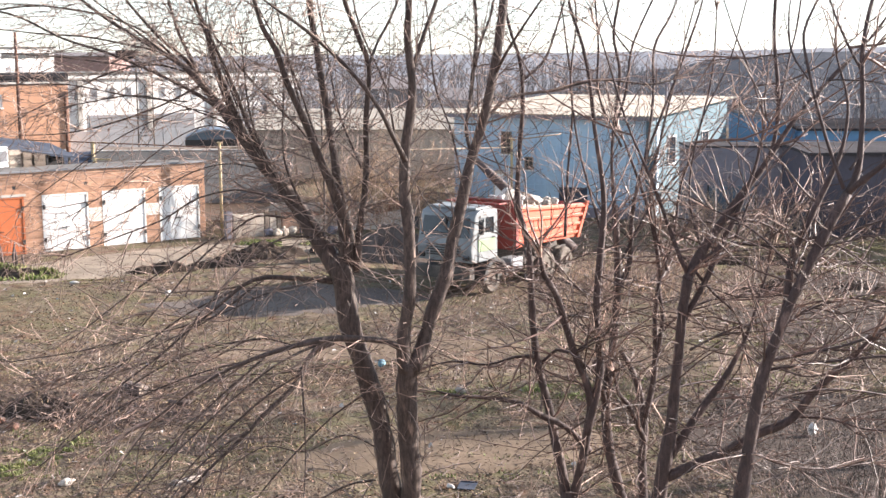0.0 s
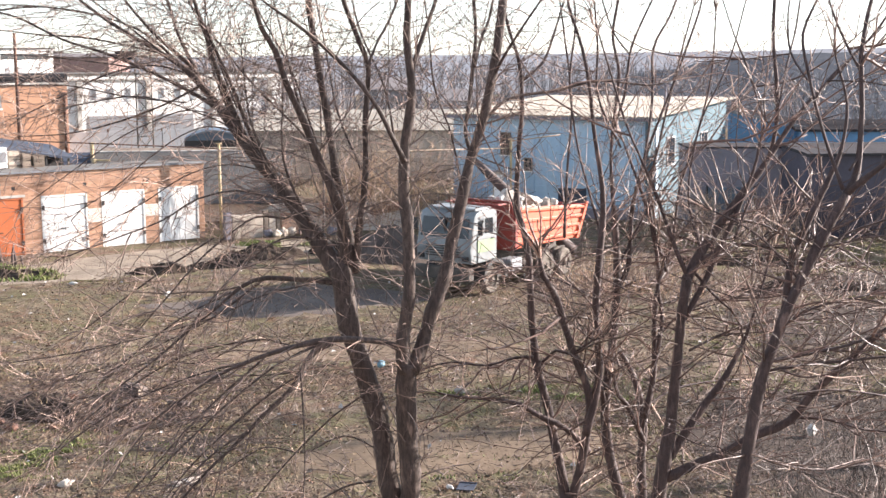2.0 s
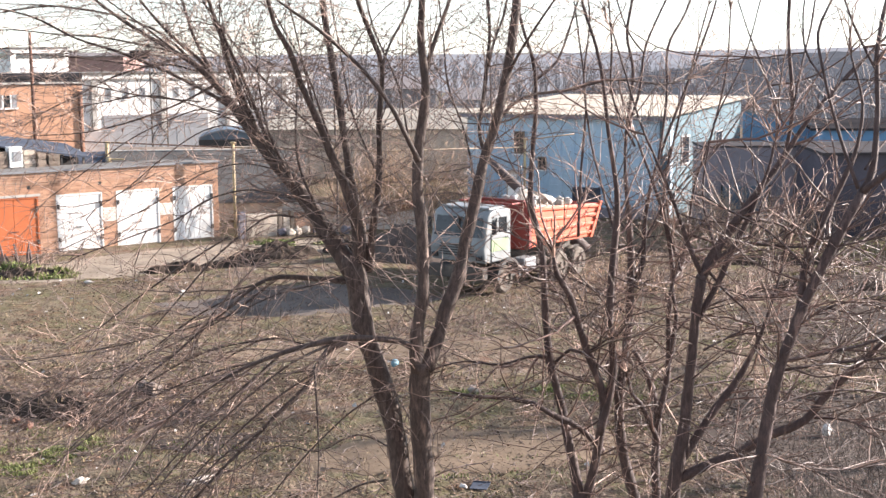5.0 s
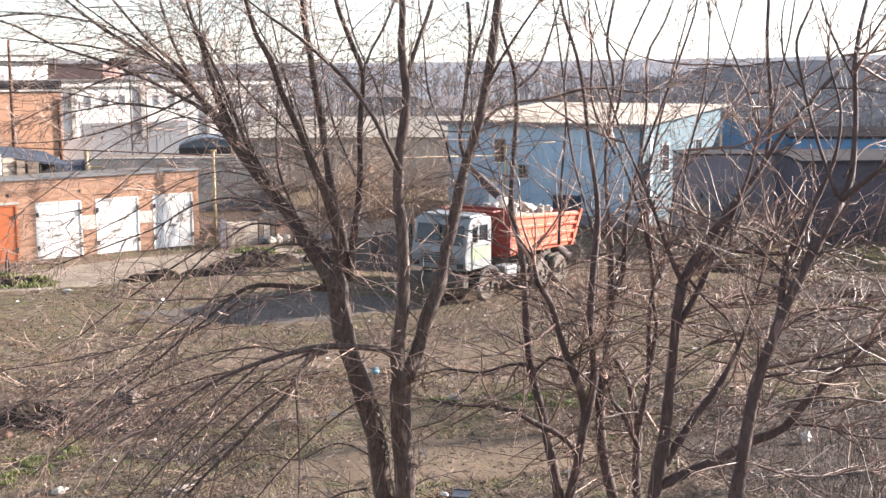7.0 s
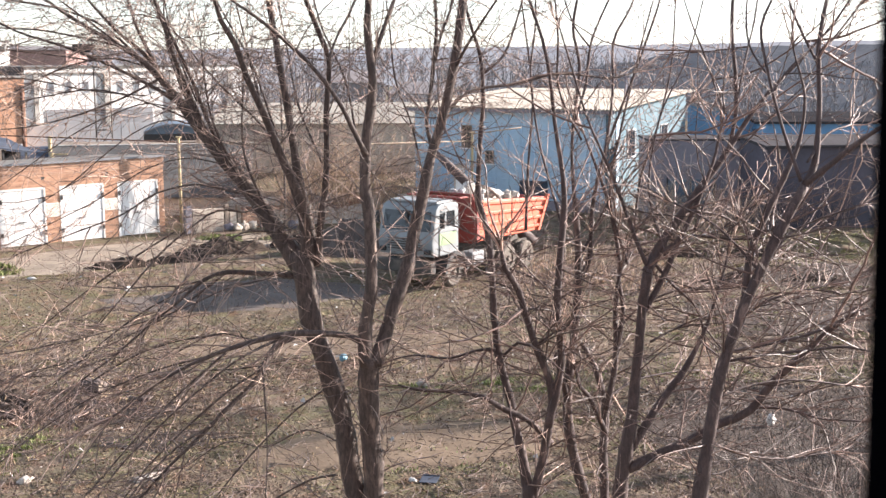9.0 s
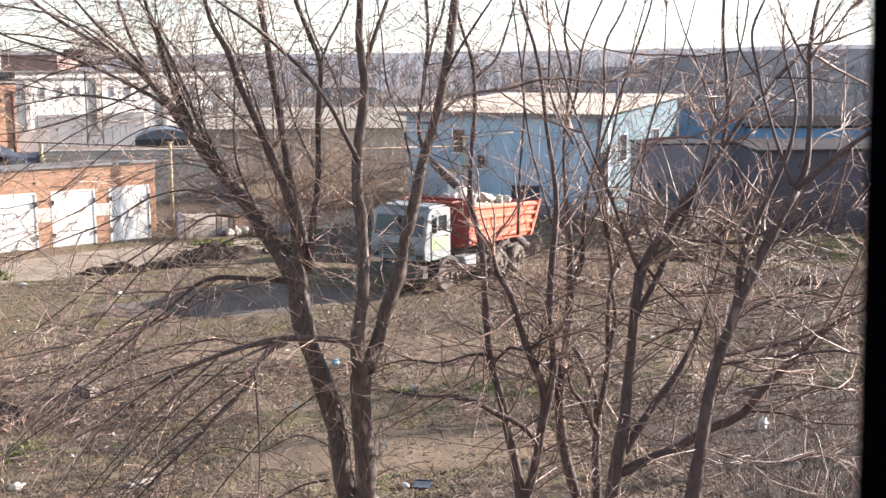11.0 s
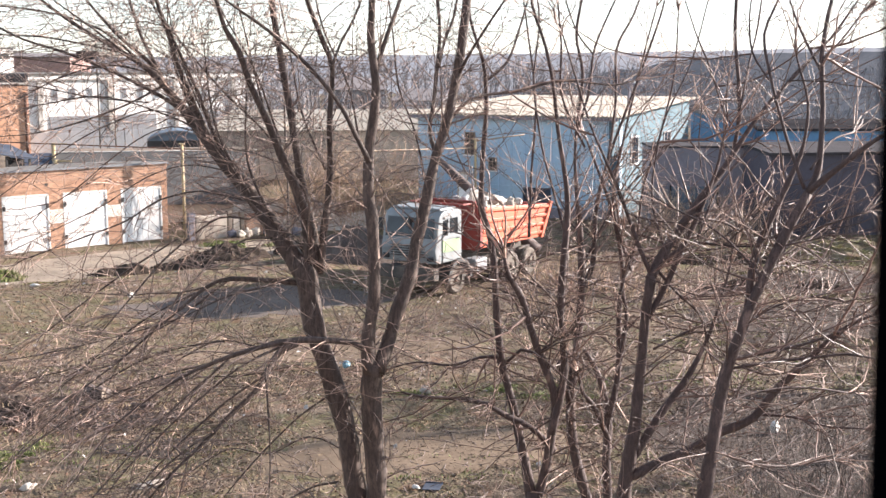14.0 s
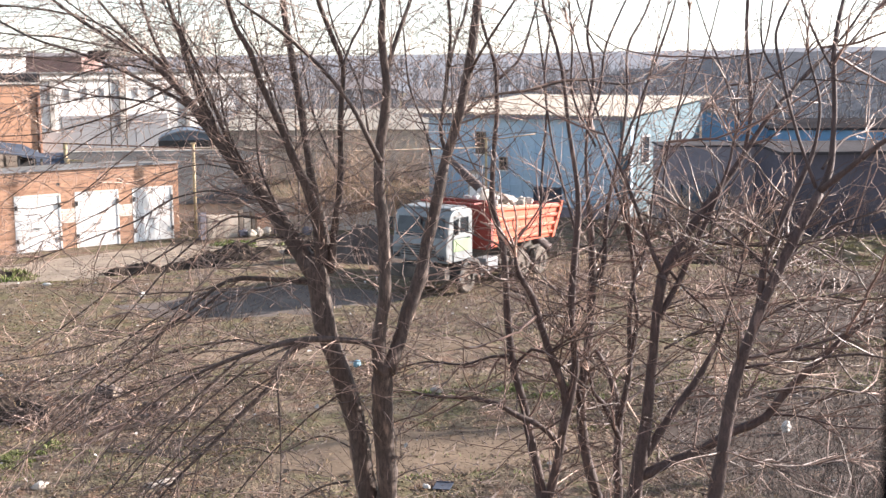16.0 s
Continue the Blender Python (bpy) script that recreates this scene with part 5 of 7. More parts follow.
limb(broad, 'limb', [(0.08, -0.30, 5.11, 0.075), (0.09, -0.33, 5.50, 0.062), (0.14, -0.37, 6.01, 0.060), (0.13, -0.40, 6.55, 0.057), (0.11, -0.43, 7.09, 0.051), (0.16, -0.47, 7.61, 0.045), (0.18, -0.50, 7.87, 0.041), (0.15, -0.53, 8.33, 0.035), (0.16, -0.57, 8.63, 0.031), (0.13, -0.60, 9.08, 0.019)])
limb(broad, 'limb', [(0.16, -0.30, 5.13, 0.075), (0.26, -0.22, 5.34, 0.065), (0.37, -0.14, 5.68, 0.068), (0.49, -0.07, 6.06, 0.069), (0.62, 0.01, 6.60, 0.060), (0.73, 0.09, 7.09, 0.048), (0.87, 0.17, 7.58, 0.046), (0.99, 0.24, 8.13, 0.046), (1.06, 0.32, 8.67, 0.042), (1.14, 0.40, 9.16, 0.025)])
limb(broad, 'limb', [(0.19, -0.50, 8.00, 0.026), (0.23, -0.43, 8.14, 0.022), (0.32, -0.35, 8.39, 0.020), (0.42, -0.28, 8.67, 0.018), (0.48, -0.20, 8.96, 0.012)])
limb(broad, 'limb', [(0.12, -0.50, 7.17, 0.026), (0.03, -0.57, 7.36, 0.023), (-0.12, -0.64, 7.67, 0.021), (-0.30, -0.71, 7.93, 0.019), (-0.55, -0.79, 8.19, 0.017), (-0.79, -0.86, 8.40, 0.015), (-1.03, -0.93, 8.57, 0.011), (-1.26, -1.00, 8.76, 0.009)])
limb(broad, 'limb', [(-0.57, 0.20, 6.02, 0.109), (-0.83, 0.29, 6.41, 0.095), (-1.06, 0.38, 6.74, 0.083), (-1.26, 0.47, 6.97, 0.071), (-1.49, 0.56, 7.25, 0.060), (-1.72, 0.65, 7.55, 0.052), (-1.90, 0.75, 7.75, 0.041), (-2.15, 0.84, 8.02, 0.033), (-2.42, 0.93, 8.19, 0.024), (-2.76, 1.02, 8.38, 0.020), (-3.12, 1.11, 8.61, 0.016), (-3.43, 1.20, 8.85, 0.011)])
limb(broad, 'limb', [(-1.76, 0.80, 7.57, 0.026), (-2.06, 0.91, 7.75, 0.019), (-2.54, 1.03, 7.99, 0.016), (-3.03, 1.14, 8.18, 0.014), (-3.53, 1.26, 8.34, 0.012), (-4.03, 1.37, 8.57, 0.011), (-4.49, 1.49, 8.67, 0.009), (-4.95, 1.60, 8.67, 0.005)])
limb(broad, 'limb', [(-1.47, 0.60, 7.22, 0.032), (-1.62, 0.44, 7.64, 0.025), (-1.72, 0.28, 7.98, 0.021), (-1.80, 0.12, 8.35, 0.018), (-1.87, -0.04, 8.67, 0.016), (-1.90, -0.20, 8.97, 0.011)])
limb(broad, 'limb', [(-1.91, 0.90, 7.73, 0.026), (-2.15, 1.00, 8.07, 0.021), (-2.42, 1.10, 8.29, 0.019), (-2.68, 1.20, 8.54, 0.016), (-2.90, 1.30, 8.79, 0.014), (-3.12, 1.40, 9.03, 0.011)])
limb(broad, 'limb', [(-1.30, 0.50, 7.04, 0.026), (-1.45, 0.40, 7.41, 0.020), (-1.59, 0.30, 7.85, 0.018), (-1.68, 0.20, 8.11, 0.015), (-1.86, 0.10, 8.57, 0.013), (-1.92, 0.00, 8.88, 0.010)])
limb(broad, 'limb', [(-2.07, 0.90, 8.04, 0.022), (-2.30, 1.27, 8.37, 0.018), (-2.48, 1.63, 8.75, 0.016), (-2.66, 2.00, 9.13, 0.011)])
limb(broad, 'limb', [(-2.37, 1.10, 8.17, 0.014), (-2.78, 1.32, 8.25, 0.012), (-3.31, 1.54, 8.35, 0.011), (-3.86, 1.76, 8.39, 0.009), (-4.43, 1.98, 8.45, 0.007), (-4.89, 2.20, 8.44, 0.006)])
limb(broad, 'limb', [(-2.21, 0.90, 8.07, 0.014), (-2.58, 1.08, 8.37, 0.012), (-2.96, 1.26, 8.53, 0.011), (-3.33, 1.44, 8.62, 0.011), (-3.93, 1.62, 8.69, 0.009), (-4.54, 1.80, 8.63, 0.007)])
limb(broad, 'limb', [(-0.51, 0.20, 6.02, 0.073), (-0.51, 0.09, 6.49, 0.057), (-0.61, -0.02, 6.85, 0.047), (-0.74, -0.13, 7.23, 0.039), (-0.86, -0.24, 7.57, 0.034), (-0.97, -0.36, 7.87, 0.030), (-1.06, -0.47, 8.20, 0.026), (-1.16, -0.58, 8.39, 0.021), (-1.22, -0.69, 8.66, 0.019), (-1.29, -0.80, 8.92, 0.013)])
limb(broad, 'limb', [(-0.45, 0.20, 6.08, 0.063), (-0.50, 0.24, 6.53, 0.052), (-0.58, 0.27, 6.92, 0.045), (-0.63, 0.31, 7.28, 0.038), (-0.68, 0.35, 7.64, 0.036), (-0.75, 0.39, 8.00, 0.034), (-0.80, 0.42, 8.35, 0.032), (-0.84, 0.46, 8.71, 0.030), (-0.88, 0.50, 9.12, 0.019)])
limb(broad, 'limb', [(-0.42, 0.20, 6.02, 0.047), (-0.34, 0.12, 6.57, 0.037), (-0.28, 0.05, 7.05, 0.030), (-0.27, -0.03, 7.52, 0.029), (-0.23, -0.10, 8.04, 0.026), (-0.30, -0.18, 8.26, 0.026), (-0.39, -0.25, 8.50, 0.024), (-0.45, -0.33, 8.70, 0.022), (-0.52, -0.40, 9.00, 0.014)])
limb(broad, 'limb', [(-0.22, -0.30, 8.04, 0.016), (-0.15, -0.10, 8.26, 0.014), (-0.03, 0.10, 8.49, 0.014), (0.06, 0.30, 8.73, 0.013)])
limb(broad, 'limb', [(0.78, 0.30, 7.08, 0.024), (0.70, 0.42, 7.38, 0.021), (0.74, 0.54, 7.68, 0.021), (0.78, 0.66, 8.01, 0.024), (0.81, 0.78, 8.35, 0.020), (0.79, 0.90, 8.75, 0.018)])
limb(broad, 'limb', [(0.79, 0.50, 8.03, 0.017), (0.86, 0.67, 8.30, 0.015), (0.95, 0.83, 8.52, 0.015), (1.01, 1.00, 8.81, 0.013)])
limb(broad, 'limb', [(0.84, 0.30, 7.44, 0.017), (1.01, 0.45, 7.63, 0.015), (1.22, 0.60, 7.74, 0.017), (1.60, 0.75, 7.78, 0.015), (2.08, 0.90, 7.88, 0.013), (2.62, 1.05, 7.83, 0.011), (2.89, 1.20, 7.88, 0.009)])
limb(broad, 'limb', [(0.94, 0.30, 7.88, 0.019), (1.07, 0.03, 8.15, 0.014), (1.24, -0.23, 8.43, 0.012), (1.40, -0.50, 8.68, 0.010)])
limb(broad, 'limb', [(-0.62, 0.20, 5.91, 0.029), (-0.90, 0.06, 5.97, 0.026), (-1.26, -0.09, 6.01, 0.023), (-1.46, -0.23, 5.96, 0.020), (-1.67, -0.37, 5.80, 0.015), (-1.91, -0.51, 5.61, 0.012), (-2.21, -0.66, 5.36, 0.010), (-2.52, -0.80, 5.14, 0.007)])
limb(broad, 'limb', [(0.09, -0.30, 5.32, 0.032), (-0.05, -0.41, 5.43, 0.030), (-0.31, -0.53, 5.49, 0.029), (-0.62, -0.64, 5.52, 0.029), (-0.92, -0.75, 5.48, 0.024), (-1.22, -0.86, 5.41, 0.021), (-1.52, -0.98, 5.31, 0.016), (-1.81, -1.09, 5.15, 0.012), (-2.15, -1.20, 4.91, 0.009)])
limb(broad, 'limb', [(-0.64, 0.00, 5.35, 0.036), (-0.80, -0.14, 5.29, 0.033), (-0.90, -0.29, 5.14, 0.030), (-1.00, -0.43, 4.98, 0.027), (-1.23, -0.57, 4.79, 0.024), (-1.48, -0.71, 4.55, 0.019), (-1.73, -0.86, 4.33, 0.014), (-2.00, -1.00, 4.06, 0.012)])
limb(broad, 'limb', [(-0.89, -0.50, 5.19, 0.011), (-0.86, -0.67, 4.93, 0.009), (-0.83, -0.83, 4.49, 0.007), (-0.84, -1.00, 4.06, 0.005)])
limb(broad, 'limb', [(-1.57, 0.30, 7.41, 0.008), (-1.86, 0.40, 7.46, 0.007), (-2.16, 0.50, 7.36, 0.006), (-2.51, 0.60, 7.13, 0.006), (-2.89, 0.70, 6.83, 0.005), (-3.37, 0.80, 6.53, 0.004)])
limb(broad, 'limb', [(-1.71, 0.30, 7.56, 0.008), (-2.08, 0.44, 7.62, 0.007), (-2.50, 0.58, 7.48, 0.006), (-2.90, 0.72, 7.29, 0.006), (-3.36, 0.86, 6.99, 0.005), (-3.83, 1.00, 6.68, 0.004)])
limb(broad, 'limb', [(-1.16, 0.20, 6.75, 0.012), (-1.59, 0.36, 6.82, 0.010), (-2.02, 0.52, 6.72, 0.009), (-2.41, 0.68, 6.49, 0.009), (-2.95, 0.84, 6.28, 0.008), (-3.51, 1.00, 6.07, 0.006)])
limb(broad, 'limb', [(-1.09, 0.20, 6.56, 0.014), (-1.36, 0.08, 6.59, 0.010), (-1.62, -0.04, 6.43, 0.009), (-1.90, -0.16, 6.19, 0.009), (-2.16, -0.28, 5.89, 0.007), (-2.42, -0.40, 5.59, 0.005)])
limb(broad, 'limb', [(-0.86, 0.10, 6.38, 0.013), (-1.09, -0.08, 6.40, 0.011), (-1.33, -0.25, 6.26, 0.009), (-1.59, -0.43, 6.02, 0.009), (-1.83, -0.60, 5.74, 0.007)])
limb(broad, 'limb', [(-1.31, 0.40, 7.02, 0.009), (-1.74, 0.62, 7.06, 0.007), (-2.19, 0.84, 6.93, 0.006), (-2.72, 1.06, 6.61, 0.006), (-3.27, 1.28, 6.34, 0.005), (-3.84, 1.50, 6.07, 0.005)])
limb(broad, 'limb', [(-0.25, 0.00, 3.92, 0.015), (-0.50, 0.20, 3.81, 0.013), (-0.81, 0.40, 3.59, 0.011), (-1.13, 0.60, 3.34, 0.010)])
limb(broad, 'limb', [(-1.96, 0.60, 7.86, 0.012), (-2.39, 0.80, 7.66, 0.010), (-2.91, 1.00, 7.48, 0.009), (-3.50, 1.20, 7.35, 0.007), (-4.11, 1.40, 7.31, 0.005)])
limb(broad, 'limb', [(-2.09, 0.80, 7.97, 0.012), (-2.54, 1.05, 8.06, 0.010), (-3.08, 1.30, 7.97, 0.009), (-3.59, 1.55, 7.76, 0.007), (-4.11, 1.80, 7.54, 0.006)])
limb(broad, 'limb', [(-0.66, -0.30, 5.43, 0.014), (-1.07, -0.48, 5.27, 0.012), (-1.42, -0.66, 5.04, 0.010), (-1.82, -0.84, 4.70, 0.009), (-2.14, -1.02, 4.40, 0.007), (-2.36, -1.20, 4.11, 0.005)])
limb(broad, 'limb', [(-1.23, -0.50, 5.32, 0.012), (-1.56, -0.72, 5.06, 0.010), (-1.91, -0.95, 4.74, 0.008), (-2.28, -1.18, 4.34, 0.007), (-2.46, -1.40, 4.16, 0.005)])
limb(broad, 'limb', [(-0.86, -0.40, 5.16, 0.012), (-1.22, -0.55, 4.95, 0.011), (-1.58, -0.70, 4.66, 0.009), (-1.93, -0.85, 4.33, 0.007), (-2.16, -1.00, 4.04, 0.005)])
limb(broad, 'limb', [(-1.40, -0.60, 5.30, 0.011), (-1.87, -0.50, 5.16, 0.009), (-2.45, -0.40, 4.91, 0.007), (-3.03, -0.30, 4.55, 0.007), (-3.53, -0.20, 4.15, 0.005)])
limb(broad, 'limb', [(-1.34, 0.00, 5.38, 0.011), (-1.82, 0.14, 5.28, 0.009), (-2.31, 0.28, 5.08, 0.009), (-2.82, 0.42, 4.75, 0.008), (-3.29, 0.56, 4.39, 0.006), (-3.67, 0.70, 4.01, 0.006)])
limb(broad, 'limb', [(-1.61, 0.00, 5.86, 0.011), (-2.16, 0.30, 5.55, 0.009), (-2.72, 0.60, 5.12, 0.008), (-3.28, 0.90, 4.63, 0.006)])
limb(broad, 'limb', [(-1.28, 0.00, 5.99, 0.011), (-1.76, -0.18, 5.65, 0.009), (-2.16, -0.35, 5.46, 0.007), (-2.67, -0.53, 5.26, 0.005), (-3.05, -0.70, 5.20, 0.005)])
limb(broad, 'limb', [(-1.37, -0.70, 4.67, 0.010), (-1.65, -0.90, 4.52, 0.009), (-1.92, -1.10, 4.29, 0.007), (-2.09, -1.30, 4.09, 0.005)])
limb(broad, 'limb', [(-1.80, 0.20, 6.37, 0.009), (-2.33, 0.53, 6.03, 0.010), (-2.87, 0.87, 5.65, 0.008), (-3.49, 1.20, 5.18, 0.006)])
limb(broad, 'limb', [(-0.35, 0.00, 4.80, 0.011), (-0.65, 0.12, 4.56, 0.009), (-0.99, 0.25, 4.20, 0.008), (-1.33, 0.38, 3.80, 0.008), (-1.59, 0.50, 3.45, 0.006)])
limb(broad, 'limb', [(-2.20, 0.30, 8.14, 0.010), (-2.64, 0.35, 8.47, 0.008), (-3.03, 0.40, 8.75, 0.007)])
limb(broad, 'limb', [(-2.43, 0.30, 8.03, 0.008), (-2.89, 0.40, 8.09, 0.007), (-3.42, 0.50, 8.15, 0.007), (-3.96, 0.60, 8.18, 0.005)])
limb(broad, 'limb', [(-1.55, 0.30, 7.64, 0.010), (-1.79, 0.47, 8.20, 0.008), (-1.98, 0.63, 8.53, 0.008), (-2.17, 0.80, 8.87, 0.007)])
limb(broad, 'limb', [(-0.78, 0.30, 7.31, 0.013), (-1.02, 0.53, 7.97, 0.011), (-1.32, 0.77, 8.48, 0.009), (-1.52, 1.00, 8.83, 0.009)])
limb(broad, 'limb', [(-2.05, 0.30, 7.70, 0.008), (-2.68, 0.60, 7.75, 0.007), (-3.39, 0.90, 7.86, 0.007), (-4.07, 1.20, 7.86, 0.005)])
limb(broad, 'limb', [(-1.13, 0.30, 6.86, 0.014), (-1.51, 0.33, 7.37, 0.011), (-2.06, 0.35, 7.64, 0.008), (-2.57, 0.38, 7.76, 0.008), (-3.14, 0.40, 7.68, 0.006)])
limb(broad, 'limb', [(-0.52, 0.30, 6.46, 0.015), (-0.74, 0.38, 7.02, 0.011), (-0.96, 0.45, 7.69, 0.011), (-1.12, 0.53, 8.36, 0.009), (-1.23, 0.60, 8.80, 0.009)])
limb(broad, 'limb', [(-0.00, 0.30, 7.30, 0.013), (-0.11, 0.47, 7.85, 0.011), (-0.34, 0.63, 8.36, 0.011), (-0.46, 0.80, 8.81, 0.009)])
limb(broad, 'limb', [(-0.62, 0.30, 6.86, 0.014), (-0.91, 0.48, 7.35, 0.011), (-1.32, 0.65, 7.74, 0.011), (-1.74, 0.83, 8.20, 0.009), (-2.10, 1.00, 8.66, 0.009)])
limb(broad, 'limb', [(-0.34, 0.30, 7.03, 0.011), (-0.58, 0.60, 7.57, 0.011), (-0.71, 0.90, 8.14, 0.009), (-0.84, 1.20, 8.72, 0.009)])
limb(broad, 'limb', [(0.67, 0.30, 6.74, 0.014), (0.56, 0.33, 7.35, 0.011), (0.39, 0.35, 7.85, 0.011), (0.34, 0.38, 8.35, 0.008), (0.29, 0.40, 8.78, 0.008)])
limb(broad, 'limb', [(-0.75, -0.30, 6.00, 0.009), (-1.22, -0.42, 5.91, 0.007), (-1.69, -0.54, 5.72, 0.007), (-2.20, -0.66, 5.59, 0.005), (-2.85, -0.78, 5.46, 0.005), (-3.50, -0.90, 5.38, 0.005)])
limb(broad, 'limb', [(-0.56, -0.15, 5.18, 0.009), (-1.11, -0.22, 5.09, 0.007), (-1.64, -0.29, 5.08, 0.007), (-2.29, -0.36, 4.97, 0.005), (-2.92, -0.43, 4.93, 0.005), (-3.56, -0.50, 4.73, 0.005)])
limb(broad, 'limb', [(-0.15, 0.30, 4.12, 0.009), (-0.56, 0.40, 4.27, 0.008), (-0.99, 0.50, 4.06, 0.008), (-1.41, 0.60, 4.09, 0.006), (-1.85, 0.70, 3.81, 0.006)])
limb(broad, 'limb', [(-1.07, 0.45, 5.21, 0.010), (-1.50, 0.58, 5.25, 0.008), (-2.06, 0.71, 4.98, 0.008), (-2.62, 0.84, 4.95, 0.006), (-3.26, 0.97, 4.74, 0.006), (-3.98, 1.10, 4.71, 0.006)])
rng = random.Random(61)
for i in range(4):
    z = 6.2 + 0.38 * i
    x, y = -0.66 - 0.30 * i, 0.2 + 0.13 * i
    dx, dy = -0.35 + 0.25 * rng.random(), rng.uniform(-0.4, 0.2)
    limb(broad, 'limb', [(x, y, z, 0.016), (x + dx * 0.5 - 0.12, y + dy * 0.4, z + 0.42, 0.014), (x + dx - 0.2, y + dy * 0.8, z + 0.95, 0.011), (x + dx * 1.4 - 0.26 + 0.2 * rng.random(), y + dy, z + 1.5 + 0.4 * rng.random(), 0.006)])
# ---- slender tree ----
slim = tree('slender_tree', (1.51, 12.60), SLIM_LABEL)
limb(slim, 'trunk', [(0.00, 0.00, -0.15, 0.144), (-0.09, 0.00, 1.47, 0.111), (-0.18, 0.00, 2.89, 0.091), (-0.21, 0.00, 3.58, 0.072)])
limb(slim, 'trunk', [(-0.21, 0.00, 3.45, 0.058), (-0.32, 0.02, 4.01, 0.051), (-0.41, 0.03, 4.49, 0.046), (-0.53, 0.05, 4.98, 0.043), (-0.58, 0.07, 5.45, 0.036), (-0.61, 0.08, 5.93, 0.034), (-0.65, 0.10, 6.28, 0.034), (-0.74, 0.12, 6.63, 0.030), (-0.73, 0.13, 7.10, 0.025), (-0.69, 0.15, 7.67, 0.023), (-0.72, 0.17, 8.07, 0.019), (-0.83, 0.18, 8.44, 0.016), (-0.90, 0.20, 8.80, 0.014)])
limb(slim, 'limb', [(-0.68, 0.20, 7.89, 0.016), (-0.46, 0.40, 8.07, 0.014), (-0.31, 0.60, 8.42, 0.012), (-0.19, 0.80, 8.77, 0.010)])
limb(slim, 'limb', [(-0.17, 0.00, 3.39, 0.053), (-0.03, -0.08, 4.16, 0.043), (-0.01, -0.17, 4.67, 0.040), (-0.20, -0.25, 5.23, 0.038), (-0.35, -0.33, 5.71, 0.035), (-0.51, -0.42, 5.97, 0.028), (-0.55, -0.50, 6.17, 0.018)])
limb(slim, 'limb', [(-0.03, -0.20, 4.26, 0.043), (0.09, -0.17, 4.91, 0.040), (0.06, -0.14, 5.49, 0.038), (0.08, -0.11, 6.02, 0.038), (0.13, -0.08, 6.53, 0.032), (0.09, -0.05, 6.99, 0.027), (0.02, -0.02, 7.45, 0.021), (-0.02, 0.01, 7.84, 0.019), (-0.10, 0.04, 8.23, 0.017), (-0.23, 0.07, 8.63, 0.015), (-0.27, 0.10, 8.96, 0.012)])
limb(slim, 'limb', [(0.02, 0.00, 4.02, 0.034), (-0.24, -0.07, 4.30, 0.031), (-0.49, -0.13, 4.44, 0.031), (-0.72, -0.20, 4.59, 0.026), (-1.02, -0.27, 4.67, 0.021), (-1.35, -0.33, 4.71, 0.016), (-1.59, -0.40, 4.79, 0.009)])
limb(slim, 'limb', [(-0.57, 0.00, 5.04, 0.022), (-0.76, 0.07, 5.02, 0.015), (-1.06, 0.15, 4.92, 0.012), (-1.42, 0.22, 4.94, 0.010), (-1.66, 0.30, 4.87, 0.007)])
limb(slim, 'limb', [(0.14, 0.10, 6.28, 0.017), (-0.01, 0.16, 6.80, 0.013), (-0.13, 0.22, 7.32, 0.012), (-0.19, 0.28, 7.89, 0.010), (-0.13, 0.34, 8.47, 0.010), (-0.17, 0.40, 8.87, 0.008)])
limb(slim, 'limb', [(-0.52, 0.10, 4.90, 0.015), (-0.34, -0.03, 5.12, 0.017), (-0.20, -0.17, 5.12, 0.014), (0.01, -0.30, 5.29, 0.012)])
# ---- many stemmed tree ----
bundle = tree('many_stemmed_tree', (2.20, 13.40), BUNDLE_LABEL)
limb(bundle, 'trunk', [(0.00, 0.00, -0.15, 0.153), (-0.06, 0.00, 1.39, 0.102), (-0.12, 0.00, 2.75, 0.077), (-0.20, 0.00, 3.21, 0.064), (-0.37, 0.00, 3.82, 0.059), (-0.40, 0.00, 4.40, 0.051), (-0.32, 0.00, 5.04, 0.046), (-0.29, 0.00, 5.67, 0.041), (-0.31, 0.00, 6.18, 0.038), (-0.33, 0.00, 6.53, 0.034)])
limb(bundle, 'limb', [(-0.32, 0.00, 5.55, 0.031), (-0.17, 0.05, 5.85, 0.028), (-0.13, 0.10, 6.35, 0.025), (-0.07, 0.15, 6.71, 0.021), (0.06, 0.20, 7.13, 0.017), (0.25, 0.25, 7.63, 0.015), (0.46, 0.30, 8.18, 0.013), (0.62, 0.35, 8.66, 0.011), (0.68, 0.40, 9.03, 0.008)])
limb(bundle, 'limb', [(-0.40, 0.00, 4.27, 0.036), (-0.53, -0.25, 4.72, 0.030), (-0.60, -0.50, 4.91, 0.025)])
limb(bundle, 'limb', [(-0.32, 0.00, 6.30, 0.025), (-0.36, 0.10, 6.91, 0.020), (-0.33, 0.20, 7.39, 0.019), (-0.26, 0.30, 7.94, 0.019), (-0.32, 0.40, 8.37, 0.017), (-0.23, 0.50, 8.86, 0.015)])
limb(bundle, 'limb', [(-0.36, 0.00, 7.34, 0.015), (-0.22, 0.07, 7.76, 0.014), (-0.17, 0.15, 8.15, 0.014), (-0.07, 0.22, 8.42, 0.012), (0.11, 0.30, 8.78, 0.010)])
limb(bundle, 'limb', [(-0.27, 0.00, 7.16, 0.015), (-0.54, -0.13, 7.71, 0.012), (-0.57, -0.27, 8.24, 0.012), (-0.63, -0.40, 8.75, 0.010)])
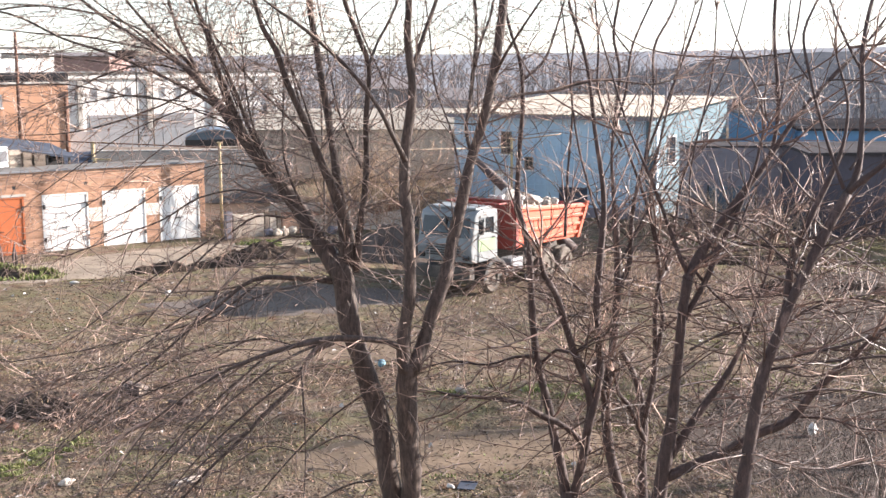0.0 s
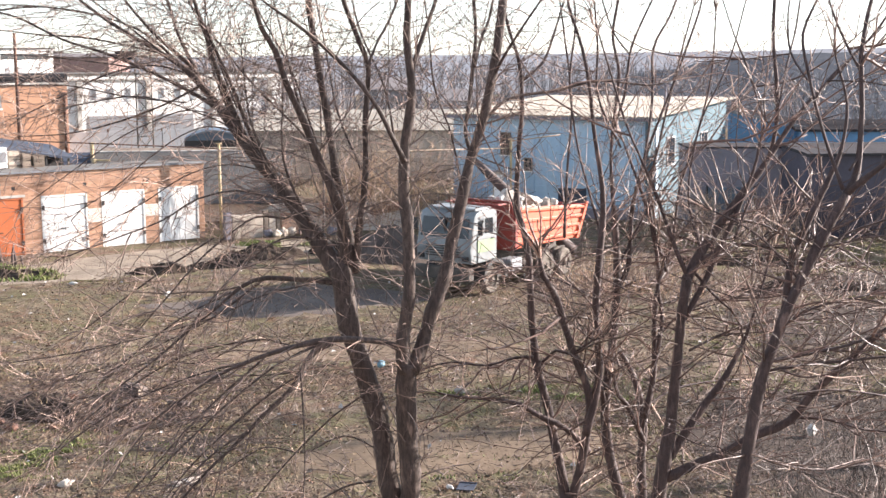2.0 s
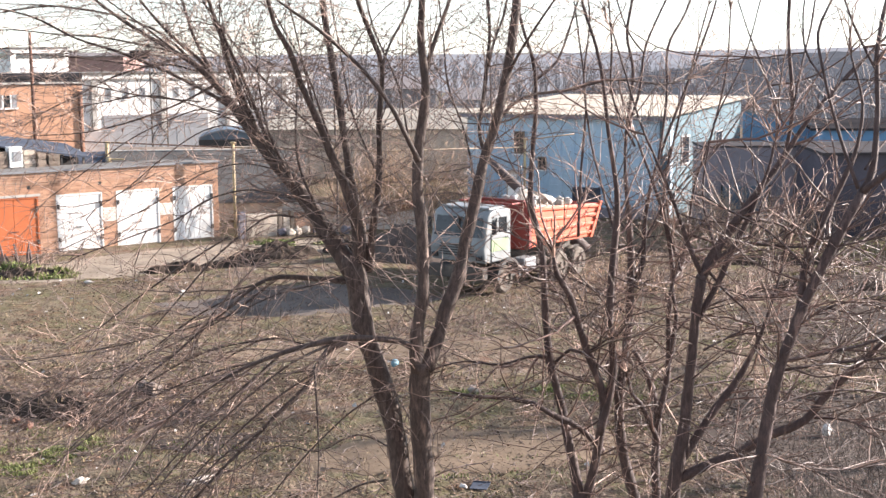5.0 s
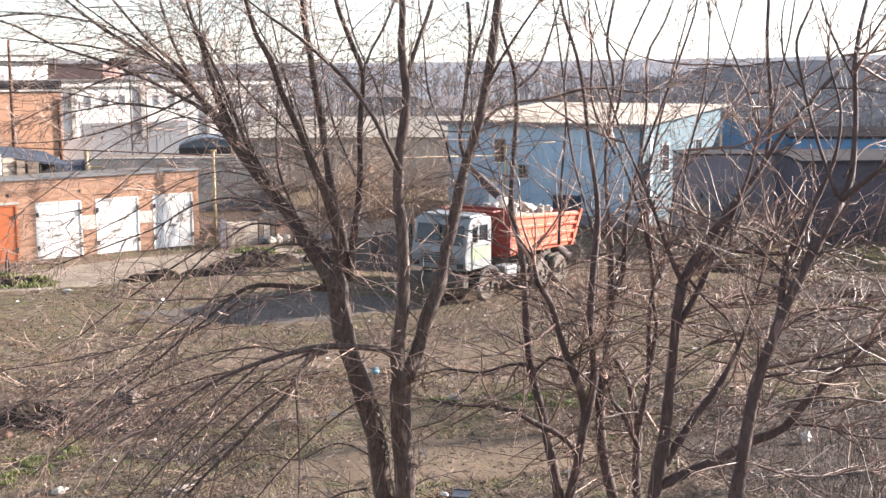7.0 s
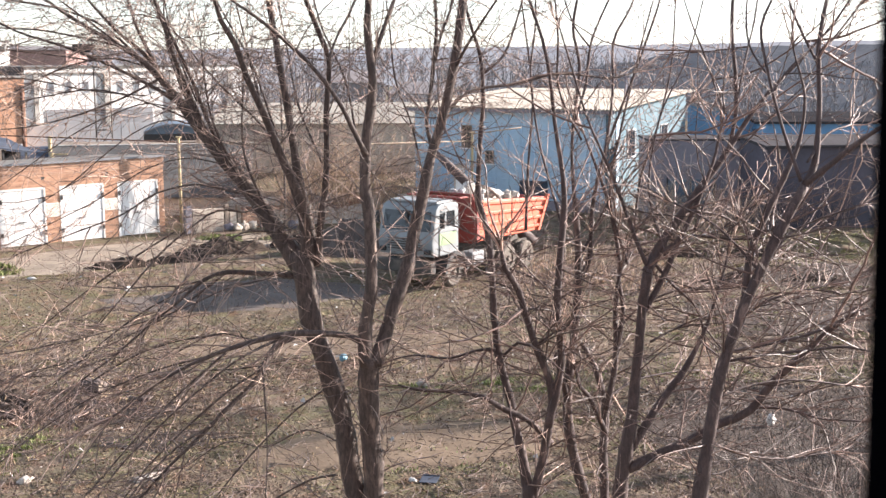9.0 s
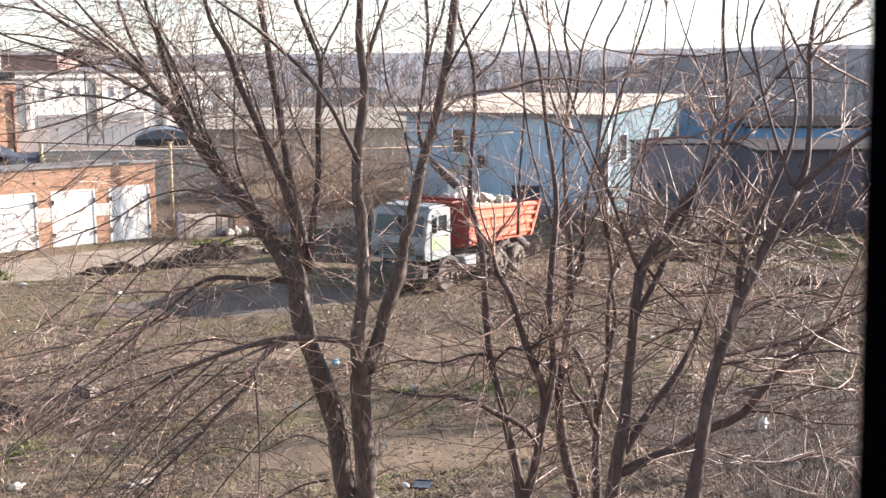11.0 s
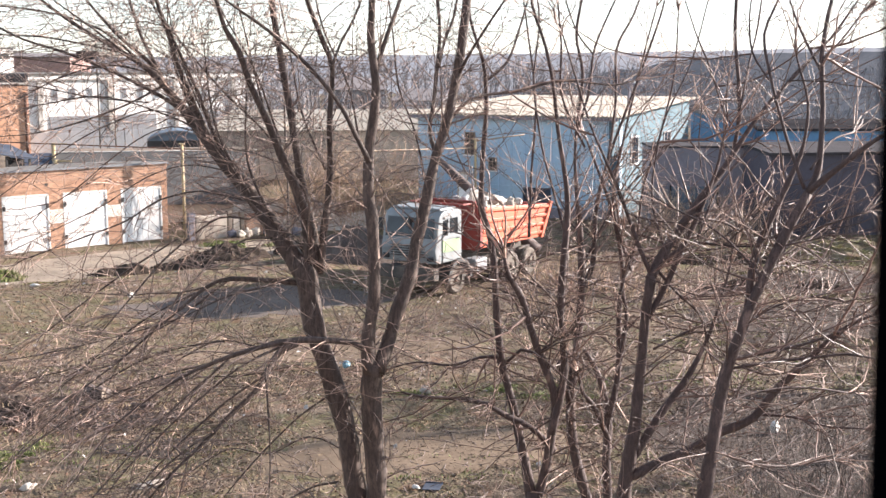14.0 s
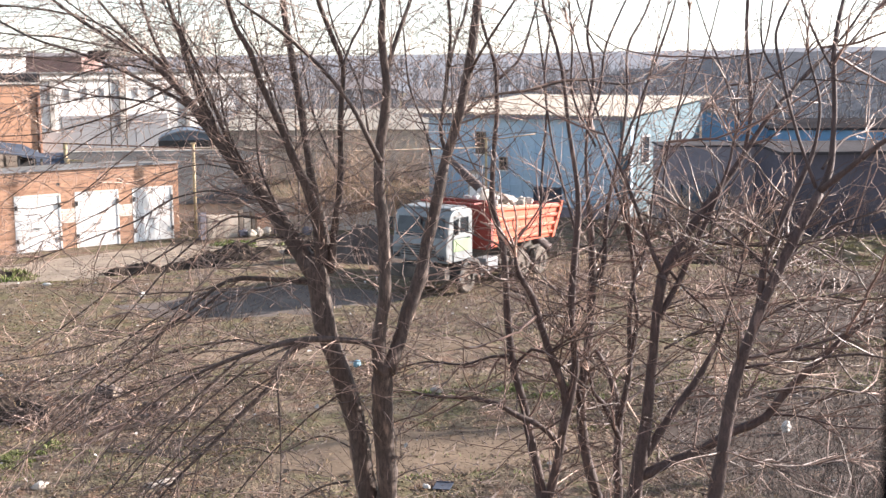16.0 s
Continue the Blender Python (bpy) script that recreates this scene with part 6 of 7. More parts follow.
limb(bundle, 'limb', [(-0.19, 0.00, 8.15, 0.010), (-0.33, 0.17, 8.36, 0.010), (-0.43, 0.33, 8.67, 0.010), (-0.47, 0.50, 8.92, 0.008)])
limb(bundle, 'limb', [(-0.02, 0.00, 6.97, 0.016), (0.09, 0.20, 7.63, 0.015), (0.13, 0.40, 8.21, 0.015), (0.33, 0.60, 8.55, 0.013), (0.48, 0.80, 8.87, 0.011)])
limb(bundle, 'trunk', [(-0.03, 0.00, 1.19, 0.077), (0.06, 0.08, 2.72, 0.057), (0.04, 0.16, 3.56, 0.047), (0.07, 0.24, 4.07, 0.042), (-0.05, 0.32, 4.57, 0.034), (-0.19, 0.40, 4.82, 0.026)])
limb(bundle, 'limb', [(0.04, 0.00, 3.88, 0.033), (-0.17, -0.10, 4.33, 0.028), (-0.28, -0.20, 4.46, 0.020), (-0.36, -0.30, 4.74, 0.015)])
limb(bundle, 'limb', [(0.03, 0.00, 4.14, 0.036), (0.14, 0.05, 4.64, 0.033), (0.15, 0.10, 5.27, 0.031), (0.19, 0.15, 5.77, 0.026), (0.10, 0.20, 6.33, 0.023), (-0.04, 0.25, 6.77, 0.019), (-0.20, 0.30, 7.20, 0.013)])
limb(bundle, 'limb', [(0.15, 0.00, 4.78, 0.028), (0.22, 0.04, 5.28, 0.026), (0.18, 0.09, 5.66, 0.021), (0.33, 0.13, 6.09, 0.015), (0.41, 0.17, 6.71, 0.014), (0.59, 0.21, 7.26, 0.011), (0.74, 0.26, 7.93, 0.010), (0.78, 0.30, 8.60, 0.008)])
limb(bundle, 'limb', [(-0.87, 0.00, 6.18, 0.018), (-0.84, 0.07, 6.91, 0.014), (-0.79, 0.15, 7.64, 0.012), (-0.87, 0.22, 8.37, 0.010), (-0.93, 0.30, 8.85, 0.008)])
limb(bundle, 'limb', [(0.25, 0.00, 5.80, 0.018), (0.07, 0.12, 6.53, 0.015), (0.20, 0.25, 7.26, 0.013), (0.39, 0.38, 8.00, 0.011), (0.58, 0.50, 8.67, 0.008)])
limb(bundle, 'limb', [(-0.30, 0.00, 5.80, 0.015), (-0.04, 0.18, 6.27, 0.015), (0.29, 0.35, 6.69, 0.012), (0.69, 0.53, 7.05, 0.011), (1.04, 0.70, 7.49, 0.009)])
limb(bundle, 'limb', [(0.14, 0.00, 5.04, 0.015), (0.40, 0.10, 5.27, 0.013), (0.79, 0.20, 5.44, 0.013), (1.26, 0.30, 5.48, 0.010)])
limb(bundle, 'limb', [(-0.30, 0.00, 5.30, 0.015), (-0.59, 0.17, 5.52, 0.013), (-0.96, 0.33, 5.68, 0.013), (-1.33, 0.50, 5.72, 0.011)])
limb(bundle, 'limb', [(0.03, 0.00, 4.27, 0.015), (0.38, 0.23, 4.40, 0.013), (0.81, 0.47, 4.43, 0.011), (1.26, 0.70, 4.40, 0.011)])
# ---- leaning tree ----
lean = tree('leaning_tree', (2.20, 12.20), LEAN_LABEL)
limb(lean, 'trunk', [(0.00, 0.00, -0.15, 0.177), (-0.04, 0.00, 1.68, 0.120), (-0.02, 0.00, 3.05, 0.093), (0.01, 0.00, 3.64, 0.080), (0.06, 0.00, 4.14, 0.071), (0.11, 0.00, 4.49, 0.058), (0.15, 0.00, 5.02, 0.053), (0.19, 0.00, 5.49, 0.049), (0.23, 0.00, 5.97, 0.051)])
limb(lean, 'limb', [(0.21, 0.00, 5.92, 0.053), (0.40, 0.07, 6.22, 0.049), (0.64, 0.13, 6.55, 0.043), (0.90, 0.20, 6.87, 0.038), (1.05, 0.27, 7.06, 0.032), (1.23, 0.33, 7.32, 0.025), (1.49, 0.40, 7.65, 0.021), (1.84, 0.47, 8.00, 0.017), (2.16, 0.53, 8.33, 0.014), (2.42, 0.60, 8.67, 0.010)])
limb(lean, 'limb', [(0.23, 0.00, 5.97, 0.024), (0.08, -0.05, 6.32, 0.022), (-0.10, -0.10, 6.78, 0.018), (-0.24, -0.15, 7.09, 0.015), (-0.42, -0.20, 7.47, 0.011), (-0.57, -0.25, 7.91, 0.010), (-0.71, -0.30, 8.33, 0.008)])
limb(lean, 'limb', [(0.20, 0.00, 5.49, 0.031), (0.41, 0.04, 5.88, 0.029), (0.56, 0.08, 6.22, 0.029), (0.72, 0.12, 6.52, 0.026), (0.91, 0.16, 7.00, 0.017), (0.97, 0.20, 7.28, 0.014)])
limb(lean, 'limb', [(1.00, 0.30, 6.96, 0.019), (1.11, 0.35, 7.15, 0.019), (1.19, 0.40, 7.49, 0.022), (1.18, 0.45, 7.89, 0.021), (1.15, 0.50, 8.28, 0.019), (1.16, 0.55, 8.73, 0.017), (1.16, 0.60, 9.07, 0.012)])
limb(lean, 'limb', [(1.22, 0.40, 7.32, 0.012), (1.08, 0.55, 7.54, 0.010), (0.95, 0.70, 8.00, 0.011), (0.83, 0.85, 8.35, 0.009), (0.74, 1.00, 8.70, 0.007)])
limb(lean, 'limb', [(1.14, 0.20, 7.61, 0.010), (1.28, 0.43, 8.05, 0.010), (1.42, 0.67, 8.40, 0.011), (1.53, 0.90, 8.80, 0.009)])
limb(lean, 'limb', [(0.07, 0.00, 4.05, 0.048), (0.37, 0.06, 4.49, 0.045), (0.63, 0.12, 4.81, 0.038), (0.84, 0.18, 5.18, 0.023), (0.98, 0.24, 5.55, 0.016), (1.12, 0.30, 6.01, 0.011)])
limb(lean, 'limb', [(0.08, 0.00, 3.87, 0.056), (0.41, -0.04, 4.05, 0.050), (0.68, -0.09, 4.18, 0.047), (0.95, -0.13, 4.35, 0.045), (1.27, -0.18, 4.53, 0.043), (1.47, -0.22, 4.80, 0.041), (1.73, -0.27, 5.09, 0.036), (1.92, -0.31, 5.30, 0.030), (2.15, -0.36, 5.51, 0.019), (2.38, -0.40, 5.62, 0.015)])
limb(lean, 'limb', [(1.38, 0.00, 4.50, 0.018), (1.67, -0.17, 4.52, 0.013), (1.96, -0.33, 4.47, 0.011), (2.29, -0.50, 4.49, 0.009)])
limb(lean, 'limb', [(0.28, 0.00, 6.03, 0.018), (0.53, 0.13, 5.75, 0.016), (0.81, 0.27, 5.48, 0.014), (0.94, 0.40, 5.10, 0.009)])
limb(lean, 'limb', [(0.63, 0.00, 6.54, 0.015), (1.02, 0.20, 6.45, 0.013), (1.43, 0.40, 6.22, 0.011), (1.73, 0.60, 6.04, 0.009)])
limb(lean, 'limb', [(0.37, 0.00, 6.12, 0.016), (0.68, 0.17, 6.26, 0.013), (0.95, 0.33, 6.23, 0.011), (1.39, 0.50, 6.50, 0.009)])
limb(lean, 'limb', [(0.42, 0.00, 6.06, 0.013), (0.25, 0.07, 6.73, 0.012), (0.36, 0.15, 7.45, 0.008), (0.64, 0.22, 8.06, 0.008), (0.81, 0.30, 8.66, 0.007)])
limb(lean, 'limb', [(0.70, 0.00, 6.34, 0.013), (0.93, 0.12, 6.83, 0.010), (1.29, 0.25, 7.22, 0.009), (1.71, 0.38, 7.60, 0.007), (2.14, 0.50, 7.94, 0.007)])
limb(lean, 'limb', [(0.28, 0.00, 5.20, 0.013), (0.78, 0.23, 5.37, 0.011), (1.42, 0.47, 5.44, 0.012), (2.08, 0.70, 5.51, 0.009)])
# ---- dark barked tree ----
edge = tree('dark_barked_tree', (2.87, 11.40), EDGE_LABEL)
limb(edge, 'trunk', [(0.00, 0.00, -0.15, 0.174), (-0.04, 0.00, 1.50, 0.116), (-0.06, 0.00, 3.15, 0.087), (-0.03, 0.00, 3.93, 0.075), (0.04, 0.00, 4.50, 0.060), (0.12, 0.00, 5.05, 0.056), (0.21, 0.00, 5.35, 0.055), (0.35, 0.00, 5.79, 0.046), (0.53, 0.00, 6.19, 0.050), (0.70, 0.00, 6.56, 0.049), (0.87, 0.00, 6.86, 0.045)])
limb(edge, 'limb', [(0.85, 0.00, 6.82, 0.042), (0.98, 0.08, 7.07, 0.034), (1.02, 0.16, 7.59, 0.024), (1.02, 0.24, 8.11, 0.022), (1.08, 0.32, 8.42, 0.019), (1.17, 0.40, 8.78, 0.014)])
limb(edge, 'limb', [(0.87, 0.00, 6.87, 0.034), (1.03, -0.17, 7.07, 0.030), (1.19, -0.33, 7.26, 0.025), (1.42, -0.50, 7.47, 0.018)])
limb(edge, 'limb', [(0.83, 0.00, 6.90, 0.020), (0.67, 0.08, 7.36, 0.016), (0.52, 0.16, 7.93, 0.014), (0.47, 0.24, 8.32, 0.014), (0.61, 0.32, 8.63, 0.011), (0.70, 0.40, 8.89, 0.008)])
limb(edge, 'limb', [(0.25, 0.00, 5.44, 0.046), (0.33, 0.04, 5.72, 0.042), (0.40, 0.09, 6.23, 0.036), (0.56, 0.13, 6.59, 0.032), (0.75, 0.17, 7.00, 0.027), (0.87, 0.21, 7.30, 0.018), (0.91, 0.26, 7.69, 0.013), (0.80, 0.30, 8.11, 0.010)])
limb(edge, 'limb', [(1.02, 0.20, 7.95, 0.014), (0.90, 0.37, 8.26, 0.013), (0.83, 0.53, 8.53, 0.011), (0.79, 0.70, 8.80, 0.008)])
limb(edge, 'limb', [(1.02, 0.20, 8.08, 0.014), (1.25, 0.40, 8.26, 0.013), (1.52, 0.60, 8.53, 0.011)])
limb(edge, 'limb', [(0.15, 0.00, 5.27, 0.021), (0.40, 0.07, 5.30, 0.019), (0.71, 0.15, 5.34, 0.017), (1.00, 0.22, 5.38, 0.013), (1.35, 0.30, 5.47, 0.011)])
limb(edge, 'limb', [(0.19, 0.00, 5.19, 0.017), (0.49, -0.07, 5.26, 0.014), (0.89, -0.15, 5.32, 0.014), (1.22, -0.22, 5.37, 0.012), (1.46, -0.30, 5.34, 0.008)])
limb(edge, 'limb', [(0.50, 0.00, 6.13, 0.017), (0.78, 0.17, 6.37, 0.015), (1.15, 0.33, 6.51, 0.012), (1.58, 0.50, 6.60, 0.010)])
limb(edge, 'limb', [(0.88, 0.00, 7.08, 0.014), (1.14, 0.25, 7.32, 0.012), (1.44, 0.50, 7.39, 0.010)])
limb(edge, 'limb', [(0.49, 0.10, 7.90, 0.009), (0.37, 0.27, 8.16, 0.010), (0.38, 0.43, 8.53, 0.008), (0.47, 0.60, 8.80, 0.007)])
limb(edge, 'limb', [(0.55, 0.10, 7.70, 0.009), (0.77, 0.27, 7.95, 0.010), (1.05, 0.43, 8.16, 0.008), (1.36, 0.60, 8.42, 0.007)])
limb(edge, 'limb', [(0.29, 0.00, 5.60, 0.012), (0.64, 0.15, 5.76, 0.011), (1.22, 0.30, 5.86, 0.009)])
limb(edge, 'limb', [(0.10, 0.00, 4.83, 0.015), (0.46, 0.17, 4.90, 0.013), (0.95, 0.33, 4.91, 0.011), (1.51, 0.50, 4.80, 0.009)])
limb(edge, 'limb', [(0.06, 0.00, 4.39, 0.015), (0.40, 0.23, 4.20, 0.013), (0.86, 0.47, 4.06, 0.011), (1.44, 0.70, 4.04, 0.009)])
limb(edge, 'limb', [(0.48, 0.00, 6.03, 0.015), (0.23, 0.10, 6.33, 0.013), (-0.01, 0.20, 6.53, 0.010), (-0.31, 0.30, 6.68, 0.008)])

twigs(broad, 3, 7.6, M_TWIG, 1.3, 0.1, -0.28, (-0.12, 0), stout=0.88, high_gaps=0.0, wild=1.35)
twigs(broad, 13, 3.8, M_TWIG_PALE, 1.1, 0.1, -0.12, stout=0.6, wild=2.0)
twigs(slim, 14, 3.8, M_TWIG_PALE, 1.0, 0.1, -0.1, stout=0.65, wild=1.8)
twigs(bundle, 15, 3.2, M_TWIG_PALE, 1.0, 0.1, -0.1, stout=0.65, wild=1.8)
twigs(lean, 16, 1.4, M_TWIG_PALE, 1.0, 0.1, -0.1, stout=0.65, wild=1.25)
twigs(edge, 17, 0.5, M_TWIG_PALE, 1.0, 0.1, -0.1, stout=0.85, wild=1.25)
twigs(slim, 4, 6.0, M_TWIG_RED, 1.4, 0.05, -0.1, stout=1.15, high_gaps=0.7, wild=1.5)
twigs(bundle, 5, 4.8, M_TWIG_RED, 1.4, 0.05, -0.1, stout=1.15, high_gaps=0.7, wild=1.5)
twigs(lean, 6, 4.6, M_TWIG_RED, 1.4, 0.05, -0.1, stout=1.05, high_gaps=0.7, wild=1.15)
twigs(edge, 7, 5.4, M_TWIG_RED, 1.4, 0.05, -0.1, stout=1.05, high_gaps=0.7, wild=1.15)


for k, (t, dense) in enumerate(((slim, 3.0), (bundle, 2.4), (lean, 2.7), (edge, 3.6))):
    spray(t, 200 + k, dense, M_TWIG_RED, 2.2, 6.3, 1.7, 0.0100, (0.1, 0.0, 0.0), 0.10)
    spray(t, 210 + k, dense * 0.25, M_TWIG_PALE, 2.2, 6.6, 1.3, 0.008, (0.1, 0.0, 0.0), 0.12)
for k, (t, dense) in enumerate(((slim, 0.2), (bundle, 0.3), (lean, 0.6), (edge, 0.7))):
    spray(t, 230 + k, dense, M_TWIG_RED, 5.2, 8.2, 2.3, 0.014, (0.25, 0.0, 0.45), 0.11)
spray(broad, 220, 2.4, M_TWIG, 2.8, 7.0, 1.0, 0.007, (0.0, 0.0, -0.1), 0.16)
spray(broad, 221, 1.6, M_TWIG_PALE, 2.8, 7.6, 0.9, 0.0055, (0.0, 0.0, -0.1), 0.2)
spray(broad, 223, 0.7, M_TWIG, 5.7, 7.7, 0.9, 0.007, (0.1, 0.0, 0.9), 0.17)
spray(broad, 224, 1.3, M_TWIG_PALE, 5.4, 7.9, 0.8, 0.0055, (0.2, 0.0, 0.7), 0.2)
spray(broad, 225, 1.3, M_TWIG_PALE, 5.0, 8.6, 1.3, 0.0065, (0.3, 0.0, -0.25), 0.2)
spray(broad, 222, 1.6, M_TWIG, 7.6, 9.3, 1.3, 0.006, (-0.1, 0.0, 0.1), 0.12)
# tree copies added out of view on the right, to shade the ground
for m in (pose(16.4, 27.0, 0, 0, 0, 35), pose(19.6, 33.0, 0, 0, 0, 150), pose(17.6, 36.5, 0, 0, 0, 260)):
    tagged(copy_thing(lean.root, m), "unseen bare tree added to shade the earth", "tree")

# the tree in the thicket, whose shadow reaches the garage doors
young = tree("young_tree", (-5.51, 57.14), "young bare tree with a dense twiggy top in the thicket")
limb(young, "trunk", [(0, 0, -0.1, 0.052), (0.05, 0, 2.5, 0.046), (-0.02, 0, 5.5, 0.042), (0.05, 0, 7.5, 0.038)])
limb(young, "limb", [(0.0, 0, 7.0, 0.04), (-0.4, 0.2, 7.5, 0.03), (-0.6, 0.3, 8.1, 0.025)])
limb(young, "limb", [(0.0, 0, 7.0, 0.04), (0.3, -0.2, 7.5, 0.03), (0.5, -0.3, 8.1, 0.025)])
limb(young, "limb", [(0.05, 0, 7.4, 0.04), (0.0, 0.1, 7.9, 0.03), (0.1, 0.1, 8.4, 0.02)])
twigs(young, 9, 16.0, M_SHOOT, 0.6, 0.2, -0.1, stout=2.4, high_gaps=0.0)


# ---- shrubs and undergrowth ----
def shrub(name, x, y, count, height, spread, seed, material, label, category="shrub", r=0.02, depth=2):
    rnd = random.Random(seed)
    root = thing(name, (x, y, rise(x, y) - 0.04), label, category)
    v, f = [], []
    for _ in range(count):
        a, q = rnd.random() * 6.283, rnd.random() ** 0.5
        p = Vector((math.cos(a) * q * spread, math.sin(a) * q * spread * 0.5, 0.0))
        d = Vector((math.cos(a) * 0.3 * rnd.random(), math.sin(a) * 0.3 * rnd.random(), 1.0))
        grow(v, f, p, d, height * (0.5 + 0.5 * rnd.random()), r * (0.5 + 0.5 * rnd.random()), depth, Vector((0, 0, 0.1)), rnd, 0.6)
    o = new("growth", mesh_of("growth", v, f, material, True))
    o.parent = root
    tagged(o, kind="stuff")
    return root


shrub("bramble_thicket", -5.2, 61.2, 115, 5.0, 3.0, 21, M_THICKET, "tall dry thicket of brown shoots along the fence", r=0.019)
shrub("bramble_thicket", -2.4, 61.6, 100, 6.0, 2.6, 22, M_THICKET, "tall dry thicket of brown shoots along the fence", r=0.019)
shrub("bramble_thicket", 0.8, 62.4, 50, 5.0, 2.2, 23, M_THICKET, "tall dry thicket of brown shoots along the fence", r=0.019)
for i, (x, y, h) in enumerate(((11.6, 58.0, 2.8), (13.0, 58.6, 2.4), (15.2, 58.2, 2.0), (9.6, 58.6, 2.2))):
    shrub("bramble_thicket", x, y, 22, h, 1.0, 90 + i, M_SHOOT, "pale dry shoots before the concrete garages", r=0.022)
for i, (x, y) in enumerate(((-6.4, 59.2), (-5.0, 59.4), (-3.4, 59.6), (-1.8, 59.6), (-0.2, 59.8), (1.2, 60.0))):
    shrub("bramble_thicket", x, y, 34, 1.9, 0.9, 140 + i, M_THICKET, "waist-high dry brambles along the old wall", r=0.014)
for i, (x, y, h, m) in enumerate(((13.4, 56.4, 2.6, M_SHOOT), (15.0, 55.2, 2.4, M_THICKET), (17.0, 54.8, 2.8, M_TWIG_RED), (19.2, 54.6, 3.0, M_TWIG_RED), (12.2, 57.2, 2.4, M_THICKET))):
    shrub("bramble_thicket", x, y, 26, h, 1.1, 160 + i, m, "dry thicket of thin shoots before the concrete shed", r=0.018)
shrub("elder_bush", 5.75, 15.0, 170, 4.2, 0.75, 99, M_TWIG_DARK, "dense dark bare bush under the window", r=0.010)
shrub("elder_bush", 6.3, 14.6, 110, 4.3, 1.1, 95, M_TWIG_DARK, "tall bare bush of dark twigs under the window", r=0.014)
shrub("elder_bush", 5.35, 13.6, 44, 3.9, 0.7, 98, M_TWIG_RED, "tall dense bare bush of reddish twigs under the window", r=0.012)
shrub("elder_bush", 5.7, 15.6, 10, 3.9, 1.3, 96, M_TWIG, "tall bare bush of brown twigs under the window", r=0.014)
shrub("elder_bush", 3.6, 14.2, 9, 4.0, 1.0, 97, M_TWIG_RED, "thin bare bush of reddish twigs under the window", r=0.012)
shrub("shrub", -9.4, 56.6, 12, 2.6, 0.8, 24, M_TWIG, "small dry shrub beside the garage corner", r=0.02)
for i, (x, y, s) in enumerate(((7.0, 47.5, 1.6), (9.5, 49.0, 1.8), (12.2, 50.5, 2.0), (15.0, 53.5, 2.4), (6.0, 40.0, 1.0), (9.8, 43.0, 1.2), (13.0, 45.0, 1.4), (11.2, 57.5, 2.6), (8.4, 56.0, 2.0), (17.5, 56.5, 2.4), (5.0, 33.5, 0.8), (8.2, 34.5, 1.0), (9.0, 29.0, 0.9), (6.6, 44.0, 1.3), (8.0, 41.0, 1.2), (10.8, 46.5, 1.6), (11.5, 40.0, 1.1), (14.0, 42.0, 1.3), (7.4, 37.5, 1.0), (10.0, 36.5, 1.0), (12.5, 37.0, 1.2))):
    shrub("dry_weeds", x, y, 15 if y > 45 else 7, s * (1.0 if y > 45 else 0.7), 1.5, 40 + i, M_SHOOT if i % 4 == 0 or y > 49 else M_TWIG_RED, "tangle of dry weeds and thin shoots", "weeds", r=0.012, depth=1)


for i, (x, y) in enumerate(((4.4, 42.8), (5.2, 44.2), (6.2, 43.4), (7.0, 45.2), (5.8, 46.6), (7.6, 43.0), (8.4, 44.6), (9.2, 46.4), (6.8, 48.2), (8.6, 48.8), (4.6, 40.8), (8.2, 41.6), (12.6, 47.0))):
    shrub("dry_weeds", x, y, 24, 1.0, 0.9, 120 + i, M_THICKET if i % 3 else M_TWIG_RED, "stand of tan dry weeds beside the lorry", "weeds", r=0.011, depth=2)
for i, (x, y) in enumerate(((-0.9, 42.0), (0.4, 41.4), (1.8, 41.2), (2.9, 42.6), (4.2, 44.0), (1.2, 38.6), (3.2, 39.6), (4.8, 37.8), (2.4, 36.2), (5.4, 41.0), (0.2, 36.6))):
    shrub("dry_weeds", x, y, 12, 0.75, 0.8, 80 + i, M_TWIG_RED if i % 2 else M_TWIG, "low dry weeds on the earth near the lorry", "weeds", r=0.012, depth=1)


def blades(name, spots, material, label, category, seed, tall=0.085, count=1700, wide=0.009, patchy=0.12):
    """Grass as narrow bent blades."""
    rnd = random.Random(seed)
    v, f = [], []
    for cx, cy, rx, ry, share in spots:
        for _ in range(int(count * share)):
            a, q = rnd.random() * 6.283, rnd.random() ** 0.5
            x, y = cx + rx * q * math.cos(a), cy + ry * q * math.sin(a)
            if noise.noise((x * 1.1, y * 1.6, seed)) + 0.5 * noise.noise((x * 4, y * 4, seed)) < patchy * rnd.random():
                continue
            z = rise(x, y) - 0.01 + max(heap_top(k, x, y) for k in BANKS)
            h, b, w = tall * (0.4 + 0.8 * rnd.random()), rnd.random() * 6.283, wide * (0.6 + 0.8 * rnd.random())
            lx, ly = math.cos(b), math.sin(b)
            bend = h * (0.2 + 0.7 * rnd.random())
            s = len(v)
            v += [(x - ly * w, y + lx * w, z), (x + ly * w, y - lx * w, z), (x + lx * bend * 0.35 + ly * w * 0.7, y + ly * bend * 0.35 - lx * w * 0.7, z + h * 0.65), (x + lx * bend * 0.35 - ly * w * 0.7, y + ly * bend * 0.35 + lx * w * 0.7, z + h * 0.65), (x + lx * bend, y + ly * bend, z + h)]
            f += [(s, s + 1, s + 2, s + 3), (s + 3, s + 2, s + 4)]
    return tagged(new(name, mesh_of(name, v, f, material)), label, category, kind="stuff")


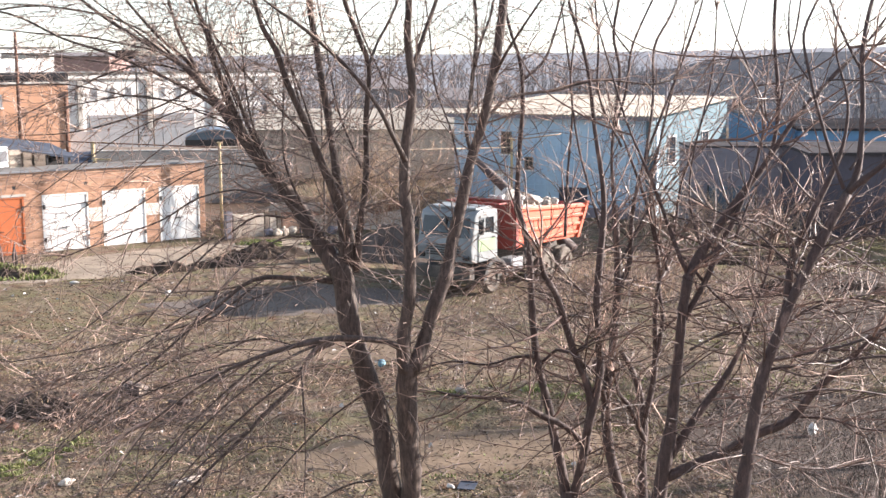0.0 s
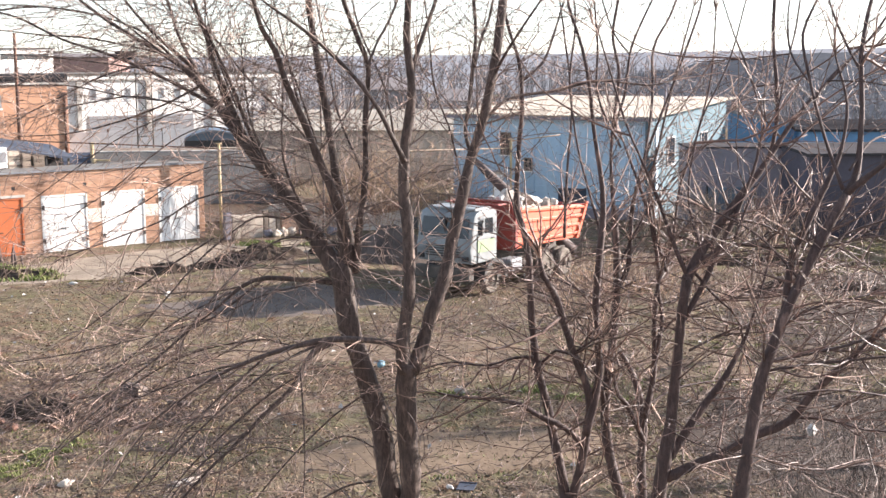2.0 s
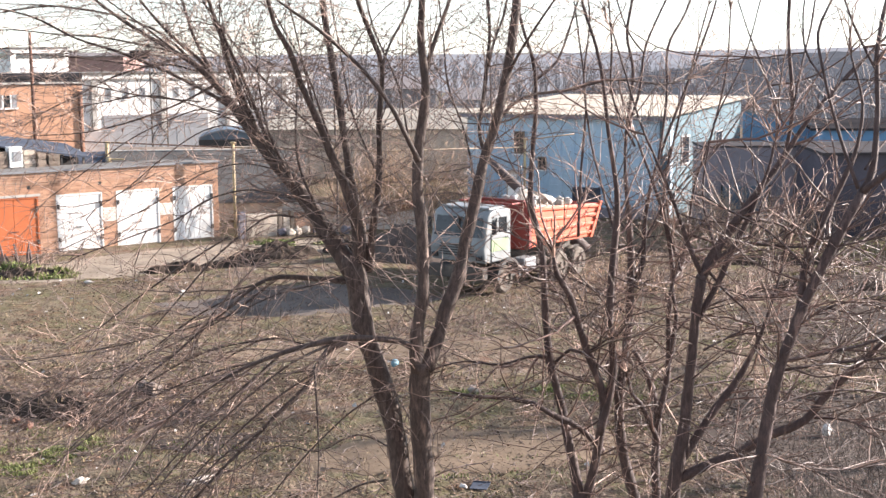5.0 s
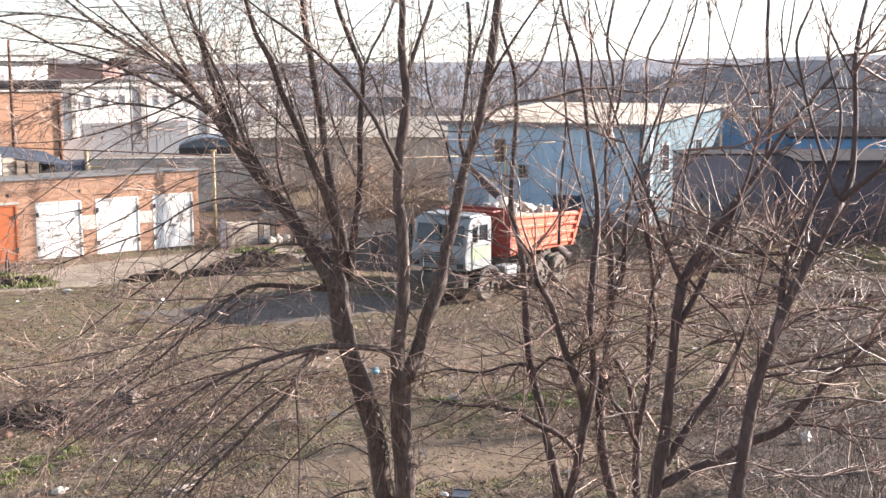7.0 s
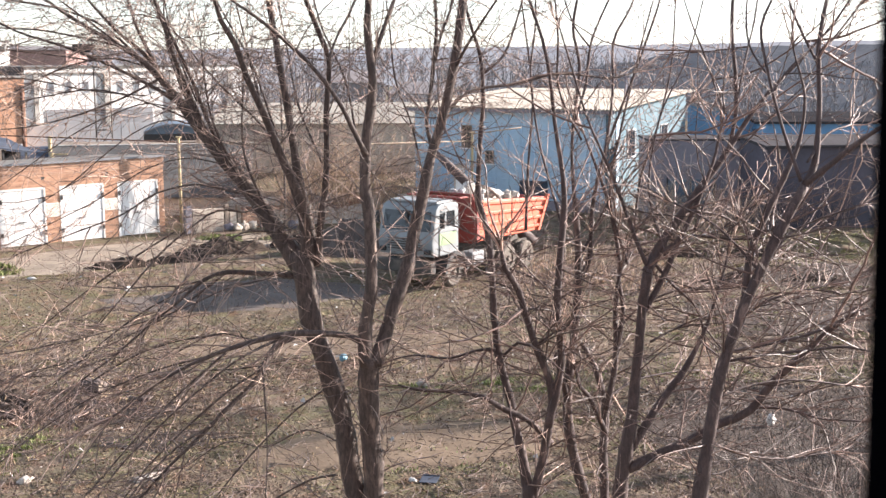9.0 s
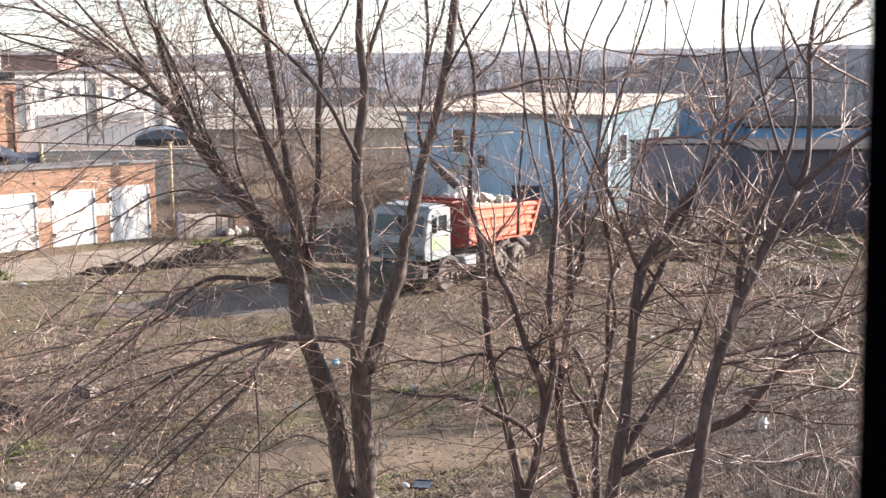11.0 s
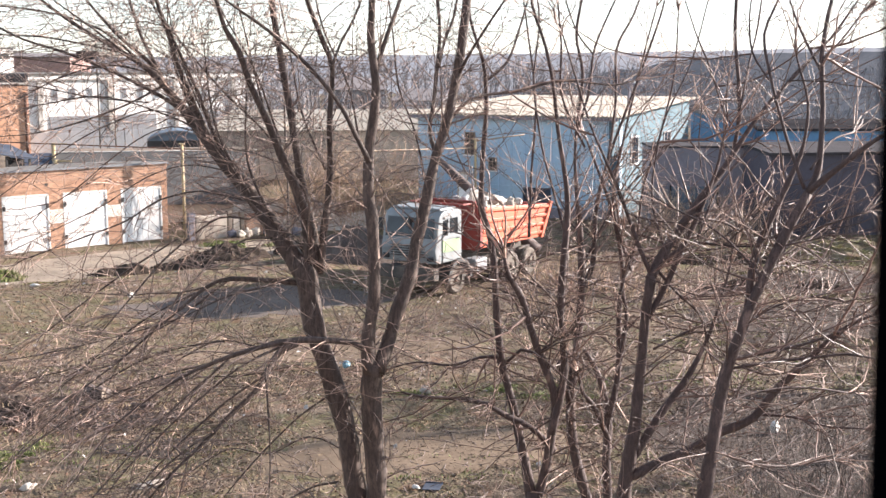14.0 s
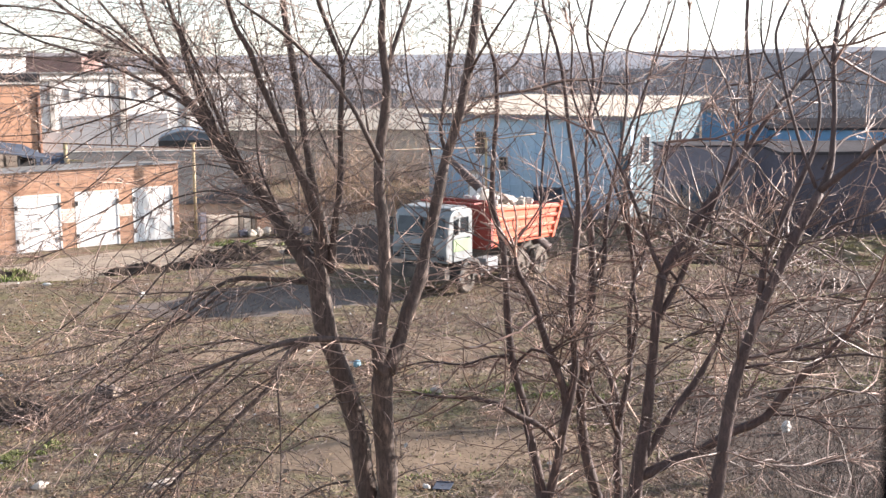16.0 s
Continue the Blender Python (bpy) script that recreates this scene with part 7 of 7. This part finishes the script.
blades("grass", [(-9.3, 24.2, 1.5, 1.0, 3.0), (-7.6, 25.6, 1.0, 0.5, 0.6), (3.0, 29.6, 1.6, 0.45, 1.2), (-4.2, 25.3, 0.8, 0.3, 0.4), (-8.5, 25.0, 3.0, 1.8, 1.2), (9.0, 31.0, 5.0, 1.6, 3.0), (2.5, 29.5, 3.0, 0.8, 2.0), (1.0, 24.0, 2.0, 0.8, 0.6)], M_GRASS, "patches of fresh green spring grass", "grass", 61, 0.09, 2200, 0.010, 0.42)
blades("grass", [(17.0, 51.0, 3.0, 1.0, 2.0), (13.0, 34.0, 2.2, 0.8, 0.9), (14.5, 46.5, 2.4, 0.5, 1.0), (16.0, 49.5, 5.0, 2.6, 3.0), (10.6, 37.6, 2.2, 1.0, 0.9), (12.0, 53.5, 4.0, 1.6, 2.0)], M_MOSS, "short olive grass on the low banks", "grass", 67, 0.075, 1700, 0.018, 0.25)
blades("grass", [(-16.2, 46.5, 2.0, 1.1, 1.6), (-5.0, 54.5, 1.6, 0.6, 0.4), (-7.9, 54.6, 1.3, 0.7, 1.2)], M_GRASS, "tussocks of green spring grass on the banks", "grass", 64, 0.17, 1700, 0.026, 0.02)
blades("grass", [(-8.15, 24.95, 0.55, 0.4, 0.8)], M_GRASS, "tuft of bright green spring grass", "grass", 68, 0.10, 1700, 0.010, 0.05)
blades("dry_grass", [(-3, 33, 10, 9, 3.6), (8, 33, 6, 8, 0.5), (10, 46, 8, 7, 1.0), (-6, 26, 7, 3, 1.2), (12, 54, 6, 3, 1.0), (-9, 38, 6, 6, 1.0)], M_STRAW, "thin dry straw-coloured grass", "grass", 62, 0.16, 1000, 0.007)


blades("moss", [(2.2, 29.8, 2.4, 0.9, 3.0), (10.6, 35.0, 3.6, 1.3, 7.0), (16.9, 49.0, 2.6, 1.4, 6.0), (4.4, 26.6, 1.4, 0.5, 2.0), (15.2, 41.6, 1.6, 0.4, 1.6), (16.6, 51.0, 3.2, 1.2, 3.0), (12.4, 49.5, 2.6, 0.7, 2.0), (-8.9, 24.2, 1.4, 1.0, 1.6), (-4.4, 25.5, 1.6, 0.5, 0.8), (6.0, 31.0, 3.0, 0.8, 2.0), (13.0, 40.0, 3.0, 1.0, 2.0), (-12.6, 45.6, 1.6, 0.5, 0.8)], M_MOSS, "thin olive moss and short grass on the earth", "moss", 66, 0.04, 2600, 0.012, 0.3)


def litter(name, count, material, label, category, seed, area, size):
    """Loose flakes lying about: leaves, chips, paper."""
    rnd = random.Random(seed)
    v, f = [], []
    x0, x1, y0, y1 = area
    while len(f) < count:
        x, y = rnd.uniform(x0, x1), rnd.uniform(y0, y1)
        if abs(x) > y * 0.42 or noise.noise((x * 0.3, y * 0.3, seed)) < rnd.uniform(-0.5, 0.35):
            continue
        z = rise(x, y) + 0.006 + 0.02 * rnd.random()
        a, s, tilt = rnd.random() * 6.283, size * (0.5 + rnd.random()), rnd.gauss(0, 0.35)
        c, w = math.cos(a) * s, math.sin(a) * s
        k = len(v)
        v += [(x - c, y - w, z), (x + w * 0.5, y - c * 0.5, z + s * tilt), (x + c, y + w, z + 0.01), (x - w * 0.5, y + c * 0.5, z + s * abs(tilt) + 0.01)]
        f.append((k, k + 1, k + 2, k + 3))
    return tagged(new(name, mesh_of(name, v, f, material)), label, category, kind="stuff")


litter("leaf_litter", 30000, M_LEAF, "brown fallen leaves scattered on the earth", "leaves", 71, (-19, 19, 24, 52), 0.032)
litter("leaf_litter", 52000, M_LEAF, "brown fallen leaves thick on the earth", "leaves", 74, (-14, 14, 20, 33), 0.023)
litter("leaf_litter", 12000, M_LEAF, "brown fallen leaves under the trees", "leaves", 75, (3, 20, 30, 53), 0.034)
litter("leaf_litter", 5000, M_LEAF, "brown fallen leaves at the foot of the trees", "leaves", 76, (3.5, 12, 20.5, 30), 0.027)
litter("leaf_litter", 16000, M_LEAF_RED, "reddish rotted leaves scattered on the earth", "leaves", 78, (-16, 14, 20.5, 46), 0.024)
litter("straw_litter", 9000, M_STRAW, "short bits of dry straw scattered on the earth", "straw", 82, (-15, 15, 20.5, 46), 0.018)
litter("soil_crumbs", 9000, M_SOIL, "dark crumbs of soil scattered on the earth", "soil", 83, (-15, 15, 20.5, 46), 0.026)
litter("plastic_litter", 16, M_BLUE_TRASH, "small blue scraps of plastic on the earth", "litter", 79, (-15, 10, 22, 50), 0.055)
litter("paper_litter", 420, M_SACK, "scattered scraps of pale paper and plastic", "litter", 72, (-17, 17, 21, 52), 0.06)


def fallen_twigs():
    rnd = random.Random(77)
    v, f = [], []
    for _ in range(2600):
        y = 20 + 32 * rnd.random() ** 1.2
        x = rnd.uniform(-0.4, 0.4) * y
        a, n = rnd.random() * 6.283, 0.2 + 0.7 * rnd.random()
        p = Vector((x, y, rise(x, y) + 0.02))
        pts = [p, p + Vector((math.cos(a) * n * 0.5, math.sin(a) * n * 0.5, 0.05 * rnd.random())), p + Vector((math.cos(a + 0.3) * n, math.sin(a + 0.3) * n, 0.09 * rnd.random()))]
        tube(v, f, pts, [0.009, 0.007, 0.004], 4, cap=False)
    tagged(new("twig_litter", mesh_of("twig_litter", v, f, M_TWIG)), "fallen twigs lying on the earth", "litter", kind="stuff")


fallen_twigs()

# charred stakes and brushwood by the grass bank
rng = random.Random(19)
for i in range(9):
    x, y = -17.9 + 1.9 * rng.random(), 47.3 + 0.5 * rng.random()
    stake = thing("stake", (x, y, rise(x, y)), "dark broken stake stuck in the grass bank", "stake", group="stakes on the bank")
    h = 0.5 + 0.8 * rng.random()
    v, f = [], []
    tube(v, f, [Vector((0, 0, -0.1)), Vector((0.04, 0, h * 0.6)), Vector((rng.uniform(-0.2, 0.2), 0, h))], [0.06, 0.05, 0.03], 7)
    o = new("shaft", mesh_of("shaft", v, f, M_BARK_DARK, True))
    o.parent = stake


def brush(x, y, rx, ry, count, seed, label, material):
    """Cut or broken brushwood lying in a tangle."""
    rnd = random.Random(seed)
    root = thing("brush_heap", (x, y, 0.0), label, "brushwood")
    v, f = [], []
    for _ in range(count):
        a, q, b = rnd.random() * 6.283, rnd.random() ** 0.5, rnd.random() * 6.283
        px, py = math.cos(a) * q * rx, math.sin(a) * q * ry
        p = Vector((px, py, rise(x + px, y + py) + 0.02))
        grow(v, f, p, Vector((math.cos(b), math.sin(b), 0.35 + 0.4 * rnd.random())), 0.5 + 0.8 * rnd.random(), 0.010, 1, Vector((0, 0, -0.7)), rnd, 0.7, 0.14)
    o = new("brushwood", mesh_of("brushwood", v, f, material))
    o.parent = root
    tagged(o, kind="stuff")


brush(-9.7, 28.2, 2.2, 1.0, 110, 301, "heap of dark broken brushwood on the earth", M_TWIG)
brush(-6.4, 30.5, 2.2, 1.6, 70, 302, "thin scatter of brushwood on the leaves", M_TWIG_RED)
brush(-7.3, 27.6, 1.9, 0.9, 80, 308, "low tangle of reddish brushwood on the earth", M_TWIG_RED)
brush(6.2, 46.0, 2.0, 1.6, 90, 303, "tangle of reddish brushwood beside the lorry", M_TWIG_RED)
brush(2.6, 38.4, 2.6, 1.6, 70, 307, "thin scatter of reddish brushwood on the earth", M_TWIG_RED)
brush(9.4, 42.0, 2.4, 2.0, 90, 304, "tangle of reddish brushwood under the trees", M_TWIG_RED)
brush(11.0, 33.0, 2.6, 2.0, 80, 305, "tangle of brushwood under the trees", M_TWIG)
brush(-8.2, 51.2, 1.6, 0.8, 50, 306, "brushwood and rubbish on the dug soil", M_SHOOT)

# broken bricks about the brush heap
rng = random.Random(44)
for i in range(12):
    x, y = rng.uniform(-10.6, -7.6), rng.uniform(26.6, 29.4)
    s = 0.07 + 0.07 * rng.random()
    lump("brick_piece", (x, y, rise(x, y) + s * 0.4), (s * 1.3, s, s * 0.7), M_RUST, "broken dark red brick lying in the leaves", "brick", 20 + i * 1.9, "broken bricks on the earth")
# single things on the ground
def log(x, y, n, r, turn, label, material=None):
    v, f = [], []
    pts = [Vector((n * (i / 6 - 0.5), 0.03 * math.sin(i * 1.7), r * 0.9)) for i in range(7)]
    tube(v, f, pts, [r * (1 + 0.12 * math.sin(i * 2.1)) for i in range(7)], 12)
    o = new("log", mesh_of("log", v, f, material or M_BARK, True))
    o.matrix_basis = pose(x, y, rise(x, y), 0, 0, turn)
    for e in (-0.5, 0.5):
        bm = bmesh.new()
        bmesh.ops.create_cone(bm, cap_ends=True, segments=14, radius1=r * 0.93, radius2=r * 0.93, depth=0.012, matrix=Matrix.LocRotScale((n * e * 1.01, 0.0, r * 0.9), Euler((0, math.pi / 2, 0)), None))
        part("sawn_end", bm, M_WOOD, o, "pale sawn end")
    return tagged(o, label, "log")


log(-7.6, 29.6, 0.6, 0.17, -28, "short thick sawn log lying on the leaves", M_BARK)
log(-6.3, 28.7, 0.5, 0.06, -5, "short dark branch piece on the leaves")
for x, y, n, turn in ((-8.35, 29.75, 0.42, 20), (-8.0, 29.35, 0.5, -8), (-7.2, 29.2, 0.36, 62), (-9.5, 27.4, 0.55, 14), (-6.55, 28.9, 0.3, 48)):
    log(x, y, n, 0.024, turn, "pale broken stick lying on the leaves", M_STRAW)
lump("plastic_bag", (-1.66, 32.4, 0.08), (0.14, 0.10, 0.09), M_BLUE_TRASH, "crumpled blue plastic bag on the earth", "bag", 3.3)
lump("stone", (0.42, 29.6, 0.09), (0.14, 0.11, 0.09), M_RUBBLE, "pale stone on the earth", "stone", 4.3)
sheet = thing("metal_sheet", (0.44, 22.86, rise(0.44, 22.86) + 0.03), "flat blue-grey sheet of metal lying on the beaten track", "sheet", turn=-12)
part("plate", boxes((-0.17, 0.17, -0.2, 0.2, 0.0, 0.012), bevel=0.004), M_BLUE_DARK, sheet)
part("rim", boxes((-0.17, 0.17, 0.18, 0.2, 0.0125, 0.03)), M_BLUE_DARK, sheet, "folded edge")
lump("stone", (0.12, 22.75, 0.05), (0.10, 0.05, 0.04), M_SACK, "pale scrap beside the grey sheet", "litter", 6.3)
lump("plastic_bag", (7.98, 26.0, 0.12), (0.10, 0.09, 0.15), M_SACK, "pale crumpled plastic bag by the trees", "bag", 8.3)
lump("plastic_bag", (-5.0, 23.2, 0.04), (0.28, 0.14, 0.05), M_RUBBLE, "flattened pale plastic sheet in the grass", "bag", 9.9)
lump("plastic_bag", (-7.3, 23.1, 0.05), (0.16, 0.10, 0.07), M_RUBBLE, "crumpled pale bag in the grass", "bag", 2.9)
lump("plastic_bag", (-9.6, 42.7, 0.08), (0.16, 0.1, 0.08), M_SACK, "white scrap of plastic on the earth", "bag", 5.6)
lump("plastic_bag", (-13.6, 45.1, 0.04), (0.15, 0.07, 0.05), M_SACK, "white scrap of plastic by the grass bank", "bag", 7.1)
rng = random.Random(31)
for i in range(6):
    x, y = -8.2 + 5.6 * rng.random(), 57.4 + 1.6 * rng.random()
    lump("rubble_piece", (x, y, 0.14), (0.15 + 0.2 * rng.random(), 0.2, 0.12 + 0.15 * rng.random()), M_CREAM if i % 3 else M_CONCRETE, "broken pale masonry along the fence", "rubble", 10 + i * 1.3, "rubble along the fence")
wb2 = thing("white_cabinet", (2.5, 60.5), "small white-painted gas cabinet beside the yellow post", "cabinet")
part("body", boxes((0, 0.5, 0, 0.5, 0.0, 2.7), bevel=0.02), M_CREAM, wb2)
part("door", boxes((0.05, 0.45, -0.03, -0.002, 0.15, 2.55), bevel=0.01), M_WHITE_METAL, wb2)
part("roof", boxes((-0.06, 0.56, -0.08, 0.56, 2.704, 2.75), bevel=0.01), M_GALV, wb2)
# rubble wall under the slate roof and low yard wall towards the thicket
yard = thing("yard_wall", (-8.4, 60.0), "crumbling pale block wall along the yard", "wall", turn=7)
rng = random.Random(5)
for row in range(3):
    for i in range(13):
        x, h = i * 0.82 + (row % 2) * 0.3, 0.42
        if row == 2 and rng.random() < 0.4:
            continue
        part("block", boxes((x, x + 0.79, 0.03 * rng.random(), 0.4, row * h - 0.05, row * h + h - 0.07), bevel=0.02), M_CONCRETE_LIGHT if rng.random() < 0.75 else M_BRICK_RED, yard)
ruin = thing("broken_wall", (-9.9, 56.4), "ruined low wall of cream plaster with brick infill and dark posts", "wall", turn=34)
for x0, x1, h, m, label in ((0.0, 0.32, 1.25, M_CONCRETE, "grey post"), (0.36, 1.9, 1.02, M_CREAM, "cream plaster panel"), (1.94, 2.16, 1.2, M_WOOD, "weathered post"), (2.2, 2.55, 0.85, M_CREAM, "cream plaster panel"), (2.6, 2.8, 1.15, M_WOOD, "weathered post"), (2.84, 3.75, 0.8, M_BRICK, "orange brick infill"), (3.8, 4.05, 1.1, M_CONCRETE, "grey post"), (4.1, 5.6, 0.7, M_CREAM, "cream plaster panel")):
    piece = boxes((x0, x1, 0.02, 0.26, -0.1, h), bevel=0.03)
    bmesh.ops.subdivide_edges(piece, edges=[e for e in piece.edges if abs(e.verts[0].co.x - e.verts[1].co.x) > 0.2], cuts=5)
    for vert in piece.verts:
        if vert.co.z > 0.4:
            vert.co.z += 0.16 * noise.noise((vert.co.x * 3.1, x0, 2.0))
        vert.co.y += 0.03 * noise.noise((vert.co.x * 2.0, vert.co.z * 3.0, x0))
    part("masonry", piece, m, ruin, label)
fallen = thing("fallen_trunk", (5.4, 52.4), "broken dark trunk leaning behind the lorry", "log")
v, f = [], []
tube(v, f, [Vector((0.2, 0, 0.0)), Vector((-1.2, 0.1, 1.25)), Vector((-2.4, 0.15, 2.35)), Vector((-3.4, 0.2, 3.3)), Vector((-4.1, 0.3, 4.0))], [0.26, 0.25, 0.22, 0.19, 0.12], 12)
o = new("trunk", mesh_of("trunk", v, f, M_BARK_DARK, True))
o.parent = fallen


# ---- distance: bare woods and a wooded hill ----
def far_trees(name, count, seed, x0, x1, y0, y1, high, label, slope=0.0, material=None):
    """A wood of bare trees: each a stem with a broom of shoots, all one mass."""
    rnd = random.Random(seed)
    v, f = [], []
    for _ in range(count):
        x, y = rnd.uniform(x0, x1), y0 + (y1 - y0) * rnd.random()
        h = high * (0.7 + 0.5 * rnd.random())
        base = slope * (y - y0)
        p = Vector((x, y, base - 0.1))
        tube(v, f, [p, p + Vector((rnd.gauss(0, 0.2), 0, h * 0.5)), p + Vector((rnd.gauss(0, 0.4), 0, h))], [0.14, 0.10, 0.02], 3, cap=False)
        for _ in range(13):
            k = 0.2 + 0.7 * rnd.random()
            a, n = rnd.random() * 6.283, h * (0.18 + 0.28 * rnd.random()) * (1.15 - k * 0.6)
            s = p + Vector((0, 0, h * k))
            e = s + Vector((math.cos(a) * n * 0.6, math.sin(a) * n * 0.6, n * 0.9))
            tube(v, f, [s, e], [0.05, 0.012], 3, cap=False)
            for _ in range(2):
                g = s + (e - s) * (0.3 + 0.5 * rnd.random())
                tube(v, f, [g, g + Vector((rnd.gauss(0, 0.3), rnd.gauss(0, 0.3), 0.5)) * n * 0.7], [0.03, 0.01], 3, cap=False)
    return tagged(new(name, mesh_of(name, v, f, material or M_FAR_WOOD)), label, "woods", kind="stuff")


far_trees("bare_wood", 90, 81, 6, 75, 104, 138, 6.0, "bare grey wood behind the blue building")
far_trees("bare_wood", 260, 82, -75, 40, 205, 280, 7.5, "bare grey wood beyond the low houses")
far_trees("bare_wood", 150, 83, 15, 150, 150, 240, 7.2, "bare grey wood on the rising ground")
far_trees("bare_tree_row", 110, 84, -18, 8, 97, 125, 5.0, "row of bare trees behind the long low building")
far_trees("bare_tree_row", 60, 85, -34, -8, 128, 150, 6.3, "bare trees behind the white building")


def make_hill():
    """Low wooded hills that close the view, with a broken treeline."""
    xs = [-900 + 6 * i for i in range(301)]
    v, f = [], []
    rows = ((300, 0.0), (380, 0.45), (520, 0.85), (640, 1.0), (760, 0.6), (900, -0.1))
    for y, k in rows:
        for x in xs:
            h = 10.0 + 2.6 / (1 + math.exp(-(x - 60) / 60)) + 2.0 * noise.noise((x * 0.006, 2.0, 0.0))
            j = 0.9 * noise.noise((x * 0.35, y, 3.0)) + 0.5 * noise.noise((x * 1.3, y, 3.0))
            v.append((x, y + 6 * noise.noise((x * 0.02, y, 1.0)), h * k + (j if k > 0.3 else -0.3)))
    w = len(xs)
    for j in range(len(rows) - 1):
        for i in range(w - 1):
            f.append((j * w + i, j * w + i + 1, (j + 1) * w + i + 1, (j + 1) * w + i))
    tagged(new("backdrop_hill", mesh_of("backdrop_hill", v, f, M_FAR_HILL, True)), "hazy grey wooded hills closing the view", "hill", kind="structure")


make_hill()


def make_slope():
    """The nearer wooded slope behind the blue buildings."""
    xs, ys = [4 + 3 * i for i in range(90)], [138 + 9 * j for j in range(16)]
    v, f = [], []
    for y in ys:
        for x in xs:
            k = (y - 138) / 135
            q = min(1.0, (x - 4) / 75)
            side = q * q * (3 - 2 * q)
            v.append((x, y, k * side * (9.6 + 1.2 * noise.noise((x * 0.02, 1.0, 0.0))) + 0.9 * noise.noise((x * 0.3, y * 0.1, 2.0)) * min(1.0, k * 6) - 0.2))
    w = len(xs)
    for j in range(len(ys) - 1):
        for i in range(w - 1):
            f.append((j * w + i, j * w + i + 1, (j + 1) * w + i + 1, (j + 1) * w + i))
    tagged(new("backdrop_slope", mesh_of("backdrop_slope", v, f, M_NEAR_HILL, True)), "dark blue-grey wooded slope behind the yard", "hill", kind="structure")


make_slope()


# ---- brick facing of the garages, laid piece by piece ----
def lay_bricks(g):
    """Bricks stand a few millimetres out of the mortar; the piers by the three white doors brick by brick, the rest joined."""
    spans = [(-12.2, -10.15), (-9.5, -7.45), (-6.15, -4.1), (-2.85, -0.75), (0.02, 2.05), (2.69, 4.70), (5.36, 7.33)]
    lime = ((2.08, 2.67, 1.12, 1.76), (4.75, 5.33, 1.22, 1.76))
    one = boxes((0, 0.25, -0.009, -0.001, 0, 0.065))
    me, me_lime = bpy.data.meshes.new("brick"), bpy.data.meshes.new("brick")
    one.to_mesh(me), one.to_mesh(me_lime)
    one.free()
    me.materials.append(M_BRICK_PIECE), me_lime.materials.append(M_BRICK_LIMED)
    rest_v, rest_f, laid = [], [], 0
    for k in range(45):
        z = 0.004 + 0.0768 * k
        if z + 0.066 > 3.29 or 3.0 < z + 0.066 and z < 3.13:
            continue
        x = -13.48 - (k % 2) * 0.13
        while x < 7.6:
            pieces = [(max(x, -13.48), min(x + 0.25, 7.6))]
            if z < 2.46 + (0.02 if k else 0):
                for a, b in spans:
                    pieces = [q for lo, hi in pieces for q in ((lo, min(hi, a - 0.004)), (max(lo, b + 0.004), hi)) if q[1] - q[0] > 0.03]
            for lo, hi in pieces:
                white = any(a < (lo + hi) / 2 < b and c < z < d for a, b, c, d in lime)
                if lo > 2.0 and z < 2.46 and laid < 300:
                    o = new("brick", me_lime if white else me)
                    o.parent = g
                    o.matrix_basis = Matrix.Translation((lo, 0, z)) @ Matrix.Diagonal(((hi - lo) / 0.25, 1, 1, 1))
                    laid += 1
                else:
                    n = len(rest_v)
                    rest_v += [(u, y, w) for y in (-0.009, -0.001) for u, w in ((lo, z), (hi, z), (hi, z + 0.065), (lo, z + 0.065))]
                    rest_f += [(n, n + 1, n + 2, n + 3), (n, n + 4, n + 5, n + 1), (n + 1, n + 5, n + 6, n + 2), (n + 2, n + 6, n + 7, n + 3), (n + 3, n + 7, n + 4, n)]
            x += 0.262
    o = new("brick_facing", mesh_of("brick_facing", rest_v, rest_f, M_BRICK_REST))
    o.parent = g
    tagged(o, "joined orange brick facing", kind="stuff")


lay_bricks(garages)


def motions():
    """Nothing but the camera moves."""
    return None


motions()
